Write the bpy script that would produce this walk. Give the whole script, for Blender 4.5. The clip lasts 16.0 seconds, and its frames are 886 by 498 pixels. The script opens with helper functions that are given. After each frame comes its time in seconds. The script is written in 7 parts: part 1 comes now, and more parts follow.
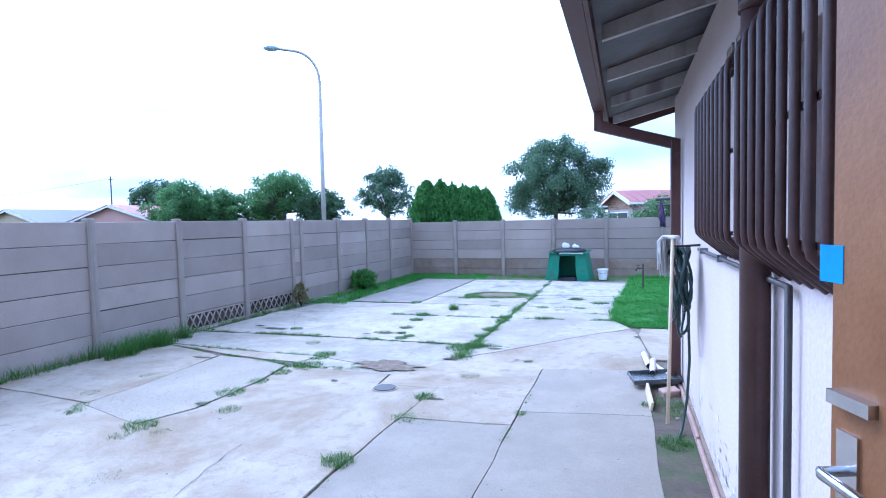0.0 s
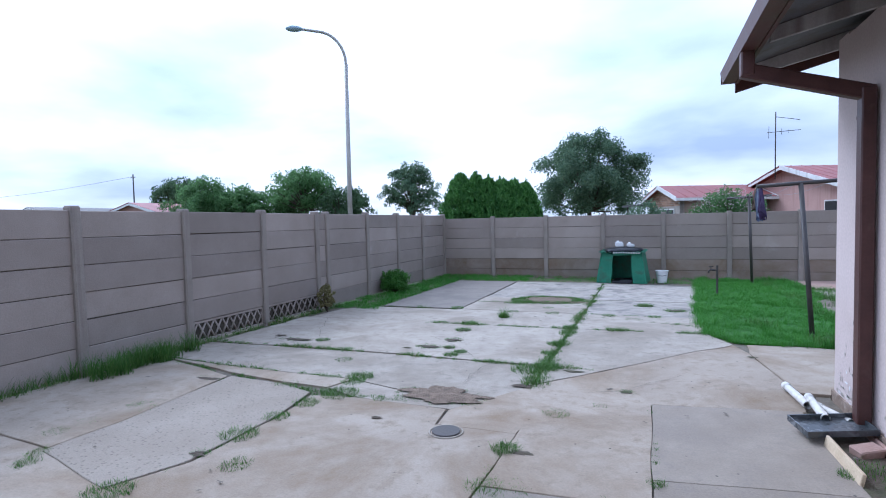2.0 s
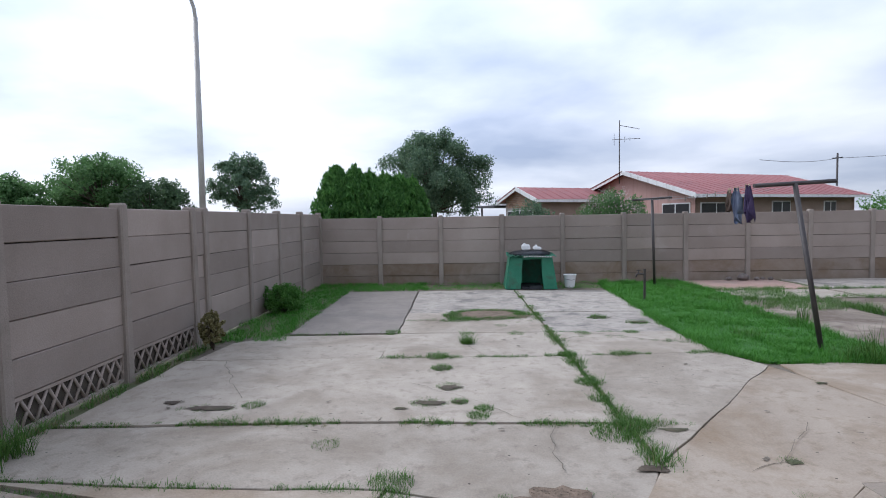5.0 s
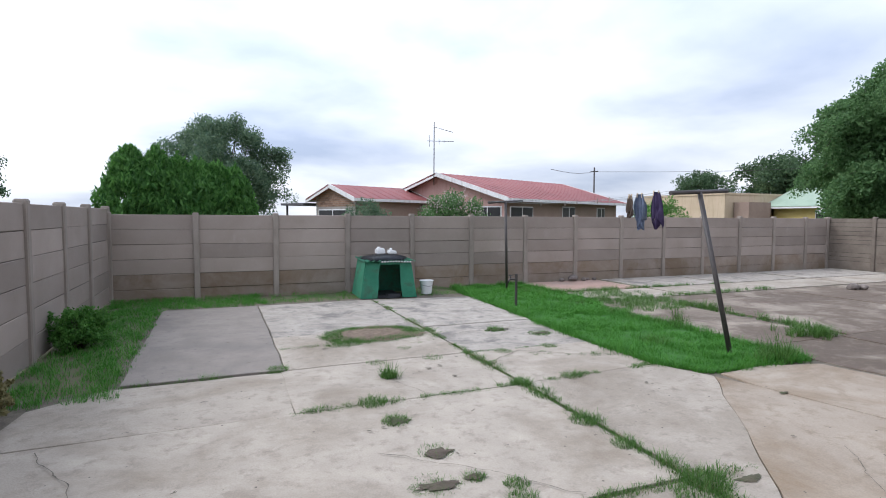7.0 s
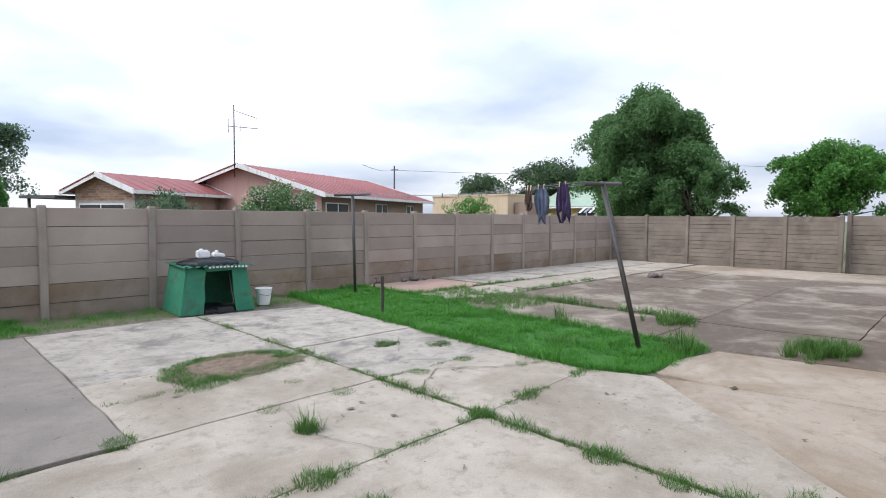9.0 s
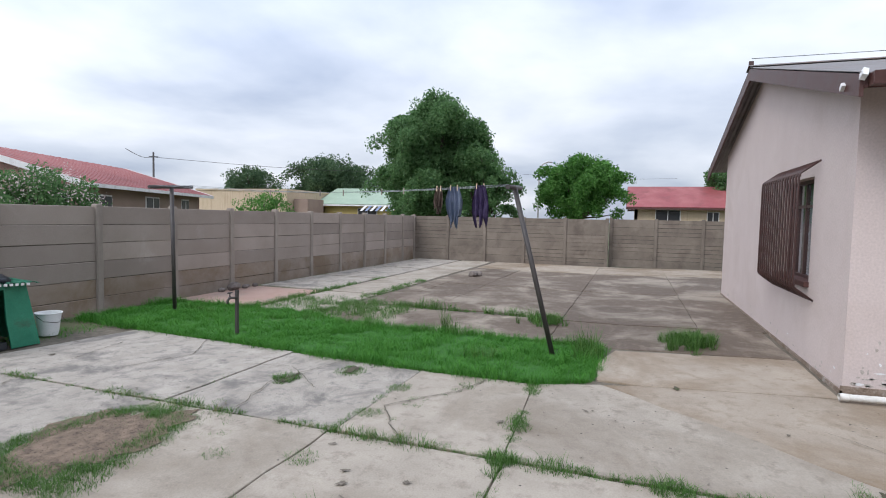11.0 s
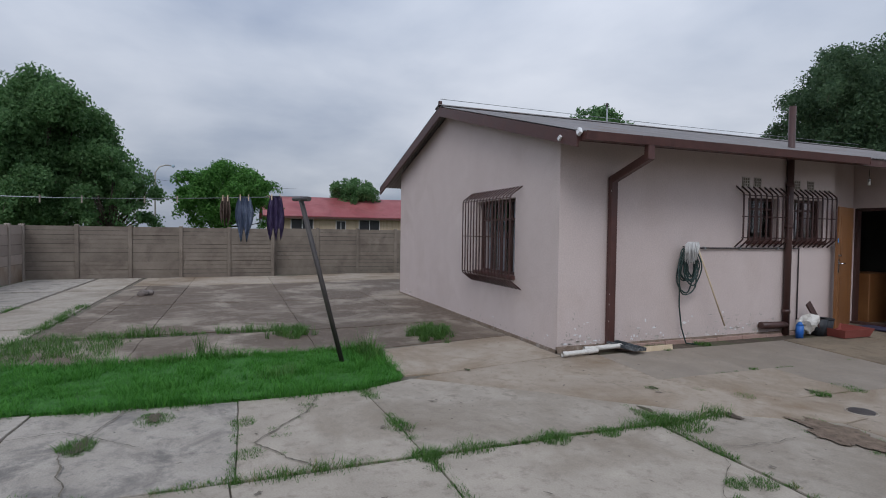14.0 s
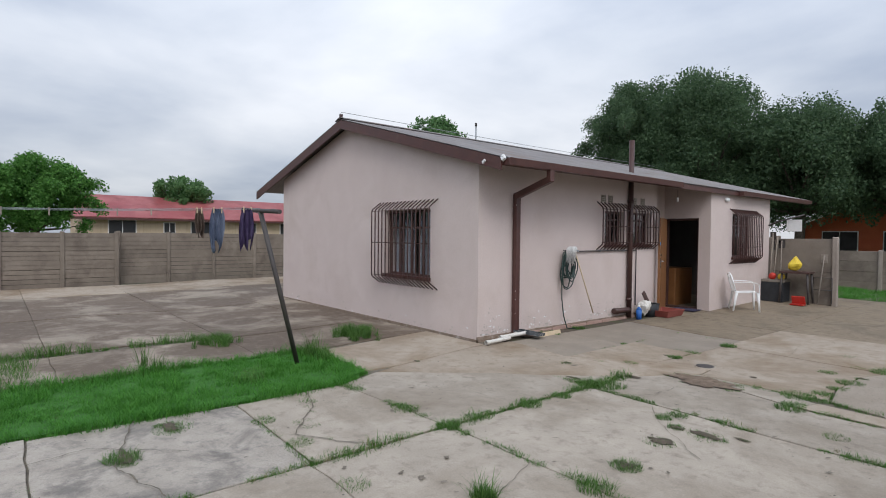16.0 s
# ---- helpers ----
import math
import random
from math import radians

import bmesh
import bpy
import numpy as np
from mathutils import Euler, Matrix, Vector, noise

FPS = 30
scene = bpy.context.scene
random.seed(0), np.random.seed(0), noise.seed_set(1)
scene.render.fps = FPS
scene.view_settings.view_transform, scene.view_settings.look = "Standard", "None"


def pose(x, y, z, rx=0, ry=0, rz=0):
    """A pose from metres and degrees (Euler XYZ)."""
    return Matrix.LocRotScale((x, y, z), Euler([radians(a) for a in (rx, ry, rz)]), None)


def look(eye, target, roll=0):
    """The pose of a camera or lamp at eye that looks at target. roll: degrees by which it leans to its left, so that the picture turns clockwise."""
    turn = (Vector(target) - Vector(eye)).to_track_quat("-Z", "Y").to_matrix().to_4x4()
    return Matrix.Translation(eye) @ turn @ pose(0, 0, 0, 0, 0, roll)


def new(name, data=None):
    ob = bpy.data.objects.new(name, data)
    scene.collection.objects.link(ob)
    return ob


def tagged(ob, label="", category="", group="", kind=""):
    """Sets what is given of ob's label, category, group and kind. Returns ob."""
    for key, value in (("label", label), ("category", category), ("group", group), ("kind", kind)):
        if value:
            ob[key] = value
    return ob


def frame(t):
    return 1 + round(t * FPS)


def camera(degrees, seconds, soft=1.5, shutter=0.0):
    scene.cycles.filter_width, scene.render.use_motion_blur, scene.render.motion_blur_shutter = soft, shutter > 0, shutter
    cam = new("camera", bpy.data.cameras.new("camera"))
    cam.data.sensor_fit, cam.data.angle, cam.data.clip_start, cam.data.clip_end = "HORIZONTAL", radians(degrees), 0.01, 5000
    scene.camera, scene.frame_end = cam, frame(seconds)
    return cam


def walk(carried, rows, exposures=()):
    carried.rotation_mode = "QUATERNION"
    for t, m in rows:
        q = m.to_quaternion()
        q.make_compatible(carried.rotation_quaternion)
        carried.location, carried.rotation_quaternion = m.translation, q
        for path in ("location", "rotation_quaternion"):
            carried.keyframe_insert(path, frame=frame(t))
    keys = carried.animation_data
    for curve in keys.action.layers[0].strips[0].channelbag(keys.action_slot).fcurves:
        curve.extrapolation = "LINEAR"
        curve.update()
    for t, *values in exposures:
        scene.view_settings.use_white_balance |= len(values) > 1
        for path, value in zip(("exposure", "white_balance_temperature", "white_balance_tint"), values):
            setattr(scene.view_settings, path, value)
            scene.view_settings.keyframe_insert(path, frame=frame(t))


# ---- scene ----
cam = camera(78.6, 16.0, soft=1.0)
PATH = [
    (0, (1.604, 0.974, 1.670), (0.966, 2.867, 1.570), -1.3),
    (0.5, (1.435, 1.286, 1.664), (0.793, 3.177, 1.560), -1.0),
    (1, (1.247, 1.643, 1.612), (0.585, 3.527, 1.508), -1.0),
    (1.5, (0.977, 1.928, 1.567), (0.283, 3.801, 1.472), -1.2),
    (2, (0.701, 2.194, 1.559), (-0.007, 4.062, 1.462), -1.2),
    (2.5, (0.399, 2.469, 1.557), (-0.294, 4.343, 1.464), -1.3),
    (3, (0.034, 2.705, 1.544), (-0.599, 4.600, 1.451), -1.3),
    (3.5, (-0.363, 2.965, 1.533), (-0.837, 4.905, 1.436), -1.0),
    (3.7, (-0.528, 3.079, 1.545), (-0.935, 5.034, 1.450), -1.1),
    (5.8, (-2.351, 4.352, 1.615), (-2.074, 6.329, 1.501), -0.3),
    (6, (-2.512, 4.532, 1.613), (-2.136, 6.493, 1.503), -0.2),
    (6.5, (-2.782, 5.003, 1.665), (-2.230, 6.922, 1.548), -0.2),
    (7, (-3.095, 5.456, 1.648), (-2.329, 7.300, 1.530), 0.3),
    (7.5, (-3.256, 5.947, 1.662), (-2.293, 7.695, 1.542), 0.3),
    (8, (-3.424, 6.396, 1.645), (-2.287, 8.038, 1.528), 0.4),
    (8.5, (-3.520, 6.849, 1.584), (-2.217, 8.362, 1.472), 0.6),
    (9, (-3.560, 7.322, 1.554), (-2.136, 8.721, 1.439), 0.4),
    (9.2, (-3.584, 7.523, 1.548), (-2.092, 8.849, 1.440), 0.4),
    (11.3, (-3.803, 9.527, 1.608), (-1.886, 10.086, 1.504), 1.1),
    (11.5, (-3.808, 9.681, 1.595), (-1.872, 10.173, 1.502), 0.9),
    (12, (-3.898, 10.011, 1.596), (-1.918, 10.284, 1.515), 0.8),
    (12.5, (-3.984, 10.333, 1.616), (-1.986, 10.382, 1.533), 0.8),
    (13, (-4.046, 10.629, 1.627), (-2.056, 10.438, 1.555), 0.6),
    (13.5, (-4.025, 10.945, 1.617), (-2.087, 10.454, 1.554), 0.8),
    (14, (-3.969, 11.329, 1.612), (-2.102, 10.616, 1.552), 0.8),
    (14.5, (-3.972, 11.736, 1.625), (-2.171, 10.868, 1.570), 0.7),
    (15, (-3.953, 12.211, 1.626), (-2.228, 11.200, 1.572), 0.7),
    (15.5, (-3.949, 12.679, 1.660), (-2.322, 11.517, 1.607), 0.8),
    (16, (-3.980, 13.146, 1.704), (-2.441, 11.870, 1.654), 0.6),
]
EXPOSURES = [
    (0.0, 1.22, 4460, 13),
    (1.0, 0.87, 4640, 13),
    (2.0, 0.48, 5120, 13),
    (3.5, 0.16, 5640, 13),
    (7.0, 0.53, 6060, 12),
    (9.0, 0.65, 6180, 11),
    (11.5, 0.26, 6120, 11),
    (12.5, -0.02, 6060, 11),
    (13.5, -0.36, 5980, 11),
    (14.5, -0.38, 6000, 11),
    (15.3, -0.15, 6080, 11),
    (16.0, 0.08, 6260, 10),
]
walk(cam, [(t, look(eye, target, roll)) for t, eye, target, roll in PATH], EXPOSURES)

# ---- world and sun: an overcast, bright sky ----
SUN_EL, SUN_ROT = 45.0, 300.0
world = bpy.data.worlds.new("overcast_sky")
scene.world = world
world.use_nodes = True
wn, wl = world.node_tree.nodes, world.node_tree.links
wn.clear()


def wnode(kind, **inputs):
    n = wn.new(kind)
    for k, v in inputs.items():
        n.inputs[k.replace("_", " ")].default_value = v
    return n


w_out = wnode("ShaderNodeOutputWorld")
w_bg = wnode("ShaderNodeBackground", Strength=1.0)
w_sky = wn.new("ShaderNodeTexSky")
w_sky.sky_type = "NISHITA"
w_sky.sun_disc = False
w_sky.sun_elevation, w_sky.sun_rotation = radians(SUN_EL), radians(SUN_ROT)
w_dim = wn.new("ShaderNodeVectorMath")
w_dim.operation = "SCALE"
w_dim.inputs["Scale"].default_value = 0.10
w_co = wn.new("ShaderNodeTexCoord")
w_sep = wn.new("ShaderNodeSeparateXYZ")
w_deck = wn.new("ShaderNodeMath")            # the cloud deck is flat: it closes up towards the horizon
w_deck.operation = "ADD"
w_deck.inputs[1].default_value = 0.20
w_map = wn.new("ShaderNodeVectorMath")
w_map.operation = "DIVIDE"
w_noise = wnode("ShaderNodeTexNoise", Scale=0.95, Detail=7.0, Roughness=0.48, Distortion=0.12)
w_noise2 = wnode("ShaderNodeTexNoise", Scale=0.36, Detail=3.0, Roughness=0.5)
w_add = wn.new("ShaderNodeMath")
w_add.operation = "ADD"
w_ramp = wn.new("ShaderNodeValToRGB")
w_ramp.color_ramp.interpolation = "LINEAR"
els = w_ramp.color_ramp.elements
els[0].position, els[0].color = 0.375, (0.48, 0.55, 0.69, 1)
els[1].position, els[1].color = 0.585, (1.16, 1.17, 1.20, 1)
e = els.new(0.475)
e.color = (0.82, 0.865, 0.945, 1)
w_mix = wn.new("ShaderNodeMix")
w_mix.data_type = "RGBA"
w_mix.inputs["Factor"].default_value = 0.9
w_half = wn.new("ShaderNodeMath")
w_half.operation = "MULTIPLY"
w_half.inputs[1].default_value = 0.5
wl.new(w_co.outputs["Generated"], w_sep.inputs["Vector"])
wl.new(w_sep.outputs["Z"], w_deck.inputs[0])
w_shift = wn.new("ShaderNodeVectorMath")
w_shift.inputs[1].default_value = (7.3, 4.6, 1.4)
wl.new(w_co.outputs["Generated"], w_map.inputs[0])
wl.new(w_map.outputs["Vector"], w_shift.inputs[0])
wl.new(w_deck.outputs[0], w_map.inputs[1])
wl.new(w_shift.outputs["Vector"], w_noise.inputs["Vector"])
wl.new(w_shift.outputs["Vector"], w_noise2.inputs["Vector"])
wl.new(w_noise.outputs["Fac"], w_add.inputs[0])
wl.new(w_noise2.outputs["Fac"], w_add.inputs[1])
wl.new(w_add.outputs[0], w_half.inputs[0])
wl.new(w_half.outputs[0], w_ramp.inputs["Fac"])
wl.new(w_sky.outputs["Color"], w_dim.inputs[0])
wl.new(w_dim.outputs["Vector"], w_mix.inputs["A"])
wl.new(w_ramp.outputs["Color"], w_mix.inputs["B"])
w_glow = wn.new("ShaderNodeVectorMath")      # the overcast is brighter around the veiled sun
w_glow.operation = "DOT_PRODUCT"
el, az = radians(SUN_EL), radians(SUN_ROT)
w_glow.inputs[1].default_value = (math.cos(el) * math.sin(az), math.cos(el) * math.cos(az), math.sin(el))
w_fall = wn.new("ShaderNodeMapRange")
w_fall.inputs["From Min"].default_value, w_fall.inputs["From Max"].default_value = -0.3, 1.0
w_fall.inputs["To Min"].default_value, w_fall.inputs["To Max"].default_value = 0.86, 1.20
w_lit = wn.new("ShaderNodeVectorMath")
w_lit.operation = "SCALE"
wl.new(w_co.outputs["Generated"], w_glow.inputs[0])
wl.new(w_glow.outputs["Value"], w_fall.inputs["Value"])
wl.new(w_mix.outputs["Result"], w_lit.inputs[0])
wl.new(w_fall.outputs["Result"], w_lit.inputs["Scale"])
w_high = wn.new("ShaderNodeMapRange")        # an overcast sky is darker low down than overhead
w_high.inputs["From Min"].default_value, w_high.inputs["From Max"].default_value = 0.03, 0.42
w_high.inputs["To Min"].default_value, w_high.inputs["To Max"].default_value = 0.70, 1.18
w_top = wn.new("ShaderNodeVectorMath")
w_top.operation = "SCALE"
wl.new(w_sep.outputs["Z"], w_high.inputs["Value"])
wl.new(w_lit.outputs["Vector"], w_top.inputs[0])
wl.new(w_high.outputs["Result"], w_top.inputs["Scale"])
wl.new(w_top.outputs["Vector"], w_bg.inputs["Color"])
wl.new(w_bg.outputs["Background"], w_out.inputs["Surface"])

sun_data = bpy.data.lights.new("sun", "SUN")
sun_data.energy, sun_data.angle, sun_data.color = 1.3, radians(25), (1.0, 0.97, 0.93)
sun = new("sun", sun_data)
sun.matrix_world = pose(0, 0, 30, 90 - SUN_EL, 0, -SUN_ROT + 180)


# ---- materials ----
def surface(name, a, b, scale=6.0, rough=0.85, bump=0.25, grain=60.0, metal=0.0, spread=0.12, stain=None, stain_scale=0.7,
            stain_edges=(0.5, 0.68), spec=0.35, pits=0.0, gap=0.0, streak=None, island=False, blotch=None):
    """A weathered surface: two base colours mixed by noise, fine grain relief, stains, and a spread of brightness from piece to piece."""
    m = bpy.data.materials.new(name)
    m.use_nodes = True
    n, l = m.node_tree.nodes, m.node_tree.links
    p = n["Principled BSDF"]
    p.inputs["Metallic"].default_value = metal
    p.inputs["Specular IOR Level"].default_value = spec
    co = n.new("ShaderNodeTexCoord")
    geo = n.new("ShaderNodeNewGeometry")
    where = geo.outputs["Position"]
    big = n.new("ShaderNodeTexNoise")
    big.inputs["Scale"].default_value, big.inputs["Detail"].default_value, big.inputs["Roughness"].default_value = scale, 6.0, 0.62
    l.new(where, big.inputs["Vector"])
    ramp = n.new("ShaderNodeValToRGB")
    ramp.color_ramp.elements[0].position, ramp.color_ramp.elements[0].color = 0.32, (*a, 1)
    ramp.color_ramp.elements[1].position, ramp.color_ramp.elements[1].color = 0.68, (*b, 1)
    l.new(big.outputs["Fac"], ramp.inputs["Fac"])
    colour = ramp.outputs["Color"]

    def blend(fac, ca, cb):
        x = n.new("ShaderNodeMix")
        x.data_type = "RGBA"
        l.new(fac, x.inputs["Factor"])
        l.new(ca, x.inputs["A"])
        if isinstance(cb, tuple):
            x.inputs["B"].default_value = (*cb, 1)
        else:
            l.new(cb, x.inputs["B"])
        return x.outputs["Result"]

    def edge(src, lo, hi):
        x = n.new("ShaderNodeMapRange")
        x.inputs["From Min"].default_value, x.inputs["From Max"].default_value = lo, hi
        l.new(src, x.inputs["Value"])
        return x.outputs["Result"]

    fine = n.new("ShaderNodeTexNoise")
    fine.inputs["Scale"].default_value, fine.inputs["Detail"].default_value = grain, 3.0
    l.new(where, fine.inputs["Vector"])
    if stain:
        st = n.new("ShaderNodeTexNoise")
        st.inputs["Scale"].default_value, st.inputs["Detail"].default_value, st.inputs["Roughness"].default_value = stain_scale, 8.0, 0.65
        st.inputs["Distortion"].default_value = 0.4
        l.new(where, st.inputs["Vector"])
        colour = blend(edge(st.outputs["Fac"], *stain_edges), colour, stain)
    if blotch:
        bl = n.new("ShaderNodeTexNoise")
        bl.inputs["Scale"].default_value, bl.inputs["Detail"].default_value, bl.inputs["Roughness"].default_value = 7.0, 9.0, 0.72
        l.new(where, bl.inputs["Vector"])
        colour = blend(edge(bl.outputs["Fac"], 0.51, 0.68), colour, blotch)
        sp = n.new("ShaderNodeTexVoronoi")
        sp.inputs["Scale"].default_value = 5.5
        sp.inputs["Randomness"].default_value = 1.0
        l.new(where, sp.inputs["Vector"])
        dot = edge(sp.outputs["Distance"], 0.055, 0.035)
        colour = blend(dot, colour, tuple(c * 0.35 for c in blotch))
    if streak:
        mp = n.new("ShaderNodeMapping")
        mp.inputs["Scale"].default_value = (5.0, 5.0, 0.35)
        l.new(where, mp.inputs["Vector"])
        sk = n.new("ShaderNodeTexNoise")
        sk.inputs["Scale"].default_value, sk.inputs["Detail"].default_value = 1.6, 5.0
        l.new(mp.outputs["Vector"], sk.inputs["Vector"])
        colour = blend(edge(sk.outputs["Fac"], 0.52, 0.78), colour, streak)
    if spread:
        info = n.new("ShaderNodeObjectInfo")
        src = geo.outputs["Random Per Island"] if island else info.outputs["Random"]
        mr = n.new("ShaderNodeMapRange")
        mr.inputs["To Min"].default_value, mr.inputs["To Max"].default_value = 1 - spread, 1 + spread
        l.new(src, mr.inputs["Value"])
        sc = n.new("ShaderNodeVectorMath")
        sc.operation = "SCALE"
        l.new(colour, sc.inputs[0])
        l.new(mr.outputs["Result"], sc.inputs["Scale"])
        colour = sc.outputs["Vector"]
    gr = n.new("ShaderNodeMapRange")
    gr.inputs["To Min"].default_value, gr.inputs["To Max"].default_value = 0.82, 1.16
    l.new(fine.outputs["Fac"], gr.inputs["Value"])
    sg = n.new("ShaderNodeVectorMath")
    sg.operation = "SCALE"
    l.new(colour, sg.inputs[0])
    l.new(gr.outputs["Result"], sg.inputs["Scale"])
    colour = sg.outputs["Vector"]
    height = fine.outputs["Fac"]
    if pits:
        vo = n.new("ShaderNodeTexVoronoi")
        vo.inputs["Scale"].default_value = pits
        l.new(where, vo.inputs["Vector"])
        pit = edge(vo.outputs["Distance"], 0.12, 0.3)
        inv = n.new("ShaderNodeMath")
        inv.operation = "SUBTRACT"
        inv.inputs[0].default_value = 1.0
        l.new(pit, inv.inputs[1])
        fade = n.new("ShaderNodeMath")
        fade.operation = "MULTIPLY"
        fade.inputs[1].default_value = 0.45
        l.new(inv.outputs[0], fade.inputs[0])
        colour = blend(fade.outputs[0], colour, tuple(c * 0.45 for c in a))
        ad = n.new("ShaderNodeMath")
        ad.operation = "ADD"
        l.new(pit, ad.inputs[0])
        l.new(height, ad.inputs[1])
        height = ad.outputs[0]
    l.new(colour, p.inputs["Base Color"])
    rr = n.new("ShaderNodeMapRange")
    rr.inputs["To Min"].default_value, rr.inputs["To Max"].default_value = max(0.05, rough - 0.12), min(1.0, rough + 0.1)
    l.new(big.outputs["Fac"], rr.inputs["Value"])
    l.new(rr.outputs["Result"], p.inputs["Roughness"])
    if bump:
        bp = n.new("ShaderNodeBump")
        bp.inputs["Strength"].default_value, bp.inputs["Distance"].default_value = bump, 0.012
        l.new(height, bp.inputs["Height"])
        l.new(bp.outputs["Normal"], p.inputs["Normal"])
    return m


def leafy(name, a, b, through_light=0.3):
    m = bpy.data.materials.new(name)
    m.use_nodes = True
    n, l = m.node_tree.nodes, m.node_tree.links
    p = n["Principled BSDF"]
    geo = n.new("ShaderNodeNewGeometry")
    ramp = n.new("ShaderNodeValToRGB")
    ramp.color_ramp.elements[0].color, ramp.color_ramp.elements[1].color = (*a, 1), (*b, 1)
    l.new(geo.outputs["Random Per Island"], ramp.inputs["Fac"])
    l.new(ramp.outputs["Color"], p.inputs["Base Color"])
    p.inputs["Roughness"].default_value = 0.6
    p.inputs["Specular IOR Level"].default_value = 0.3
    tr = n.new("ShaderNodeBsdfTranslucent")
    l.new(ramp.outputs["Color"], tr.inputs["Color"])
    mx = n.new("ShaderNodeMixShader")
    mx.inputs["Fac"].default_value = through_light
    l.new(p.outputs["BSDF"], mx.inputs[1])
    l.new(tr.outputs["BSDF"], mx.inputs[2])
    l.new(mx.outputs["Shader"], n["Material Output"].inputs["Surface"])
    return m


def glassy(name, tint=(0.9, 0.95, 1.0), rough=0.03):
    m = bpy.data.materials.new(name)
    m.use_nodes = True
    p = m.node_tree.nodes["Principled BSDF"]
    p.inputs["Base Color"].default_value = (*tint, 1)
    p.inputs["Roughness"].default_value = rough
    p.inputs["Transmission Weight"].default_value = 1.0
    p.inputs["IOR"].default_value = 1.45
    return m


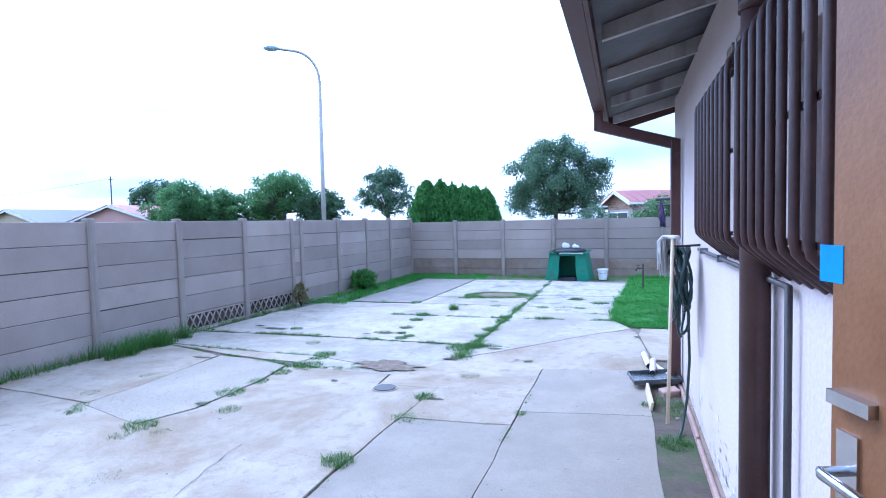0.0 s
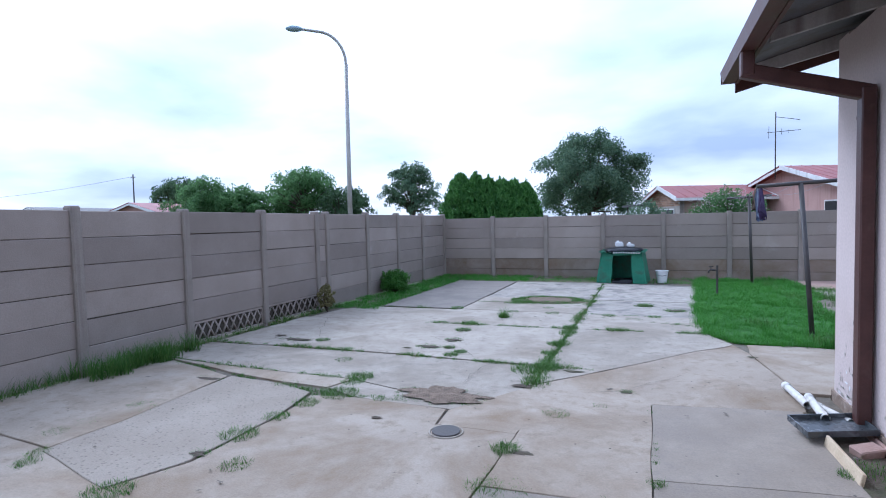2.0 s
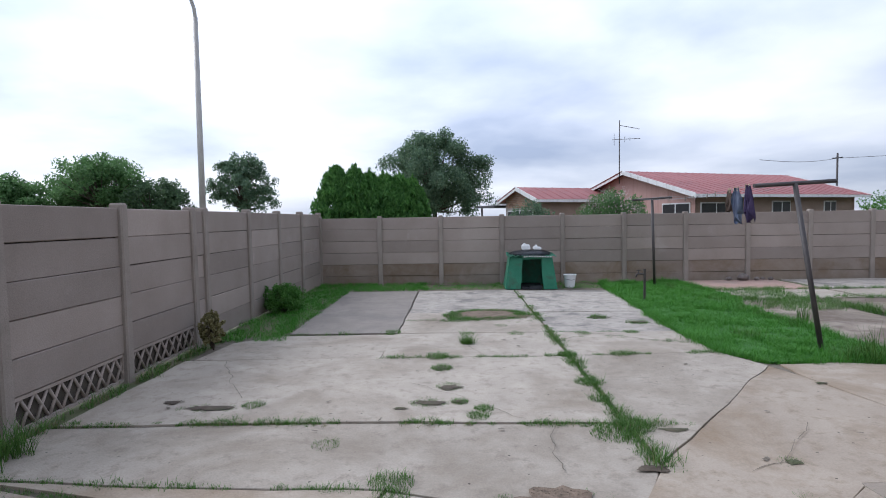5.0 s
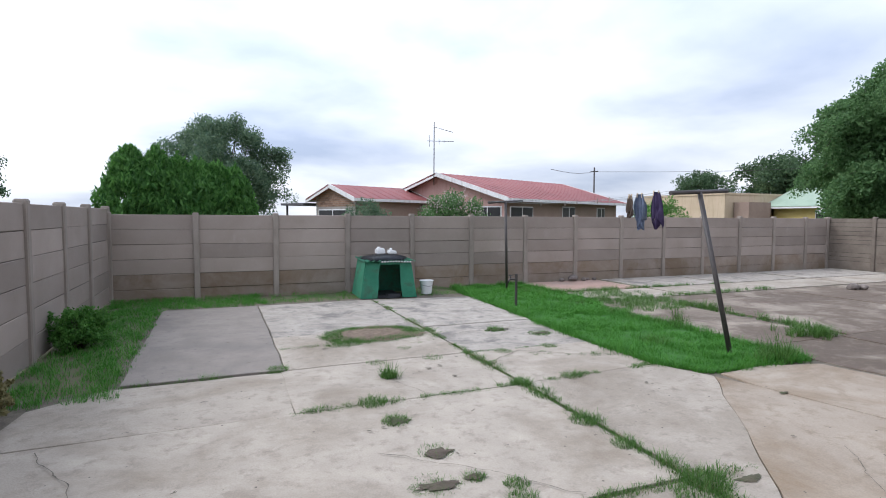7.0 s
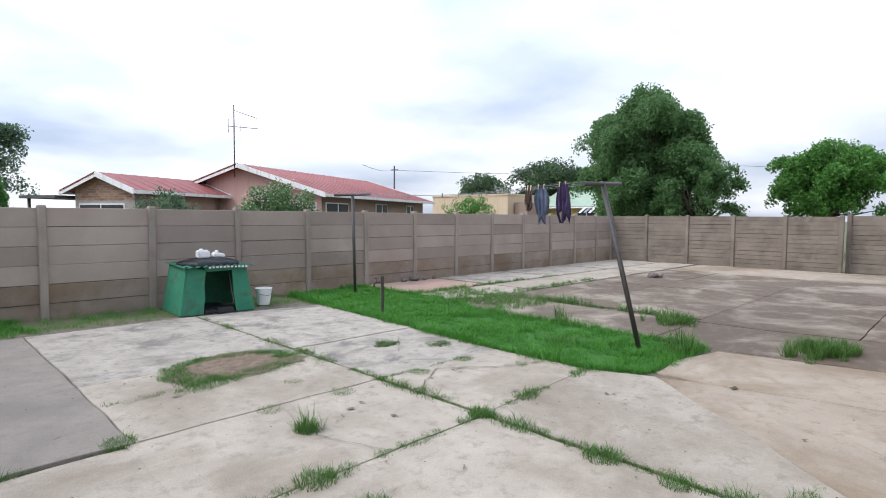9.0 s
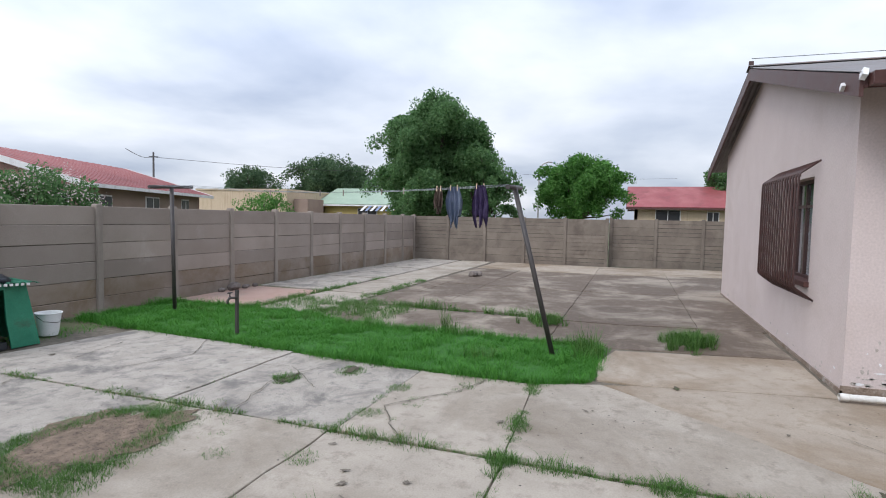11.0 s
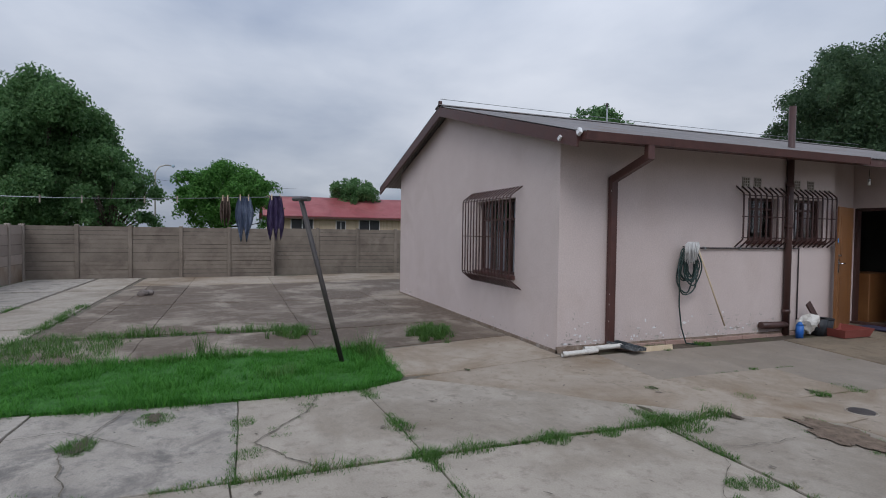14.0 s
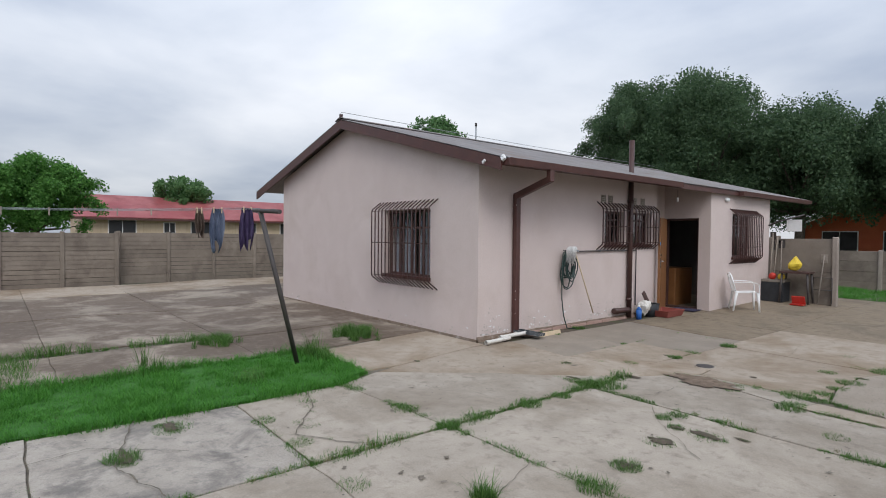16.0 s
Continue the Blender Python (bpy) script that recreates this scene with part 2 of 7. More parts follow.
M = {
    "concrete": surface("concrete_pale", (0.323, 0.280, 0.228), (0.410, 0.359, 0.296), 2.2, 0.9, 0.35, 70, spread=0.06, stain=(0.237, 0.196, 0.150), stain_scale=0.8, stain_edges=(0.47, 0.68), blotch=(0.246, 0.209, 0.168)),
    "concrete_warm": surface("concrete_warm", (0.314, 0.259, 0.202), (0.391, 0.332, 0.266), 1.9, 0.9, 0.3, 70, spread=0.05, stain=(0.225, 0.165, 0.108), stain_scale=0.6, stain_edges=(0.46, 0.62), blotch=(0.255, 0.205, 0.150)),
    "concrete_dark": surface("concrete_dark", (0.194, 0.167, 0.142), (0.254, 0.224, 0.194), 2.0, 0.85, 0.25, 70, spread=0.04, stain=(0.172, 0.150, 0.133), stain_scale=0.9, blotch=(0.181, 0.159, 0.142)),
    "concrete_grey": surface("concrete_grey", (0.245, 0.205, 0.163), (0.315, 0.27, 0.22), 2.0, 0.87, 0.3, 70, spread=0.04, stain=(0.24, 0.205, 0.17), stain_scale=0.9, blotch=(0.25, 0.215, 0.18)),
    "concrete_rough": surface("concrete_rough", (0.310, 0.275, 0.232), (0.417, 0.374, 0.323), 3.2, 0.92, 0.6, 60, spread=0.05, stain=(0.185, 0.168, 0.150), stain_scale=1.7, stain_edges=(0.52, 0.64), blotch=(0.206, 0.189, 0.168)),
    "concrete_worn": surface("concrete_worn", (0.194, 0.151, 0.103), (0.258, 0.207, 0.147), 1.6, 0.82, 0.3, 70, spread=0.03, stain=(0.129, 0.101, 0.072), stain_scale=0.8, blotch=(0.138, 0.108, 0.078)),
    "concrete_red": surface("red_tinted_concrete", (0.36, 0.235, 0.19), (0.43, 0.30, 0.245), 1.6, 0.9, 0.3, 70, spread=0.04, stain=(0.30, 0.24, 0.20), stain_scale=1.2),
    "concrete_pebbly": surface("concrete_pebbly", (0.287, 0.241, 0.191), (0.350, 0.300, 0.244), 1.5, 0.9, 0.6, 80, spread=0.03, pits=26.0),
    "concrete_stained": surface("concrete_stained", (0.235, 0.195, 0.15), (0.33, 0.28, 0.222), 1.1, 0.75, 0.3, 70, spread=0.1, stain=(0.125, 0.093, 0.068), stain_scale=0.75, stain_edges=(0.40, 0.52), blotch=(0.21, 0.165, 0.125)),
    "soil": surface("soil", (0.065, 0.05, 0.038), (0.125, 0.098, 0.073), 7.0, 0.95, 0.8, 45, spread=0.0, stain=(0.06, 0.085, 0.03), stain_scale=1.6),
    "ground": surface("rough_ground", (0.10, 0.11, 0.055), (0.16, 0.14, 0.085), 1.5, 0.95, 0.8, 25, spread=0.0, stain=(0.06, 0.11, 0.03), stain_scale=0.4),
    "gravel": surface("gravel_patch", (0.12, 0.088, 0.062), (0.25, 0.185, 0.135), 14.0, 0.95, 1.0, 70, spread=0.0, pits=40.0),
    "scab": surface("broken_concrete", (0.12, 0.10, 0.075), (0.21, 0.18, 0.145), 12.0, 0.95, 0.6, 60, spread=0.0),
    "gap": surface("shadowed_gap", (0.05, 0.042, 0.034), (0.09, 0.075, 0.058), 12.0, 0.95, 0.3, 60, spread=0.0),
    "joint": surface("joint_dirt", (0.095, 0.082, 0.063), (0.20, 0.17, 0.13), 12.0, 0.95, 0.6, 60, spread=0.0),
    "fence": surface("precast_concrete", (0.265, 0.218, 0.185), (0.325, 0.272, 0.236), 1.2, 0.9, 0.2, 80, spread=0.17, stain=(0.36, 0.31, 0.275), stain_scale=1.6, stain_edges=(0.62, 0.76)),
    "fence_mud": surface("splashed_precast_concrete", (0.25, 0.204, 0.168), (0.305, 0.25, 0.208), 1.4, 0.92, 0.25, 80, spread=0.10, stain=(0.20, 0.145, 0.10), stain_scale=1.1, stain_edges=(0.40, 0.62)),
    "fence_post": surface("precast_post", (0.245, 0.207, 0.175), (0.315, 0.27, 0.233), 2.5, 0.9, 0.3, 80, spread=0.07, streak=(0.20, 0.165, 0.14)),
    "fence_old": surface("precast_concrete_old", (0.165, 0.136, 0.11), (0.225, 0.19, 0.155), 2.2, 0.92, 0.45, 60, spread=0.10, stain=(0.13, 0.105, 0.085), stain_scale=1.3),
    "plaster": surface("painted_plaster", (0.54, 0.45, 0.418), (0.60, 0.51, 0.478), 0.9, 0.85, 0.14, 50, spread=0.0, stain=(0.49, 0.40, 0.36), stain_scale=0.9, stain_edges=(0.5, 0.8)),
    "footing": surface("earth_stained_footing", (0.17, 0.12, 0.085), (0.30, 0.235, 0.185), 7.0, 0.95, 0.7, 40, spread=0.0, stain=(0.40, 0.35, 0.31), stain_scale=4.0, stain_edges=(0.58, 0.66)),
    "bare_plaster": surface("flaked_plaster", (0.36, 0.31, 0.27), (0.50, 0.46, 0.41), 9.0, 0.95, 0.6, 50, spread=0.0),
    "maroon": surface("maroon_paint", (0.061, 0.023, 0.019), (0.090, 0.036, 0.029), 6.0, 0.5, 0.15, 80, spread=0.0, stain=(0.115, 0.065, 0.050), stain_scale=4.0, stain_edges=(0.62, 0.74), spec=0.5),
    "brown_paint": surface("dark_brown_paint", (0.05, 0.024, 0.02), (0.075, 0.036, 0.03), 8.0, 0.45, 0.1, 80, spread=0.0, spec=0.5),
    "iron": surface("iron_bars", (0.042, 0.019, 0.017), (0.07, 0.031, 0.026), 9.0, 0.45, 0.1, 80, spread=0.0, spec=0.5),
    "iron_grey": surface("iron_dark_grey", (0.04, 0.034, 0.034), (0.065, 0.055, 0.05), 9.0, 0.55, 0.15, 80, spread=0.0, spec=0.5),
    "roof_grey": surface("weathered_roof_sheet", (0.18, 0.165, 0.158), (0.27, 0.25, 0.242), 2.2, 0.55, 0.1, 60, spread=0.05, stain=(0.20, 0.13, 0.10), stain_scale=1.6, stain_edges=(0.56, 0.72), metal=0.2),
    "rafter": surface("weathered_white_timber", (0.36, 0.345, 0.33), (0.50, 0.48, 0.46), 4.0, 0.8, 0.2, 70, spread=0.08, streak=(0.22, 0.20, 0.19)),
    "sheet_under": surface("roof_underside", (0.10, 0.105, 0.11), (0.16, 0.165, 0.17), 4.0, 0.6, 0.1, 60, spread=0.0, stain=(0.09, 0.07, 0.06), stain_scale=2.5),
    "wood": surface("varnished_door_wood", (0.180, 0.074, 0.025), (0.254, 0.115, 0.041), 3.0, 0.45, 0.1, 90, spread=0.0, streak=(0.164, 0.066, 0.021), spec=0.5),
    "pale_wood": surface("pale_wood", (0.52, 0.40, 0.26), (0.62, 0.50, 0.35), 5.0, 0.65, 0.1, 80, spread=0.0),
    "old_wood": surface("grey_old_wood", (0.20, 0.17, 0.14), (0.30, 0.26, 0.22), 5.0, 0.85, 0.3, 70, spread=0.1),
    "dark_inside": surface("dim_room_paint", (0.10, 0.09, 0.08), (0.13, 0.12, 0.11), 2.0, 0.8, 0.1, 40, spread=0.0),
    "white_plastic": surface("white_plastic", (0.74, 0.74, 0.73), (0.82, 0.82, 0.81), 3.0, 0.4, 0.03, 60, spread=0.0, spec=0.5),
    "pvc": surface("pvc_pipe", (0.60, 0.575, 0.53), (0.70, 0.68, 0.64), 5.0, 0.45, 0.05, 60, spread=0.05, stain=(0.42, 0.38, 0.33), stain_scale=5.0),
    "zinc": surface("galvanised_sheet", (0.23, 0.25, 0.26), (0.36, 0.38, 0.39), 6.0, 0.45, 0.1, 60, spread=0.0, metal=0.5, stain=(0.10, 0.09, 0.085), stain_scale=5.0),
    "steel": surface("bright_steel", (0.55, 0.55, 0.56), (0.68, 0.68, 0.69), 8.0, 0.25, 0.0, 60, metal=1.0, spread=0.0),
    "green_sheet": surface("green_painted_sheet", (0.025, 0.17, 0.10), (0.045, 0.235, 0.14), 3.0, 0.5, 0.1, 70, spread=0.08, stain=(0.05, 0.10, 0.065), stain_scale=3.0),
    "black_rubber": surface("black_rubber", (0.016, 0.018, 0.022), (0.035, 0.038, 0.043), 6.0, 0.55, 0.1, 80, spread=0.0, spec=0.4),
    "tray_dark": surface("wet_dark_sheet", (0.045, 0.05, 0.055), (0.10, 0.11, 0.118), 6.0, 0.28, 0.15, 60, spread=0.0, spec=0.5, stain=(0.20, 0.21, 0.22), stain_scale=7.0, stain_edges=(0.55, 0.66)),
    "brick_pink": surface("pale_pink_brick", (0.34, 0.22, 0.18), (0.42, 0.29, 0.245), 8.0, 0.92, 0.4, 60, spread=0.0),
    "tarpaulin": surface("black_tarpaulin", (0.018, 0.021, 0.028), (0.04, 0.045, 0.056), 7.0, 0.32, 0.5, 30, spread=0.0, spec=0.5),
    "hose": surface("dark_green_hose", (0.012, 0.032, 0.028), (0.022, 0.048, 0.042), 9.0, 0.4, 0.05, 80, spread=0.0, spec=0.5),
    "cotton": surface("white_cotton_strands", (0.62, 0.61, 0.60), (0.78, 0.77, 0.76), 20.0, 0.95, 0.4, 120, spread=0.0),
    "cloth_blue": surface("blue_cloth", (0.16, 0.20, 0.30), (0.27, 0.31, 0.40), 12.0, 0.9, 0.2, 150, spread=0.0, streak=(0.05, 0.06, 0.12)),
    "cloth_purple": surface("purple_cloth", (0.07, 0.045, 0.12), (0.11, 0.085, 0.17), 12.0, 0.9, 0.2, 150, spread=0.0),
    "cloth_brown": surface("brown_cloth", (0.12, 0.085, 0.07), (0.17, 0.125, 0.10), 12.0, 0.9, 0.2, 150, spread=0.0),
    "red_plastic": surface("red_plastic", (0.42, 0.03, 0.022), (0.52, 0.05, 0.035), 4.0, 0.4, 0.02, 60, spread=0.0),
    "red_basin": surface("faded_red_basin", (0.22, 0.055, 0.045), (0.28, 0.08, 0.065), 4.0, 0.5, 0.05, 60, spread=0.0),
    "yellow_bag": surface("yellow_plastic_bag", (0.60, 0.42, 0.03), (0.72, 0.55, 0.06), 6.0, 0.45, 0.2, 40, spread=0.0),
    "blue_plastic": surface("blue_plastic", (0.02, 0.10, 0.38), (0.04, 0.16, 0.48), 6.0, 0.4, 0.05, 60, spread=0.0),
    "sticker_blue": surface("blue_sticker", (0.04, 0.22, 0.58), (0.06, 0.28, 0.66), 5.0, 0.5, 0.0, 60, spread=0.0),
    "mat_blue": surface("navy_door_mat", (0.03, 0.028, 0.06), (0.055, 0.05, 0.09), 20.0, 0.95, 0.5, 120, spread=0.0),
    "curtain": surface("pale_curtain", (0.50, 0.52, 0.56), (0.62, 0.64, 0.68), 3.0, 0.9, 0.1, 90, spread=0.0, streak=(0.36, 0.38, 0.42)),
    "roof_red": surface("red_roof_sheet", (0.265, 0.08, 0.074), (0.335, 0.12, 0.112), 1.2, 0.55, 0.1, 50, spread=0.05, stain=(0.24, 0.075, 0.07), stain_scale=0.7),
    "roof_red_faded": surface("faded_red_roof_sheet", (0.25, 0.05, 0.055), (0.34, 0.12, 0.115), 0.9, 0.55, 0.1, 50, spread=0.08, stain=(0.20, 0.05, 0.05), stain_scale=0.6),
    "roof_green": surface("pale_green_roof_sheet", (0.26, 0.34, 0.25), (0.34, 0.42, 0.32), 1.2, 0.55, 0.1, 50, spread=0.05),
    "roof_dark": surface("dark_roof_sheet", (0.05, 0.05, 0.055), (0.09, 0.085, 0.09), 1.2, 0.6, 0.1, 50, spread=0.05),
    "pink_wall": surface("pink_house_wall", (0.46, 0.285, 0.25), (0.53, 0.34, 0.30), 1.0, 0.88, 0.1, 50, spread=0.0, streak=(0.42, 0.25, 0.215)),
    # brown of wing and annex; on the pink house, side shade put into colour
    "shade_wall": surface("brown_and_shaded_house_wall", (0.25, 0.18, 0.145), (0.31, 0.23, 0.185), 1.0, 0.88, 0.1, 50, spread=0.0),
    "cream_wall": surface("cream_house_wall", (0.46, 0.36, 0.245), (0.54, 0.43, 0.31), 1.0, 0.88, 0.1, 50, spread=0.0, streak=(0.38, 0.29, 0.19)),
    "yellow_wall": surface("yellow_house_wall", (0.46, 0.35, 0.12), (0.52, 0.41, 0.16), 1.0, 0.88, 0.1, 50, spread=0.0),
    "orange_wall": surface("orange_house_wall", (0.42, 0.10, 0.045), (0.50, 0.14, 0.065), 1.0, 0.88, 0.1, 50, spread=0.0),
    "brick": surface("face_brick", (0.26, 0.15, 0.10), (0.38, 0.25, 0.18), 9.0, 0.9, 0.3, 60, spread=0.25),
    "mortar": surface("brick_mortar", (0.30, 0.27, 0.24), (0.37, 0.34, 0.31), 6.0, 0.95, 0.3, 60, spread=0.0),
    "white_trim": surface("white_trim", (0.66, 0.65, 0.64), (0.75, 0.74, 0.73), 3.0, 0.6, 0.05, 50, spread=0.0, streak=(0.50, 0.48, 0.46)),
    "lamp_grey": surface("lamp_pole_grey", (0.33, 0.31, 0.28), (0.42, 0.40, 0.37), 3.0, 0.5, 0.05, 50, spread=0.0, metal=0.3),
    "lamp_head": surface("lamp_head_grey_blue", (0.24, 0.33, 0.40), (0.32, 0.42, 0.49), 3.0, 0.35, 0.02, 50, spread=0.0),
    "bark": surface("bark", (0.055, 0.043, 0.033), (0.11, 0.09, 0.07), 8.0, 0.95, 0.8, 40, spread=0.0),
    "stone": surface("field_stone", (0.12, 0.10, 0.09), (0.21, 0.18, 0.16), 9.0, 0.95, 0.5, 50, spread=0.15),
    "far_dark": surface("dark_opening", (0.02, 0.02, 0.022), (0.035, 0.034, 0.036), 3.0, 0.4, 0.0, 50, spread=0.0),
    "grass": leafy("lawn_blades", (0.035, 0.155, 0.016), (0.115, 0.33, 0.045), 0.4),
    "lawn_mat": surface("lawn_thatch", (0.028, 0.105, 0.015), (0.06, 0.18, 0.028), 9.0, 0.95, 0.8, 60, spread=0.0, stain=(0.10, 0.10, 0.04), stain_scale=1.2, stain_edges=(0.6, 0.75)),
    "weed": leafy("weed_blades", (0.04, 0.115, 0.02), (0.13, 0.25, 0.055), 0.4),
    "dry": leafy("dry_blades", (0.16, 0.15, 0.06), (0.28, 0.25, 0.12)),
    "leaf_mid": leafy("tree_leaves", (0.08, 0.17, 0.062), (0.17, 0.295, 0.115), 0.6),
    "leaf_blue": leafy("grey_green_leaves", (0.075, 0.135, 0.085), (0.17, 0.25, 0.14), 0.5),
    "leaf_deep": leafy("deep_green_leaves", (0.06, 0.108, 0.057), (0.12, 0.19, 0.09), 0.58),
    "leaf_bright": leafy("fresh_green_leaves", (0.05, 0.15, 0.026), (0.13, 0.30, 0.06), 0.45),
    "conifer": leafy("conifer_sprays", (0.04, 0.125, 0.028), (0.13, 0.30, 0.065), 0.4),
    "flower": leafy("pale_blossom", (0.45, 0.36, 0.34), (0.62, 0.54, 0.50), 0.2),
    "glass": glassy("window_glass"),
}


# ---- mesh helpers ----
def bx(bm, x0, x1, y0, y1, z0, z1, m=None):
    """An axis-aligned box into bm, turned by m if given."""
    vs = [bm.verts.new((x, y, z)) for x in (x0, x1) for y in (y0, y1) for z in (z0, z1)]
    if m is not None:
        for v in vs:
            v.co = m @ v.co
    for f in ((0, 1, 3, 2), (4, 6, 7, 5), (0, 4, 5, 1), (2, 3, 7, 6), (0, 2, 6, 4), (1, 5, 7, 3)):
        bm.faces.new([vs[i] for i in f])
    return vs


def rod(bm, a, b, r0, r1=None, sides=8, caps=True):
    """A tapered round bar from a to b."""
    a, b = Vector(a), Vector(b)
    r1 = r0 if r1 is None else r1
    q = (b - a).to_track_quat("Z", "Y").to_matrix()
    rings = []
    for c, r in ((a, r0), (b, r1)):
        rings.append([bm.verts.new(c + q @ Vector((r * math.cos(k * math.tau / sides), r * math.sin(k * math.tau / sides), 0))) for k in range(sides)])
    for k in range(sides):
        f = bm.faces.new((rings[0][k], rings[0][(k + 1) % sides], rings[1][(k + 1) % sides], rings[1][k]))
        f.smooth = True
    if caps:
        bm.faces.new(rings[0][::-1])
        bm.faces.new(rings[1])


def tube(bm, pts, r, sides=6, closed=False, end=1.0):
    """A round tube along pts, thinning to end times its radius."""
    pts = [Vector(p) for p in pts]
    rings = []
    n = len(pts)
    r_first, side = r, None
    for i, p in enumerate(pts):
        if closed:
            d = pts[(i + 1) % n] - pts[i - 1]
        else:
            d = pts[min(i + 1, n - 1)] - pts[max(i - 1, 0)]
        d = d.normalized()
        if side is None:
            side = d.orthogonal()
        side = (side - d * side.dot(d)).normalized()        # carried along, so that the tube does not twist
        other = d.cross(side)
        r = r_first * (1 + (end - 1) * i / max(1, n - 1))
        rings.append([bm.verts.new(p + side * (r * math.cos(k * math.tau / sides)) + other * (r * math.sin(k * math.tau / sides))) for k in range(sides)])
    for i in range(n if closed else n - 1):
        A, B = rings[i], rings[(i + 1) % n]
        for k in range(sides):
            f = bm.faces.new((A[k], A[(k + 1) % sides], B[(k + 1) % sides], B[k]))
            f.smooth = True
    if not closed:
        bm.faces.new(rings[0][::-1])
        bm.faces.new(rings[-1])


def soften(bm, width=0.006, segments=1):
    bmesh.ops.bevel(bm, geom=list(bm.edges), offset=width, segments=segments, affect="EDGES", clamp_overlap=True)


def to_mesh(name, bm, material):
    bmesh.ops.recalc_face_normals(bm, faces=list(bm.faces))
    me = bpy.data.meshes.new(name)
    bm.to_mesh(me)
    bm.free()
    me.materials.append(material)
    return me


def part(name, bm, material, parent=None, label=""):
    """Links a bmesh as one mesh object under parent."""
    ob = new(name, to_mesh(name, bm, material))
    if parent is not None:
        ob.parent = parent
    if label:
        tagged(ob, label)
    return ob


def piece(name, me, parent, m):
    ob = new(name, me)
    ob.parent = parent
    ob.matrix_basis = m
    return ob


def holder(name, label, category, kind="", group=""):
    return tagged(new(name), label, category, group, kind)


def clamp(v):
    return max(0.0, min(1.0, v))


def rise(x, y):
    """How far the paving climbs towards the house."""
    return 0.06 * clamp((x - 0.4) / 1.3) * clamp((9.4 - y) / 1.8) + 0.06 * clamp((2 - y) / 4)


rng = random.Random(4)

# ---- ground and paving ----
bm = bmesh.new()
span = [-900, -300, -120, -60, -30, -20, -12] + [-9 + 0.7 * i for i in range(40)] + [22, 30, 45, 80, 150, 400, 900]


def ground_z(x, y):
    if -5.1 < x < 16.2 and -8 < y < 17.5:
        return rise(x, y) - 0.016
    return -0.05 - 0.04 * noise.noise((x * 0.1, y * 0.1, 0))


grid = [[bm.verts.new((x, y, ground_z(x, y))) for y in span] for x in span]
for i in range(len(span) - 1):
    for j in range(len(span) - 1):
        bm.faces.new((grid[i][j], grid[i + 1][j], grid[i + 1][j + 1], grid[i][j + 1]))
ground = part("ground", bm, M["ground"])
ground.data.materials.append(M["joint"])
for f in ground.data.polygons:
    if -5.1 < f.center.x < 16.1 and -7.8 < f.center.y < 17.4 and not (f.center.x < -4 and f.center.y > 11) and not f.center.y > 15.9:
        f.material_index = 1
tagged(ground, "bare earth and rough grass beneath and beyond the yard", "ground", kind="structure")

from mathutils.geometry import tessellate_polygon

paving = holder("pavement", "cracked pale concrete yard slabs with weeds in the joints", "paving", "structure")


def slab(points, material, lift=0.0, thick=0.07, ragged=0.016, step=0.22, grow=None):
    """A cast slab with slightly ragged edges; its upper edge is eased. grow narrows the joints round it."""
    ring = []
    n = len(points)
    if grow is None:
        grow = 0.011 if max(p[1] for p in points) < 7.3 else 0.003
    for i in range(n):
        a, b = Vector((*points[i], 0)), Vector((*points[(i + 1) % n], 0))
        k = max(1, int((b - a).length / step))
        for j in range(k):
            p = a.lerp(b, j / k)
            if ragged and not (j == 0 and n < 3):
                w = ragged * (1.0 if j else 0.5)
                p += Vector((noise.noise(p * 2.1 + Vector((3, 1, 7))) * w * 1.6, noise.noise(p * 2.3 + Vector((9, 4, 2))) * w * 1.6, 0))
            ring.append(p)
    bm = bmesh.new()
    c = sum(ring, Vector()) / len(ring)

    def at(p, inset, z):
        d = (c - p)
        d = d.normalized() * inset if d.length else d
        q = p + d
        return bm.verts.new((q.x, q.y, rise(q.x, q.y) + lift + z))

    low = [at(p, -grow, -thick) for p in ring]
    mid = [at(p, -grow, -0.005) for p in ring]
    top = [at(p, 0.004 - grow, 0) for p in ring]
    m = len(ring)
    for A, B in ((low, mid), (mid, top)):
        for i in range(m):
            bm.faces.new((A[i], A[(i + 1) % m], B[(i + 1) % m], B[i]))
    for tri in tessellate_polygon([[Vector((v.co.x, v.co.y, 0)) for v in top]]):
        bm.faces.new([top[i] for i in tri])
    return part("slab", bm, M[material], paving)


def rect(x0, x1, y0, y1):
    return [(x0, y0), (x1, y0), (x1, y1), (x0, y1)]


G = 0.007
# the pad at the far end
slab(rect(-4.0, -2.46, 11.36, 15.8), "concrete_dark", 0.012)
slab(rect(-2.43, -0.32, 13.035, 15.88), "concrete_rough")
slab([(-0.285, 13.01), (1.55, 12.98), (1.72, 15.55), (-0.285, 15.85)], "concrete_rough", 0.004)
slab(rect(-2.44, -0.33, 11.37, 13.015), "concrete", 0.003)
slab([(-0.29, 11.335), (1.42, 11.32), (1.53, 12.96), (-0.29, 12.99)], "concrete_rough", -0.003)
slab([(-0.30, 10.05), (1.43, 10.125), (1.41, 11.305), (-0.295, 11.32)], "concrete", 0.002)
slab(rect(-2.515, -0.345, 10.035, 11.355), "concrete", 0.0)
slab([(-4.72, 10.02), (-2.53, 10.03), (-2.49, 11.32), (-4.1, 11.30), (-4.62, 10.9)], "concrete", -0.004)
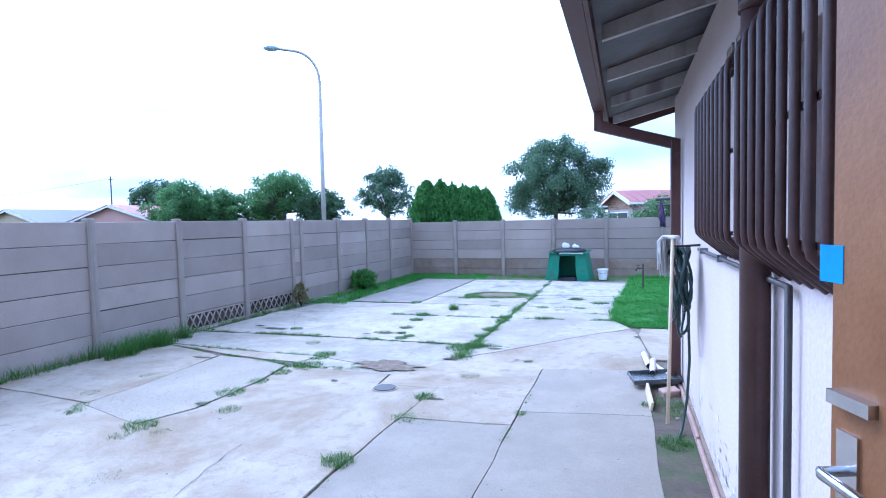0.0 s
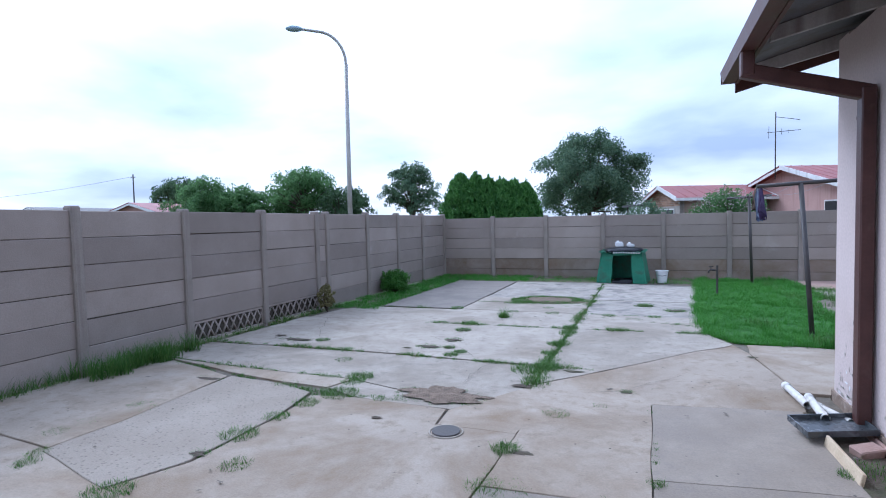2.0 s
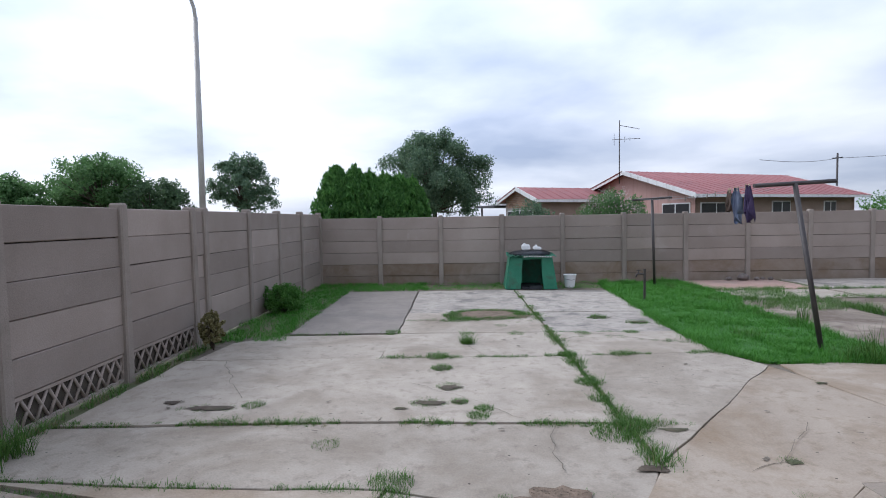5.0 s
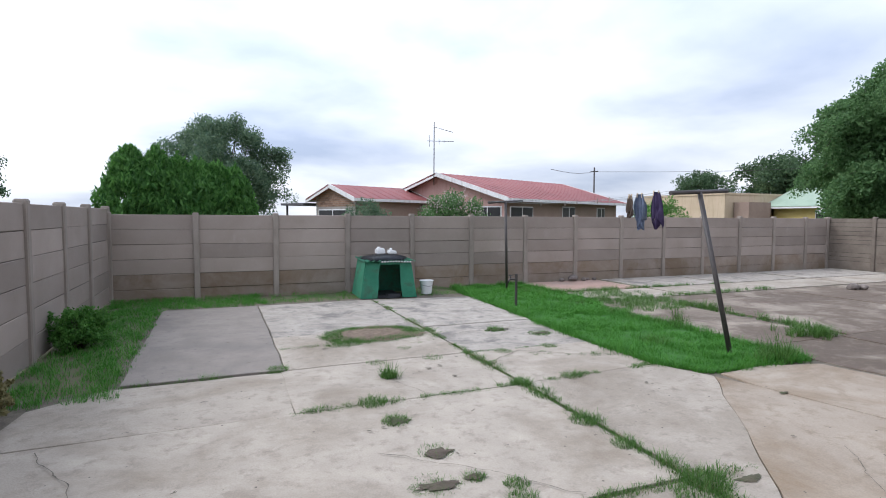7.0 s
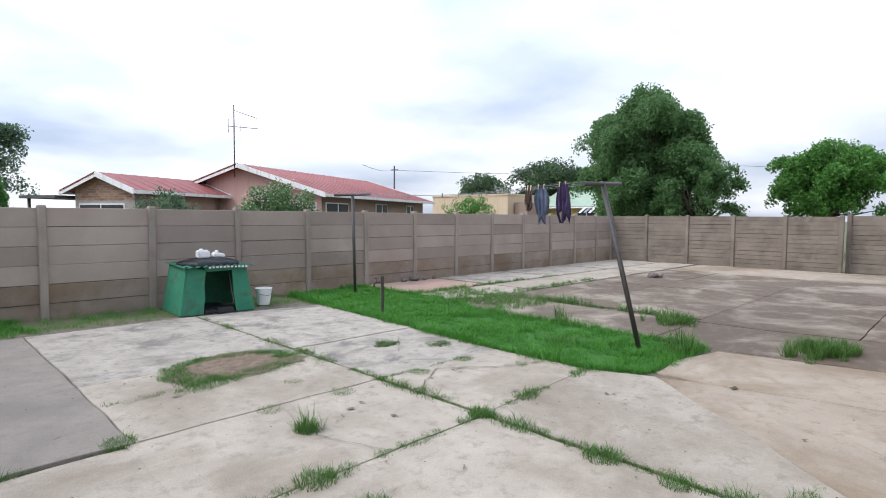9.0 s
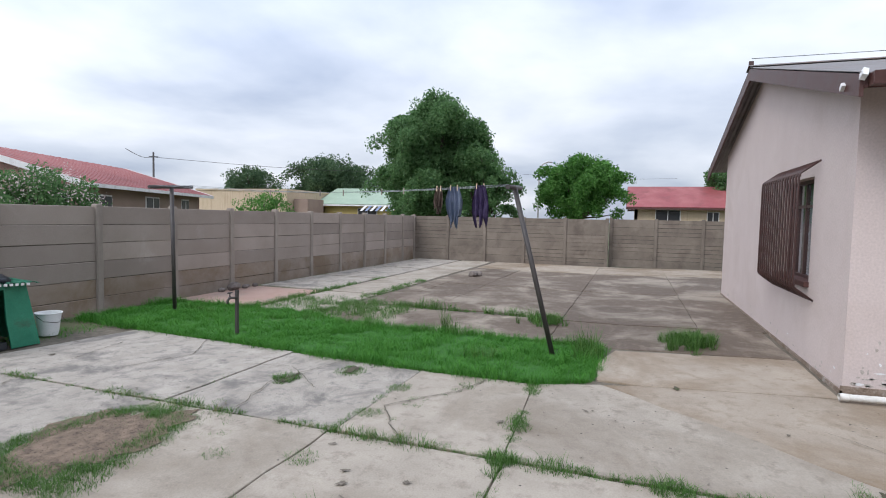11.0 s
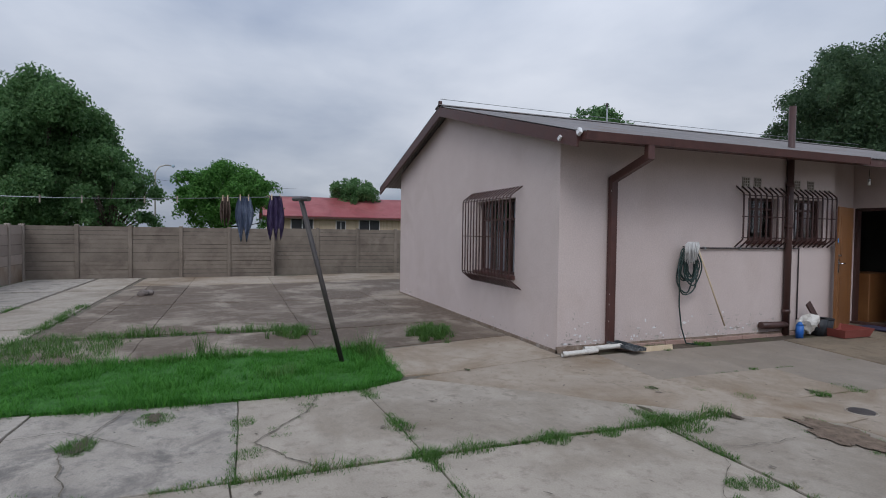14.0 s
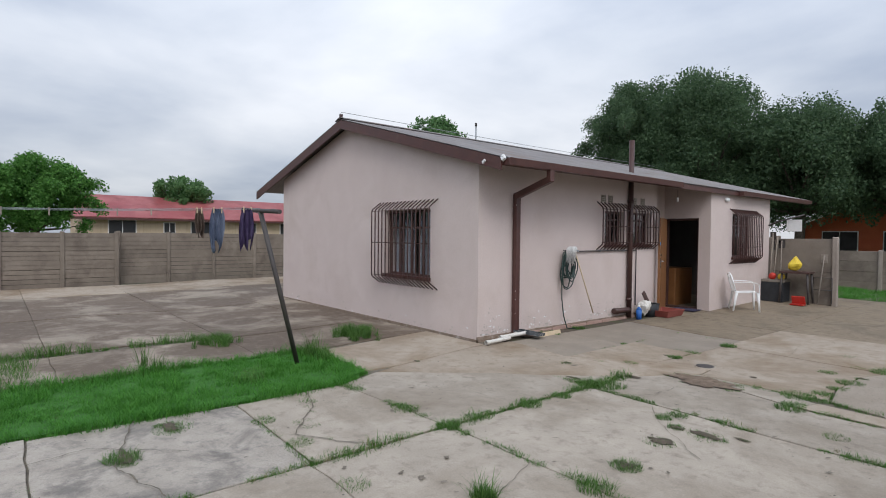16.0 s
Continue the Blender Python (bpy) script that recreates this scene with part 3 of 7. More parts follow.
# the broad middle slabs
slab([(-4.85, 7.98), (-2.55, 8.03), (-0.36, 7.97), (-0.35, 10.015), (-2.5, 10.02), (-4.8, 9.98)], "concrete", 0.0)
slab([(-0.30, 7.27), (0.20, 7.835), (1.655, 9.515), (1.43, 10.11), (-0.305, 10.03)], "concrete", 0.004, grow=0.009)
slab([(-4.9, 7.12), (-3.45, 6.98), (-2.1, 6.94), (-1.3, 6.72), (-0.6, 6.75), (-0.33, 7.22), (-0.36, 7.93), (-2.55, 7.98), (-4.9, 7.93)], "concrete", -0.004)
slab([(-4.9, 7.07), (-4.5, 7.01), (-3.5, 6.77), (-2.72, 6.63), (-2.2, 6.60), (-2.1, 6.90), (-3.45, 6.94)], "concrete_warm", 0.004)
slab([(-2.16, 6.60), (-1.78, 6.43), (-1.2, 6.40), (-0.86, 6.39), (-0.62, 6.72), (-1.3, 6.69), (-2.06, 6.90)], "concrete", -0.002)
# slabs on the way from the door
slab([(-4.9, 4.90), (-3.33, 4.755), (-3.3, 5.3), (-3.42, 6.60), (-4.5, 6.94), (-4.9, 6.98)], "concrete_warm", 0.01)
slab([(-3.31, 4.71), (-2.39, 4.455), (-2.18, 4.9), (-2.16, 5.8), (-2.26, 6.40), (-2.74, 6.56), (-3.37, 6.62)], "concrete_pebbly", 0.006)
slab([(-2.37, 4.45), (-0.275, 4.265), (-0.235, 5.55), (-0.22, 6.02), (-0.85, 6.01), (-0.89, 6.36), (-1.78, 6.40), (-2.20, 6.34), (-2.12, 5.8), (-2.14, 4.9)], "concrete_warm", 0.0)
slab([(-0.218, 5.195), (0.712, 5.23), (0.712, 6.88), (-0.195, 6.20)], "concrete_warm", 0.006)
slab([(0.732, 5.56), (1.80, 5.60), (1.80, 6.945), (0.732, 6.93)], "concrete_grey", 0.0)
slab([(0.732, 3.6), (1.80, 3.6), (1.80, 5.585), (0.732, 5.545)], "concrete_grey", -0.004)
slab([(-0.255, 3.6), (0.712, 3.6), (0.712, 5.21), (-0.22, 5.175)], "concrete_grey", 0.0)
slab([(-0.85, 6.36), (-0.82, 6.03), (-0.22, 6.03), (-0.19, 6.22), (0.71, 6.90), (0.73, 6.95), (0.21, 7.82), (-0.28, 7.25)], "concrete_warm", 0.0013, grow=0.009)
slab([(0.735, 6.945), (1.83, 6.96), (1.87, 7.3), (1.76, 9.1), (1.66, 9.50), (0.215, 7.82)], "concrete_warm", 0.0, grow=0.009)
slab([(1.90, 7.46), (3.30, 7.46), (3.22, 9.42), (2.5, 9.60), (1.82, 9.56), (1.78, 9.1)], "concrete_warm", 0.004)
slab([(-4.9, 2.0), (-2.5, 2.0), (-2.5, 3.35), (-3.33, 4.73), (-4.9, 4.875)], "concrete_warm", 0.0)
slab([(-2.46, 2.0), (-0.30, 2.0), (-0.28, 3.6), (-0.29, 4.24), (-2.38, 4.43), (-3.30, 4.685), (-2.48, 3.36)], "concrete_warm", 0.006)
for j, (y0, y1) in enumerate(((-0.2, 1.97), (-2.5, -0.23), (-4.9, -2.53))):
    for i, (x0, x1) in enumerate(((-4.9, -2.5), (-2.47, -0.28), (-0.25, 1.52))):
        slab(rect(x0, x1, y0, y1), "concrete_worn", 0.0)
slab(rect(-0.25, 1.80, 2.0, 3.57), "concrete_worn", 0.0)
slab(rect(1.56, 2.05, 0.82, 1.95), "concrete_worn", 0.0)
# the stained yard east of the lawn
ex = [3.36, 5.02, 6.9, 8.9, 10.9, 13.2, 16.0]
ey = [-7.5, -2.0, 2.0, 5.2, 8.3, 10.3, 12.6, 13.6, 14.05]
for i in range(6):
    for j in range(len(ey) - 1):
        x0, x1, y0, y1 = ex[i] + G, ex[i + 1] - G, ey[j] + G, ey[j + 1] - G
        if y1 < 7.4 and x0 < 9.5:
            continue
        if i == 0 and y0 < 8.5:
            y0 = 7.46
        slab(rect(x0 + (0.22 if i == 1 and y0 > 10 else 0), x1, y0, y1), "concrete_warm" if i > 4 else "concrete_stained", -0.006 + 0.012 * rng.random(), grow=0.002)
slab(rect(3.36, 9.4, 7.46, 8.28), "concrete_stained", -0.012)
for x0, x1 in ((3.9, 6.2), (6.3, 8.9), (8.95, 12.0), (12.1, 15.9)):
    slab(rect(x0, x1, 14.18, 15.36), "concrete", 0.004)
    slab(rect(x0 + 0.1, x1, 15.48, 17.2), "concrete_red" if x0 < 5 else "concrete_rough", 0.0)

# soil bed along the house, beside the slabs
bm = bmesh.new()
bx(bm, 1.79, 2.16, 2.0, 7.0, -0.06, 0.052)
part("soil_bed", bm, M["soil"], paving)


def patch(name, cx, cy, rx, ry, material, z=0.006, seed=0.0, n=54, parent=paving):
    """A thin ragged patch lying on the slabs."""
    bm = bmesh.new()
    c = bm.verts.new((cx, cy, rise(cx, cy) + z + 0.008))
    ring = []
    for k in range(n):
        a = k * math.tau / n
        w = 1 + 0.62 * noise.noise((math.cos(a) * 1.6 + seed, math.sin(a) * 1.6, seed)) + 0.24 * noise.noise((math.cos(a) * 6 + seed, math.sin(a) * 6, seed)) + 0.16 * noise.noise((math.cos(a) * 15 + seed, math.sin(a) * 15, seed * 2))
        x, y = cx + rx * w * math.cos(a), cy + ry * w * math.sin(a)
        ring.append(bm.verts.new((x, y, rise(x, y) + z)))
    for k in range(n):
        bm.faces.new((c, ring[k], ring[(k + 1) % n]))
    return part(name, bm, M[material], parent)


def ribbon(points, width=0.012, z=0.012, material="joint", wander=0.02):
    """A jagged open crack in the concrete."""
    bm = bmesh.new()
    line = []
    for i in range(len(points) - 1):
        a, b = Vector((*points[i], 0)), Vector((*points[i + 1], 0))
        k = max(2, int((b - a).length / 0.04))
        for j in range(k + (i == len(points) - 2)):
            p = a.lerp(b, j / k)
            line.append(p + Vector((noise.noise(p * 5), noise.noise(p * 5 + Vector((7, 3, 1))), 0)) * wander * 1.8 + Vector((noise.noise(p * 23), noise.noise(p * 23 + Vector((4, 8, 1))), 0)) * 0.014)
    rows = []
    for i, p in enumerate(line):
        d = line[min(i + 1, len(line) - 1)] - line[max(i - 1, 0)]
        s = Vector((-d.y, d.x, 0)).normalized() * width * (0.2 + 0.9 * abs(noise.noise(p * 9)))
        rows.append([bm.verts.new((q.x, q.y, rise(q.x, q.y) + z)) for q in (p - s, p + s)])
    for a, b in zip(rows, rows[1:]):
        bm.faces.new((a[0], b[0], b[1], a[1]))
    return part("crack", bm, M[material], paving)


patch("dirt_patch", -1.08, 12.78, 0.60, 0.40, "gravel", 0.010, 1.0)
patch("dirt_patch", -1.05, 6.70, 0.42, 0.20, "gravel", 0.010, 2.2)
for x, y, a, b, s in ((-3.81, 8.36, 0.24, 0.07, 1), (-4.19, 8.51, 0.10, 0.05, 2), (-1.71, 8.86, 0.13, 0.08, 3), (-1.88, 8.44, 0.17, 0.06, 4), (-1.62, 8.46, 0.07, 0.05, 5), (-1.79, 9.53, 0.12, 0.08, 6),
                      (0.51, 7.22, 0.07, 0.05, 7), (-0.02, 7.78, 0.12, 0.05, 8), (-3.52, 6.47, 0.22, 0.06, 9), (1.75, 8.82, 0.06, 0.035, 10), (1.15, 11.98, 0.14, 0.06, 11), (0.65, 12.4, 0.16, 0.05, 12), (-1.35, 6.0, 0.05, 0.03, 13), (-0.40, 7.16, 0.12, 0.06, 14), (-2.12, 8.3, 0.06, 0.03, 15), (-2.2, 5.0, 0.07, 0.05, 16), (-0.09, 5.69, 0.10, 0.04, 17), (0.44, 2.63, 0.22, 0.04, 18)):
    patch("pothole", x, y, a * 0.8, b * 0.8, "soil", 0.009, s * 1.7, 44)
for pts, w in (([(-2.1, 9.0), (-1.5, 8.5), (-1.1, 8.02)], 0.006), ([(-1.53, 10.62), (-1.30, 10.05)], 0.007), ([(0.5, 12.0), (1.0, 12.6), (0.9, 13.0)], 0.01),
               ([(-0.2, 12.3), (0.5, 12.5), (1.5, 12.2)], 0.012), ([(-2.3, 12.2), (-1.7, 12.45)], 0.01), ([(0.2, 14.2), (1.0, 13.9), (1.6, 14.3)], 0.012), ([(-2.3, 14.6), (-1.2, 14.4), (-0.4, 14.7)], 0.012),
               ([(1.0, 7.83), (0.5, 7.27), (0.2, 7.1)], 0.006), ([(-4.3, 9.9), (-3.9, 9.1), (-3.6, 8.6)], 0.007), ([(-0.9, 7.9), (-1.0, 7.4), (-0.95, 7.1)], 0.006), ([(-1.2, 4.3), (-1.0, 3.2)], 0.006), ([(0.3, 14.9), (1.1, 15.1)], 0.01)):
    ribbon(pts, w)
ribbon([(-0.25, 10.85), (0.3, 11.2), (0.9, 10.75), (1.35, 10.6)], 0.014)

# small scabs and pits where the skin of the concrete has broken away
pr = random.Random(41)
V, F = [], []
spots = [(pr.uniform(-4.0, 1.45), pr.uniform(7.6, 15.6)) for _ in range(26)]
for k in range(380):
    if k < 170:
        x, y = pr.choice(spots)
        x, y = x + pr.gauss(0, 0.28), y + pr.gauss(0, 0.16)
        if not (-4.6 < x < 1.4 and 7.3 < y < 15.7):
            continue
    elif k < 320:
        x, y = pr.uniform(-4.0, 1.45), pr.uniform(7.6, 15.6)
        if -2.6 < x < -0.35 and pr.random() < 0.45:
            continue
    else:
        x, y = pr.uniform(-4.6, 1.6), pr.uniform(4.4, 8.0)
    r1 = pr.choice((0.008, 0.01, 0.014, 0.02, 0.035)) * pr.uniform(0.6, 1.2)
    r2, tw, i0 = r1 * pr.uniform(0.2, 0.7), pr.uniform(-1.2, 1.2), len(V)
    for j in range(11):
        a = j * math.tau / 11
        w = pr.uniform(0.35, 1.3)
        u, v = r1 * w * math.cos(a), r2 * w * math.sin(a)
        px, py = x + u * math.cos(tw) - v * math.sin(tw), y + u * math.sin(tw) + v * math.cos(tw)
        V.append((px, py, rise(px, py) + 0.0125))
    F.append(tuple(range(i0, i0 + 11)))
me = bpy.data.meshes.new("scab")
me.from_pydata(V, [], F)
me.materials.append(M["scab"])
tagged(new("concrete_scabs", me), "small dark broken pits in the concrete surface", "pits", kind="stuff")

# manhole cover with its rim
drain = holder("drain_cover", "small round dark drain cover set in a pale concrete rim", "drain cover")
bm = bmesh.new()
rod(bm, (0, 0, -0.03), (0, 0, 0.012), 0.105, sides=28)
part("cover", bm, M["iron_grey"], drain)
bm = bmesh.new()
tube(bm, [(0.125 * math.cos(k * math.tau / 28), 0.125 * math.sin(k * math.tau / 28), -0.001) for k in range(28)], 0.009, 6, True)
part("rim", bm, M["concrete"], drain)
drain.location = (-0.71, 5.90, 0.002)


# ---- grass and weeds ----
def blades(name, spots, material, label, category="grass", dense=2.2):
    """One mesh of many bent blades. spots: x, y, height, spread, count."""
    r = np.random.default_rng(7)
    V, F = [], []
    for x, y, h, s, n in spots:
        for _ in range(int(n * dense)):
            a, d = r.uniform(0, math.tau), s * math.sqrt(r.uniform())
            px, py = x + d * math.cos(a), y + d * math.sin(a)
            hh, b = h * r.uniform(0.5, 1.1), r.uniform(0, math.tau)
            lean, w = hh * r.uniform(0.3, 1.5), 0.0016 + 0.012 * hh * r.uniform(0.5, 1.0)
            lean = min(lean, 0.14)
            w = min(w, 0.0034)
            ca, sa, cb, sb = math.cos(b), math.sin(b), -math.sin(b), math.cos(b)
            z0 = rise(px, py) - 0.01
            k = len(V)
            V += [(px - cb * w, py - sb * w, z0), (px + cb * w, py + sb * w, z0),
                  (px + ca * lean * 0.4 + cb * w * 0.7, py + sa * lean * 0.4 + sb * w * 0.7, z0 + hh * 0.6),
                  (px + ca * lean * 0.4 - cb * w * 0.7, py + sa * lean * 0.4 - sb * w * 0.7, z0 + hh * 0.6),
                  (px + ca * lean, py + sa * lean, z0 + hh)]
            F += [(k, k + 1, k + 2, k + 3), (k + 3, k + 2, k + 4)]
    me = bpy.data.meshes.new(name)
    me.from_pydata(V, [], F)
    me.materials.append(M[material])
    return tagged(new(name, me), label, category, kind="stuff")


def along(points, every, h, s, n, gaps=0.35, jitter=0.02):
    out = []
    for (x0, y0), (x1, y1) in zip(points, points[1:]):
        L = math.hypot(x1 - x0, y1 - y0)
        for k in range(max(1, int(L / every))):
            t = (k + rng.random()) * every / L
            if t > 1:
                continue
            x, y = x0 + (x1 - x0) * t, y0 + (y1 - y0) * t
            lush = noise.noise((x * 1.9, y * 1.9, 5)) + 0.55 * noise.noise((x * 6.3, y * 6.3, 8))
            if lush < gaps - 0.42:
                continue
            big = 0.55 + 1.1 * clamp(lush - gaps + 0.42)
            out.append((x + rng.uniform(-jitter, jitter), y + rng.uniform(-jitter, jitter), h * big * rng.uniform(0.5, 1.1), s * big * rng.uniform(0.7, 1.4), n))
    return out


lawn_poly = [(1.76, 9.62), (1.46, 10.15), (1.46, 11.3), (1.58, 12.95), (1.76, 15.5), (1.95, 16.9), (3.7, 17.0), (3.75, 14.3), (3.30, 13.3), (3.30, 9.62), (2.6, 9.66)]


def inside(x, y, poly):
    c = False
    for (x0, y0), (x1, y1) in zip(poly, poly[1:] + poly[:1]):
        if (y0 > y) != (y1 > y) and x < (x1 - x0) * (y - y0) / (y1 - y0) + x0:
            c = not c
    return c


bm = bmesh.new()
ring = [bm.verts.new((x, y, 0.012)) for x, y in lawn_poly]
bm.faces.new(ring)
bm.faces.ensure_lookup_table()
bmesh.ops.triangulate(bm, faces=list(bm.faces))
part("lawn_soil", bm, M["lawn_mat"], paving)
lawn = []
while len(lawn) < 3400:
    x, y = rng.uniform(1.4, 3.8), rng.uniform(9.6, 17.0)
    if inside(x, y, lawn_poly):
        bare = noise.noise((x * 1.3, y * 1.3, 2))
        lawn.append((x, y, 0.055 + 0.035 * noise.noise((x * 2, y * 2, 9)) + (0.03 if bare > 0.25 else 0), 0.07, 11))
for k in range(170):
    x, y = rng.uniform(1.5, 3.6), rng.uniform(9.7, 16.8)
    if inside(x, y, lawn_poly):
        lawn.append((x, y, rng.uniform(0.09, 0.15), rng.uniform(0.05, 0.12), 16))
edge_line = lawn_poly + lawn_poly[:1]
lawn += along(edge_line, 0.03, 0.10, 0.075, 9, -0.2, 0.05)
blades("lawn_grass", lawn, "grass", "bright green short lawn grass between concrete slabs", dense=3.6)
clumps = [(2.9 + rng.uniform(-0.35, 0.35), 9.75 + rng.uniform(-0.15, 0.15), 0.2, 0.06, 8) for _ in range(24)]
clumps += [(rng.uniform(3.1, 3.4), rng.uniform(9.8, 16.5), 0.13, 0.07, 10) for _ in range(60)]
clumps += [(3.85 + rng.gauss(0, 0.22), 8.55 + rng.gauss(0, 0.16), 0.17, 0.05, 14) for _ in range(70)]
clumps += along([(5.12, 10.4), (5.12, 13.5)], 0.05, 0.12, 0.06, 12, -0.2, 0.06)
clumps += [(4.75 + rng.gauss(0, 0.16), 10.5 + rng.gauss(0, 0.12), 0.16, 0.05, 12) for _ in range(40)]
clumps += along([(3.7, 15.42), (9.0, 15.42)], 0.05, 0.10, 0.07, 12, 0.1, 0.06)
clumps += along([(3.6, 14.2), (9.2, 14.24)], 0.05, 0.12, 0.08, 12, 0.15, 0.08)
clumps += [(rng.uniform(3.6, 5.4), rng.uniform(12.8, 15.5), 0.11, 0.11, 14) for _ in range(190)]
clumps += along([(-4.95, -2), (-4.92, 7.3)], 0.045, 0.12, 0.07, 10, 0.0, 0.05)
clumps += along([(-4.93, 7.3), (-4.86, 11.1)], 0.05, 0.12, 0.06, 9, 0.05, 0.06)
west = []
while len(west) < 900:
    x, y = rng.uniform(-4.95, -2.3), rng.uniform(11.0, 17.35)
    if x < -4.02 or y > 15.95:
        west.append((x, y, 0.075, 0.09, 11))
far = [(rng.uniform(-2.5, 2.0), rng.uniform(16.0, 17.3), 0.06, 0.09, 8) for _ in range(240)]
for k in range(150):
    a = rng.uniform(0, math.tau)
    w = rng.uniform(0.72, 1.12) * (1.15 if math.cos(a) < -0.2 else 1.0)
    clumps.append((-1.08 + 0.60 * w * math.cos(a), 12.78 + 0.40 * w * math.sin(a), 0.05, 0.06, 15))
clumps += [(-1.55 + rng.gauss(0, 0.16), 12.35 + rng.gauss(0, 0.10), 0.05, 0.06, 14) for _ in range(24)]
clumps += [(-1.95 + rng.gauss(0, 0.25), 12.32 + rng.gauss(0, 0.04), 0.04, 0.05, 12) for _ in range(14)]
clumps += [(-3.26 + rng.gauss(0, 0.20), 11.75 + rng.gauss(0, 0.09), 0.025, 0.05, 12) for _ in range(26)]
clumps += along([(-4.0, 11.35), (-2.5, 11.36)], 0.05, 0.05, 0.05, 12, 0.25, 0.02)
blades("verge_grass", clumps, "weed", "tufted green grass along walls and slab edges")
blades("wall_foot_grass", west + far, "grass", "green grass strip at the foot of the precast wall")
joints = along([(-0.33, 7.2), (-0.33, 10.0)], 0.035, 0.10, 0.055, 13, 0.05, 0.04) + along([(-0.32, 10.0), (-0.30, 13.0), (-0.30, 15.9)], 0.04, 0.075, 0.05, 10, 0.22, 0.04)
joints += along([(-2.5, 10.02), (-0.4, 10.02), (1.45, 10.12)], 0.035, 0.085, 0.05, 11, 0.2, 0.03) + along([(-2.4, 11.36), (1.42, 11.33)], 0.05, 0.055, 0.03, 7, 0.42)
joints += along([(-4.85, 8.0), (-2.55, 8.02), (0.2, 7.9)], 0.035, 0.085, 0.05, 11, 0.2, 0.03) + along([(-4.9, 7.10), (-3.45, 6.96), (-2.1, 6.92)], 0.045, 0.07, 0.04, 9, 0.2)
joints += along([(-4.9, 7.03), (-3.5, 6.72), (-2.24, 6.45), (-1.3, 6.46)], 0.04, 0.075, 0.045, 9, 0.25, 0.04)
joints += along([(-2.2, 6.4), (-2.14, 4.9), (-2.38, 4.44)], 0.05, 0.075, 0.045, 9, 0.4, 0.04) + along([(-3.4, 6.6), (-3.3, 4.7)], 0.06, 0.06, 0.04, 8, 0.45, 0.03)
joints += along([(-0.25, 3.6), (-0.2, 6.0)], 0.06, 0.055, 0.04, 8, 0.5) + along([(-0.2, 5.19), (0.7, 5.22)], 0.05, 0.05, 0.03, 7, 0.4) + along([(0.72, 3.6), (0.72, 6.9)], 0.06, 0.05, 0.03, 6, 0.5)
joints += along([(-0.3, 10.06), (1.43, 10.12)], 0.07, 0.075, 0.06, 18, 0.3, 0.05) + along([(-0.1, 10.95), (0.3, 11.15), (0.9, 10.75), (1.35, 10.6)], 0.09, 0.05, 0.045, 14, 0.4, 0.04)
joints += along([(-2.4, 13.03), (-0.4, 13.03), (1.5, 13.0)], 0.05, 0.05, 0.035, 8, 0.4)
joints += [(-0.6 + rng.gauss(0, 0.18), 12.6 + rng.gauss(0, 0.3), 0.05, 0.05, 7) for _ in range(30)] + [(-1.7 + rng.gauss(0, 0.1), 12.6 + rng.gauss(0, 0.25), 0.06, 0.05, 8) for _ in range(40)]
joints += [(-1.08 + rng.uniform(0.5, 0.75) * math.cos(a * 0.1), 12.78 + rng.uniform(0.34, 0.5) * math.sin(a * 0.1), 0.05, 0.07, 12) for a in range(63) for _ in range(5)]
joints += [(-1.05 + rng.uniform(-0.4, 0.4), 6.55 + rng.gauss(0, 0.05), 0.045, 0.04, 7) for _ in range(24)]
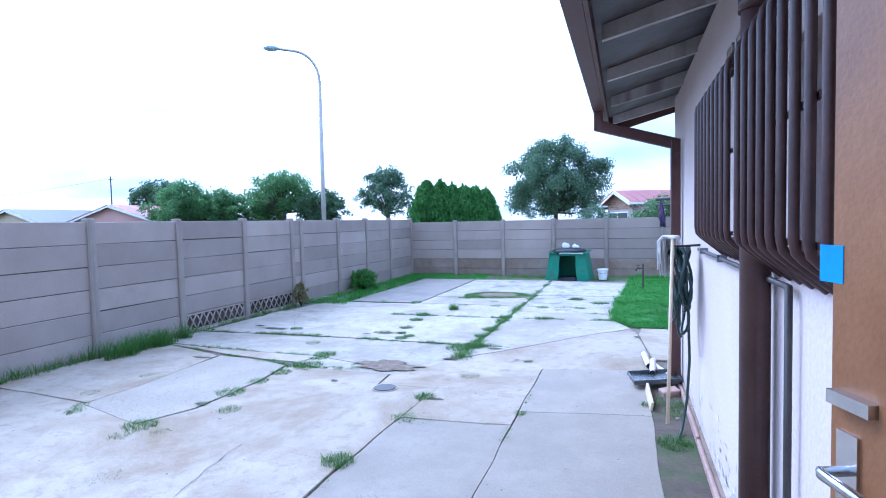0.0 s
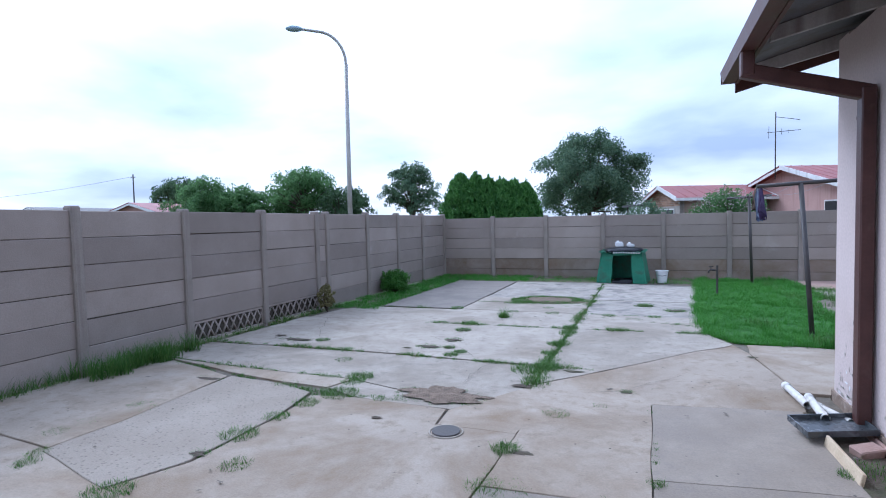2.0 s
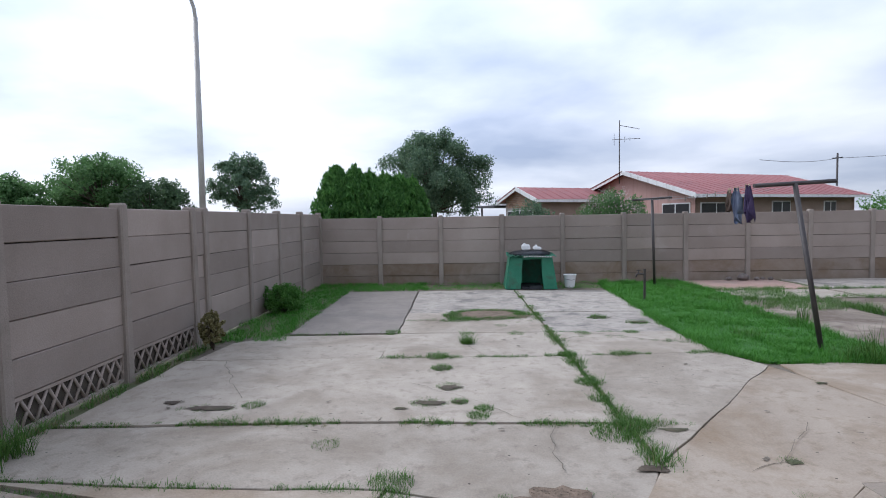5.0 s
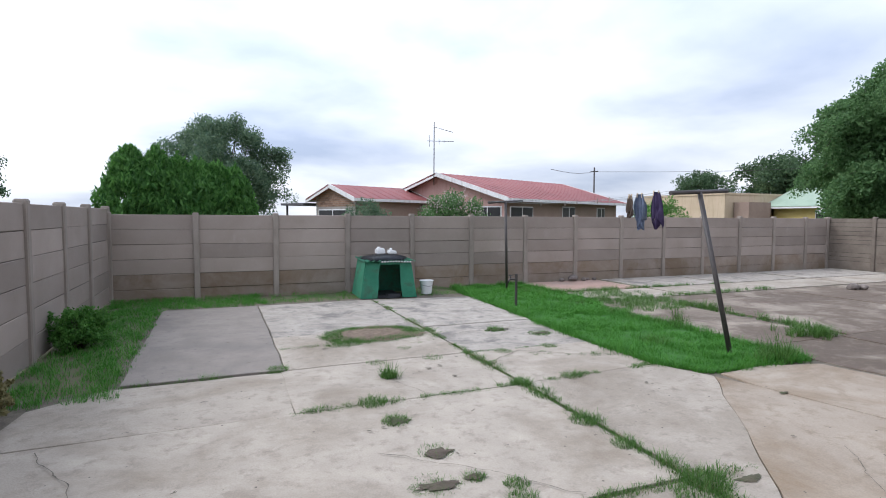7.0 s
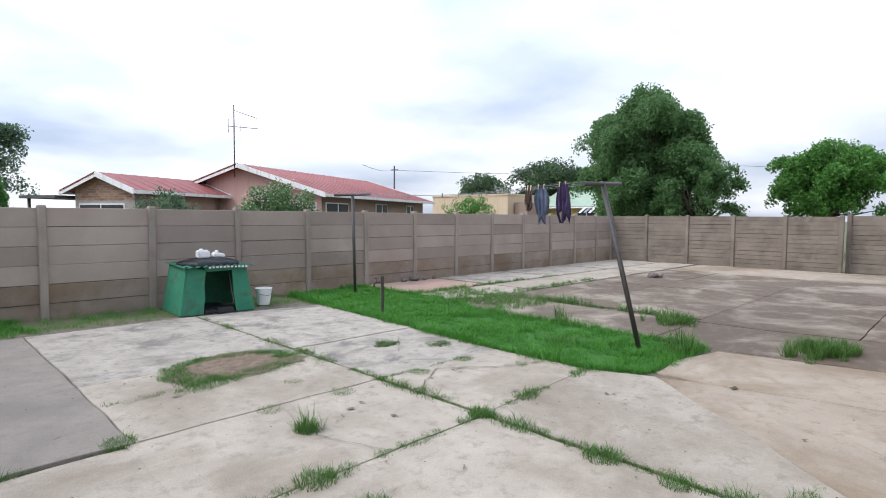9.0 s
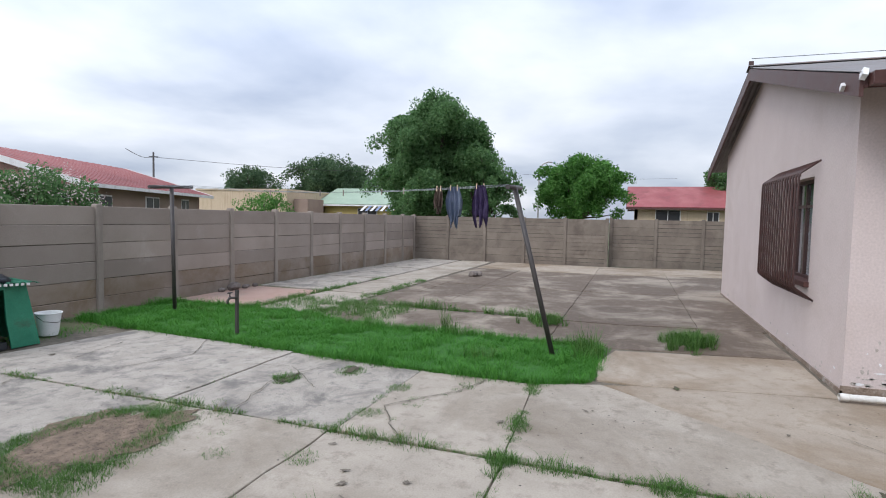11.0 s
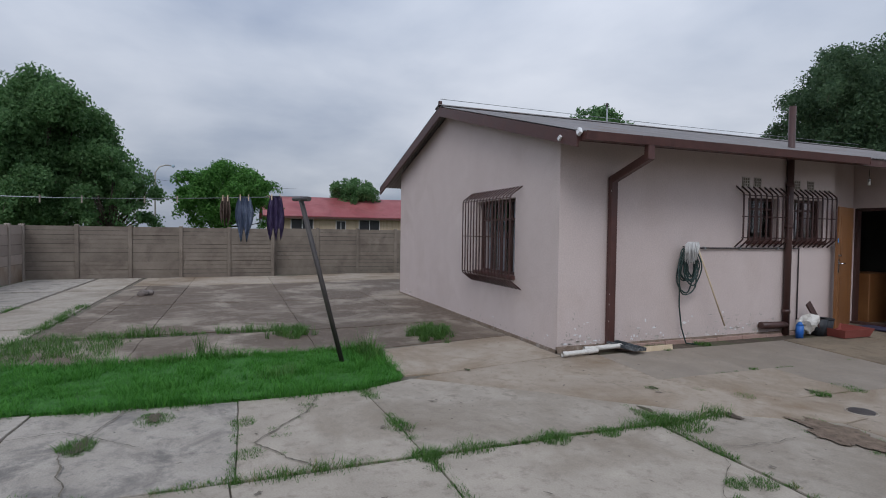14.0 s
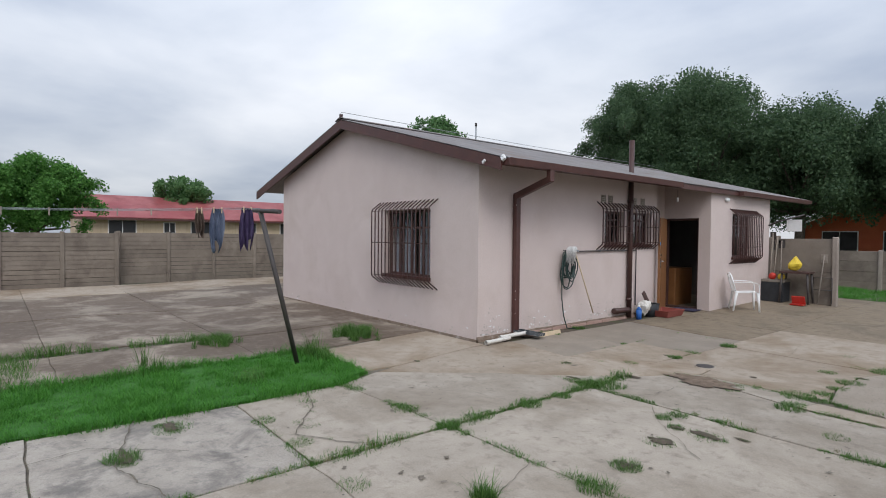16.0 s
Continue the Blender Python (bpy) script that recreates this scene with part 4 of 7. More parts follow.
for x, y, h, s, n in ((-1.5, 10.72, 0.15, 0.07, 70), (-1.80, 9.55, 0.08, 0.10, 110), (-1.71, 8.90, 0.06, 0.11, 60), (-1.90, 8.46, 0.05, 0.13, 60), (-1.62, 8.46, 0.07, 0.06, 60), (-1.47, 8.12, 0.08, 0.08, 70), (-1.43, 8.3, 0.06, 0.06, 40), (-3.43, 8.42, 0.07, 0.08, 70), (-2.53, 11.41, 0.10, 0.09, 80), (-3.26, 11.72, 0.03, 0.16, 60),
                      (-1.86, 10.03, 0.11, 0.11, 100), (-0.34, 10.04, 0.12, 0.09, 100), (-0.38, 9.0, 0.09, 0.10, 90), (-0.38, 8.5, 0.09, 0.09, 80), (-0.30, 7.86, 0.10, 0.13, 140), (-0.5, 7.72, 0.09, 0.13, 110), (-1.54, 12.29, 0.08, 0.12, 90), (-0.96, 11.83, 0.05, 0.08, 50), (0.12, 11.25, 0.06, 0.10, 80), (-0.8, 11.28, 0.06, 0.10, 60), (-1.48, 11.3, 0.06, 0.09, 50), (0.65, 12.42, 0.10, 0.11, 90), (1.1, 11.97, 0.07, 0.14, 90), (0.8, 11.28, 0.07, 0.09, 70),
                      (-0.21, 5.72, 0.09, 0.08, 90), (-2.17, 5.37, 0.08, 0.12, 110), (-2.14, 5.78, 0.07, 0.09, 70), (-2.2, 5.02, 0.05, 0.06, 40), (0.01, 6.52, 0.05, 0.09, 50), (0.32, 6.8, 0.05, 0.05, 30), (-3.58, 4.97, 0.06, 0.08, 60), (-3.52, 5.64, 0.06, 0.08, 60), (-3.55, 5.2, 0.05, 0.07, 40), (-3.21, 4.53, 0.07, 0.07, 50), (-2.11, 6.14, 0.07, 0.10, 80), (-1.97, 6.46, 0.09, 0.15, 120), (-0.2, 5.17, 0.06, 0.10, 60), (-0.06, 5.18, 0.05, 0.12, 60), (0.74, 5.5, 0.06, 0.05, 30),
                      (-2.06, 7.0, 0.09, 0.12, 100), (-1.41, 8.28, 0.07, 0.07, 50), (-2.04, 6.83, 0.07, 0.10, 70), (-1.83, 4.95, 0.06, 0.09, 60), (-2.6, 7.58, 0.05, 0.09, 40), (0.44, 2.66, 0.05, 0.10, 40), (0.13, 3.79, 0.05, 0.08, 40), (-1.72, 3.61, 0.05, 0.10, 50), (-0.32, 4.26, 0.10, 0.10, 110), (-2.29, 4.41, 0.09, 0.12, 110), (-2.26, 4.19, 0.06, 0.08, 50), (-2.01, 4.35, 0.05, 0.07, 40), (-3.31, 4.67, 0.06, 0.07, 40), (1.93, 5.06, 0.09, 0.10, 70), (1.95, 5.95, 0.10, 0.12, 40), (2.0, 5.7, 0.07, 0.08, 30), (1.78, 5.85, 0.06, 0.05, 40)):
    joints.append((x, y, h, s, n))
for x, y, a, b in ((-3.81, 8.36, 0.24, 0.07), (-1.88, 8.44, 0.16, 0.06), (-1.05, 6.7, 0.42, 0.2), (-3.52, 6.47, 0.18, 0.05), (0.51, 7.22, 0.08, 0.05), (0.65, 12.4, 0.16, 0.07), (1.15, 12.0, 0.15, 0.08), (0.5, 11.0, 0.12, 0.07)):
    for k in range(16):
        q = rng.uniform(0, math.tau)
        joints.append((x + a * math.cos(q), y + b * math.sin(q), rng.uniform(0.02, 0.045), 0.035, 10))
blades("joint_weeds", [(x, y, h * 0.58, s * 1.2, int(n * 1.9)) for x, y, h, s, n in joints], "weed", "green weeds growing in the joints between concrete slabs", "weeds")
blades("dry_weeds", along([(-0.33, 7.2), (-0.33, 10.0), (-0.3, 15)], 0.12, 0.06, 0.05, 6, 0.3) + along([(-4.9, 8.0), (0.2, 7.9)], 0.12, 0.05, 0.05, 6, 0.3) + along([(-4.9, 2), (-4.9, 11)], 0.1, 0.1, 0.06, 5, 0.1), "dry", "straw coloured dry weeds among green ones", "weeds")


# ---- precast walls ----
def panel_mesh(length, height, name, grooves=0):
    bm = bmesh.new()
    h, l, d = height / 2, length / 2, 0.022
    if grooves:
        step = height / grooves
        for k in range(grooves):
            z = -h + step * k
            bx(bm, -l, l, -d, d, z + 0.006, z + step - 0.006)
        bx(bm, -l, l, -d * 0.6, d * 0.6, -h, h)
    else:
        prof = [(-d, -h + 0.006), (-d, h - 0.006), (-d + 0.008, h), (d - 0.008, h), (d, h - 0.006), (d, -h + 0.006), (d - 0.008, -h), (-d + 0.008, -h)]
        ends = [[bm.verts.new((x, y, z)) for y, z in prof] for x in (-l, l)]
        for i in range(8):
            bm.faces.new((ends[0][i], ends[0][(i + 1) % 8], ends[1][(i + 1) % 8], ends[1][i]))
        bm.faces.new(ends[0][::-1])
        bm.faces.new(ends[1])
    return bm


def post_mesh(height, w=0.115, d=0.135):
    bm = bmesh.new()
    prof = [(-w / 2, -d / 2 + 0.015), (-w / 2 + 0.015, -d / 2), (w / 2 - 0.015, -d / 2), (w / 2, -d / 2 + 0.015), (w / 2, d / 2 - 0.015), (w / 2 - 0.015, d / 2), (-w / 2 + 0.015, d / 2), (-w / 2, d / 2 - 0.015)]
    lo = [bm.verts.new((x, y, -0.12)) for x, y in prof]
    hi = [bm.verts.new((x, y, height - 0.02)) for x, y in prof]
    tip = [bm.verts.new((x * 0.8, y * 0.8, height)) for x, y in prof]
    for A, B in ((lo, hi), (hi, tip)):
        for i in range(8):
            bm.faces.new((A[i], A[(i + 1) % 8], B[(i + 1) % 8], B[i]))
    bm.faces.new(tip)
    bm.faces.new(lo[::-1])
    return bm


def lattice_mesh(length, height):
    """A pierced decorative panel: rails with crossing ribs between them."""
    bm = bmesh.new()
    l, h, d = length / 2, height / 2, 0.02
    bx(bm, -l, l, -d, d, h - 0.03, h)
    bx(bm, -l, l, -d, d, -h, -h + 0.03)
    bx(bm, -l, -l + 0.05, -d, d, -h, h)
    bx(bm, l - 0.05, l, -d, d, -h, h)
    n = int(length / 0.15)
    for k in range(n):
        x = -l + (k + 0.5) * length / n
        for s in (-1, 1):
            rod(bm, (x - s * length / n * 0.5, 0, -h + 0.02), (x + s * length / n * 0.5, 0, h - 0.02), 0.014, sides=6)
    return bm


def fence_run(name, label, origin, turn, posts, height, rows, panel_mat, post_mat, grooves=0, lattices=(), foot=0.0, low_mat=None):
    """A precast wall along its own x axis. posts: their places along it; foot: where the lowest panel begins; low_mat: splashed panels."""
    wall = holder(name, label, "wall", "structure")
    wall.matrix_basis = pose(*origin, 0, 0, turn)
    pm = to_mesh("post", post_mesh(height + 0.035), M[post_mat])
    meshes = {}
    for p in posts:
        piece("post", pm, wall, pose(p, rng.uniform(-0.006, 0.006), rng.uniform(-0.01, 0.01), rng.uniform(-0.5, 0.5), rng.uniform(-0.4, 0.4), 0))
    for i, (a, b) in enumerate(zip(posts, posts[1:])):
        length = round(b - a - 0.03, 3)
        if length < 0.15:
            continue
        # dark sheet added behind the panels: the gaps' shade as colour
        bkey = ("b", length)
        if bkey not in meshes:
            bm = bmesh.new()
            bx(bm, -length / 2, length / 2, -0.012, 0.012, 0.02, height - 0.03)
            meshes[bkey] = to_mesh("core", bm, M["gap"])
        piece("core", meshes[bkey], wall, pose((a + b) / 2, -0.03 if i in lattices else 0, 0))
        for r in range(rows):
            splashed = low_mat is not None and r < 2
            key = (length, r == 0 and i in lattices, splashed)
            h = (height - foot) / rows
            if key not in meshes:
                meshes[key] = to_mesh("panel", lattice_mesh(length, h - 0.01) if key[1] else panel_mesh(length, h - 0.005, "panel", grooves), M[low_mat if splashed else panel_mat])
            piece("panel", meshes[key], wall, pose((a + b) / 2, rng.uniform(-0.006, 0.006), foot + h * (r + 0.5) - 0.01 + rng.uniform(-0.003, 0.003), rng.uniform(-0.5, 0.5), rng.uniform(-0.2, 0.2), 0))
    return wall


north_posts = [1.5305 * i for i in range(14)] + [21.0]
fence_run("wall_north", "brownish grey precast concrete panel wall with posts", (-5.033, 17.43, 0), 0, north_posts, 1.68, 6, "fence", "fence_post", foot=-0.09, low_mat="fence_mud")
west_posts = [0.0, 1.67, 3.22, 4.76, 6.35, 6.68, 8.19, 9.72, 11.2, 12.74, 14.28, 15.8, 17.3, 18.8, 20.3, 21.8, 23.3, 24.8]
fence_run("wall_west", "brownish grey precast concrete panel wall with posts and two pierced panels", (-5.06, 17.43, 0), -90, west_posts, 1.785, 6, "fence", "fence_post", lattices=(5, 6))
east_posts = [0.0, 1.42, 2.89, 4.37, 5.87, 7.3]
fence_run("wall_east", "weathered grey precast concrete wall with ribbed panels", (16.06, 17.43, 0), -90, east_posts, 1.68, 6, "fence_old", "fence_old", grooves=2)
fence_run("wall_east_rear", "dark weathered precast concrete wall set slightly back", (16.55, 10.0, 0), -90, [0.0] + [1.5 * i for i in range(1, 13)], 1.70, 6, "fence_old", "fence_old", grooves=2)


# ---- the house ----
WX, GY = 2.12, 7.38            # faces of the west wall and of the gable wall
PX, DY = 1.53, 0.80            # faces of the projecting wall and of the wall with the door
EX, SY = 9.45, -2.60           # east and south faces
RIDGE_X, RIDGE_Z, EAVE_X, EAVE_Z = 6.05, 4.09, 1.42, 2.84
ROOF_N, ROOF_S = 7.62, -5.2
SLOPE = (RIDGE_Z - EAVE_Z) / (RIDGE_X - EAVE_X)
T = 0.22


def roof_z(x):
    return RIDGE_Z - SLOPE * abs(x - RIDGE_X)


house = holder("house", "single-storey house with pinkish grey plaster and maroon trim", "house")


def wall_y(bm, x0, x1, y0, y1, z0, z1, holes=()):
    """A wall along y, between x0 and x1, with holes (ya, yb, za, zb) right through it, as one closed shell."""
    ys = sorted({y0, y1, *(h[0] for h in holes), *(h[1] for h in holes)})
    zs = sorted({z0, z1, *(h[2] for h in holes), *(h[3] for h in holes)})

    def solid(i, k):
        if not (0 <= i < len(ys) - 1 and 0 <= k < len(zs) - 1):
            return False
        cy, cz = (ys[i] + ys[i + 1]) / 2, (zs[k] + zs[k + 1]) / 2
        return not any(a < cy < b and c < cz < d for a, b, c, d in holes)

    vs = {(s, i, k): bm.verts.new((x, y, z)) for s, x in enumerate((x0, x1)) for i, y in enumerate(ys) for k, z in enumerate(zs)}
    for i in range(len(ys) - 1):
        for k in range(len(zs) - 1):
            if not solid(i, k):
                continue
            for s in (0, 1):
                bm.faces.new([vs[s, a, b] for a, b in ((i, k), (i + 1, k), (i + 1, k + 1), (i, k + 1))])
            for ni, nk, (a, b), (c, d) in ((i - 1, k, (i, k), (i, k + 1)), (i + 1, k, (i + 1, k), (i + 1, k + 1)), (i, k - 1, (i, k), (i + 1, k)), (i, k + 1, (i, k + 1), (i + 1, k + 1))):
                if not solid(ni, nk):
                    bm.faces.new((vs[0, a, b], vs[0, c, d], vs[1, c, d], vs[1, a, b]))
    for v in [v for v in bm.verts if not v.link_faces]:
        bm.verts.remove(v)


WIN_A, WIN_B, WIN_C = (3.34, 4.02, 1.55, 2.22), (2.32, 3.02, 1.55, 2.22), (-1.52, -0.32, 1.25, 2.30)
bm = bmesh.new()
wall_y(bm, WX, WX + T, 2.08, GY - T, -0.1, roof_z(WX) - 0.12, (WIN_B, WIN_A))
wall_w = part("wall", bm, M["plaster"], house)
bm = bmesh.new()
wall_y(bm, PX, PX + T, SY, DY, -0.1, roof_z(PX) - 0.10, (WIN_C,))
part("wall", bm, M["plaster"], house)


def raked(bm, x0, x1, z0):
    """A piece of the doorway wall whose top follows the roof."""
    vs = [bm.verts.new((x, y, z)) for y in (DY - T, DY) for x, z in ((x0, z0), (x1, z0), (x1, roof_z(x1) - 0.045), (x0, roof_z(x0) - 0.045))]
    for f in ((3, 2, 1, 0), (4, 5, 6, 7), (0, 1, 5, 4), (1, 2, 6, 5), (2, 3, 7, 6), (3, 0, 4, 7)):
        bm.faces.new([vs[i] for i in f])


bm = bmesh.new()      # the wall with the doorway
raked(bm, PX + T, 1.80, -0.1)
part("wall", bm, M["plaster"], house)
bm = bmesh.new()
raked(bm, 1.80, 2.62, 2.16)
part("wall", bm, M["plaster"], house)
bm = bmesh.new()
bx(bm, 2.62, 2.84, DY - T, 2.30, -0.1, roof_z(2.62) - 0.05)
part("wall", bm, M["plaster"], house)
# gable wall with its window hole
GW = (3.32, 4.72, 0.96, 2.16)
bm = bmesh.new()
xs = [WX, GW[0], GW[1], RIDGE_X, EX]


def gable_column(x0, x1, z0, z1a, z1b):
    vs = []
    for y in (GY - T, GY):
        for x, z in ((x0, z0), (x1, z0), (x1, z1b), (x0, z1a)):
            key = (round(x, 4), y, round(z, 4))
            if key not in shell:
                shell[key] = bm.verts.new(key)
            vs.append(shell[key])
    for f in ((3, 2, 1, 0), (4, 5, 6, 7), (0, 1, 5, 4), (1, 2, 6, 5), (2, 3, 7, 6), (3, 0, 4, 7)):
        side = [vs[i] for i in f]
        twin = bm.faces.get(side)
        if twin:
            bm.faces.remove(twin)
        else:
            bm.faces.new(side)


shell = {}


def under(x):
    return roof_z(x) - 0.10


for x0, x1 in ((WX, GW[0]), (GW[1], RIDGE_X)):
    gable_column(x0, x1, -0.1, GW[2], GW[2])
    gable_column(x0, x1, GW[2], GW[3], GW[3])
    gable_column(x0, x1, GW[3], under(x0), under(x1))
gable_column(GW[0], GW[1], -0.1, GW[2], GW[2])
gable_column(GW[0], GW[1], GW[3], under(GW[0]), under(GW[1]))
gable_column(RIDGE_X, EX, -0.1, GW[2], GW[2])
gable_column(RIDGE_X, EX, GW[2], GW[3], GW[3])
gable_column(RIDGE_X, EX, GW[3], under(RIDGE_X), under(EX))
part("gable_wall", bm, M["plaster"], house)
bm = bmesh.new()
bx(bm, EX - T, EX, SY, GY - T, -0.1, roof_z(EX) - 0.1)
part("wall", bm, M["plaster"], house)
bm = bmesh.new()
bx(bm, PX + T, EX - T, SY, SY + T, -0.1, roof_z(PX) - 0.1)
part("wall", bm, M["plaster"], house)
# the footing that shows below the plaster
bm = bmesh.new()
bx(bm, WX - 0.018, EX, GY + 0.001, GY + 0.018, -0.08, 0.085)
bx(bm, WX - 0.018, WX - 0.001, 1.9, GY + 0.018, -0.08, 0.13)
part("footing", bm, M["footing"], house, "crumbling brown earth-stained footing")
for k in range(9):
    bm = bmesh.new()
    y0 = 2.1 + k * 0.50
    bx(bm, WX - 0.045, WX - 0.019, y0 + 0.006, y0 + 0.494, 0.0, 0.105 + 0.008 * math.sin(k * 2.3))
    soften(bm, 0.006)
    part("plinth_block", bm, M["brick_pink"], house)
# patches where the paint has flaked
fr = random.Random(12)
for k in range(230):
    z = 0.13 + abs(fr.gauss(0, 0.14))
    if k < 185:
        y = fr.choice([fr.uniform(6.7, 7.3), fr.uniform(5.6, 6.5), fr.uniform(3.4, 5.4), fr.uniform(3.2, 4.6)])
        c, ax, ay = Vector((WX - 0.0025, y, z)), Vector((0, 1, 0)), Vector((0, 0, 1))
    else:
        c, ax, ay = Vector((fr.uniform(2.2, 9), GY + 0.0025, z * 0.7)), Vector((1, 0, 0)), Vector((0, 0, 1))
    bm = bmesh.new()
    r1, r2 = fr.choice((0.008, 0.012, 0.02, 0.035)) * fr.uniform(0.7, 1.4), fr.choice((0.008, 0.012, 0.022)) * fr.uniform(0.7, 1.3)
    bm.faces.new([bm.verts.new(c + ax * (r1 * math.cos(a * 0.57) * fr.uniform(0.45, 1.25)) + ay * (r2 * math.sin(a * 0.57) * fr.uniform(0.45, 1.25))) for a in range(11)])
    part("flaked_patch", bm, M["bare_plaster" if fr.random() < 0.7 else "white_trim"], house)
# dark room behind the doorway and the windows
room = holder("room_interior", "dim plain room seen through the open doorway", "room", "structure")
bm = bmesh.new()
bx(bm, PX + T, 6.0, SY + T + 0.4, DY - T, -0.05, 0.07)
part("floor", bm, M["old_wood"], room)
bm = bmesh.new()
bx(bm, 4.4, 4.5, SY + T, GY - T, 0, 2.7)
bx(bm, PX + T, 4.4, -2.2, -2.1, 0, 2.7)
bx(bm, 3.05, 4.4, DY - T - 0.1, DY - T, 0, 2.7)
part("partition", bm, M["dark_inside"], room)
bm = bmesh.new()
bx(bm, PX + T, EX - T, SY + T, DY - T, 2.62, 2.68)
bx(bm, 2.84, EX - T, DY - T, GY - T, 2.62, 2.68)
bx(bm, WX + T, 2.84, 2.31, GY - T, 2.62, 2.68)
part("ceiling", bm, M["dark_inside"], room)
bm = bmesh.new()
bx(bm, 2.48, 3.0, -0.35, 0.5, 0.07, 0.97)
soften(bm, 0.01)
cup = part("cupboard", bm, M["wood"])
tagged(cup, "low orange wooden cupboard inside the doorway", "cupboard")


# roof: corrugated sheets on both slopes
def corrugated(bm, x0, z0, x1, z1, y0, y1, pitch=0.076, amp=0.009, thick=0.006, per=4):
    n = int((y1 - y0) / pitch * per)
    rows = []
    for k in range(n + 1):
        y = y0 + (y1 - y0) * k / n
        dz = amp * math.sin(k * math.tau / per)
        rows.append([bm.verts.new((x0, y, z0 + dz)), bm.verts.new((x1, y, z1 + dz)), bm.verts.new((x1, y, z1 + dz - thick)), bm.verts.new((x0, y, z0 + dz - thick))])
    for a, b in zip(rows, rows[1:]):
        for i in range(4):
            f = bm.faces.new((a[i], a[(i + 1) % 4], b[(i + 1) % 4], b[i]))
    bm.faces.new(rows[0])
    bm.faces.new(rows[-1][::-1])


roof = holder("roof", "", "", "")
roof.parent = house
bm = bmesh.new()
corrugated(bm, EAVE_X - 0.03, EAVE_Z - 0.01, RIDGE_X, RIDGE_Z, ROOF_S, ROOF_N)
part("roof_sheet", bm, M["roof_grey"], roof, "weathered grey corrugated roof sheeting")
bm = bmesh.new()
corrugated(bm, 10.71, EAVE_Z, RIDGE_X + 0.001, RIDGE_Z, ROOF_S, ROOF_N)
part("roof_sheet", bm, M["roof_grey"], roof)
bm = bmesh.new()
for s in (-1, 1):
    vs = [bm.verts.new((RIDGE_X, y, RIDGE_Z + 0.03)) for y in (ROOF_S, ROOF_N + 0.02)] + [bm.verts.new((RIDGE_X + s * 0.2, y, RIDGE_Z - 0.03)) for y in (ROOF_N + 0.02, ROOF_S)]
    bm.faces.new(vs)
ext = bmesh.ops.extrude_face_region(bm, geom=list(bm.faces))
for v in [g for g in ext["geom"] if isinstance(g, bmesh.types.BMVert)]:
    v.co.z += 0.012
part("ridge_cap", bm, M["roof_grey"], roof)
# a small turned-up peak at the ridge end
bm = bmesh.new()
bx(bm, RIDGE_X - 0.012, RIDGE_X + 0.012, ROOF_N - 0.05, ROOF_N + 0.02, RIDGE_Z, RIDGE_Z + 0.10)
part("ridge_end", bm, M["brown_paint"], roof)
# barge boards
for x1, z1 in ((EAVE_X, EAVE_Z), (10.7, EAVE_Z)):
    bm = bmesh.new()
    vs = []
    for y in (ROOF_N - 0.03, ROOF_N):
        for x, z in ((x1, z1 - 0.20), (x1, z1 - 0.02), (RIDGE_X, RIDGE_Z - 0.02), (RIDGE_X, RIDGE_Z - 0.20)):
            vs.append(bm.verts.new((x, y, z)))
    for f in ((0, 1, 2, 3), (7, 6, 5, 4), (0, 4, 5, 1), (1, 5, 6, 2), (2, 6, 7, 3), (3, 7, 4, 0)):
        bm.faces.new([vs[i] for i in f])
    part("barge_board", bm, M["maroon"], roof, "maroon painted barge board")
# rafters under the eaves, with the sheet's underside boards between wall and eave
y = ROOF_N - 0.12
while y > ROOF_S:
    bm = bmesh.new()
    vs = []
    for yy in (y - 0.022, y + 0.022):
        for x, dz in ((EAVE_X + 0.06, -0.03), (EAVE_X + 0.06, -0.12), (2.3, -0.155), (2.3, -0.03)):
            vs.append(bm.verts.new((x, yy, roof_z(x) + dz)))
    for f in ((0, 1, 2, 3), (7, 6, 5, 4), (0, 4, 5, 1), (1, 5, 6, 2), (2, 6, 7, 3), (3, 7, 4, 0)):
        bm.faces.new([vs[i] for i in f])
    part("rafter", bm, M["rafter"], roof)
    y -= 1.02
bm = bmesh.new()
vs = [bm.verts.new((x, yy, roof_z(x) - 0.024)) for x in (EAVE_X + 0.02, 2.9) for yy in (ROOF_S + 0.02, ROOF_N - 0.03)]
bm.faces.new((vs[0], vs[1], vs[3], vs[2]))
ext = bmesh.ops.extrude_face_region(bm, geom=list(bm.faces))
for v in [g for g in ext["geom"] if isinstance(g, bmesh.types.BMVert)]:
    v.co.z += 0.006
# coloured darker than the upper face of the sheets
part("soffit", bm, M["sheet_under"], roof, "dark mottled underside of the roof sheets")
bm = bmesh.new()
bx(bm, EAVE_X - 0.005, EAVE_X + 0.02, ROOF_S, ROOF_N - 0.03, EAVE_Z - 0.13, EAVE_Z - 0.025)
part("fascia", bm, M["maroon"], roof)

# gutter: an open trough along the eave
GUT_S = 2.55
bm = bmesh.new()
prof = [(0.0, 0.0), (0.0, -0.095), (-0.10, -0.095), (-0.115, 0.005), (-0.107, 0.005), (-0.094, -0.088), (-0.007, -0.088), (-0.007, 0.0)]
ends = [[bm.verts.new((EAVE_X - 0.008 + px, yy, EAVE_Z - 0.03 + pz)) for px, pz in prof] for yy in (GUT_S, ROOF_N - 0.06)]
for i in range(8):
    bm.faces.new((ends[0][i], ends[0][(i + 1) % 8], ends[1][(i + 1) % 8], ends[1][i]))
bx(bm, EAVE_X - 0.118, EAVE_X - 0.008, ROOF_N - 0.06, ROOF_N - 0.055, EAVE_Z - 0.125, EAVE_Z - 0.03)
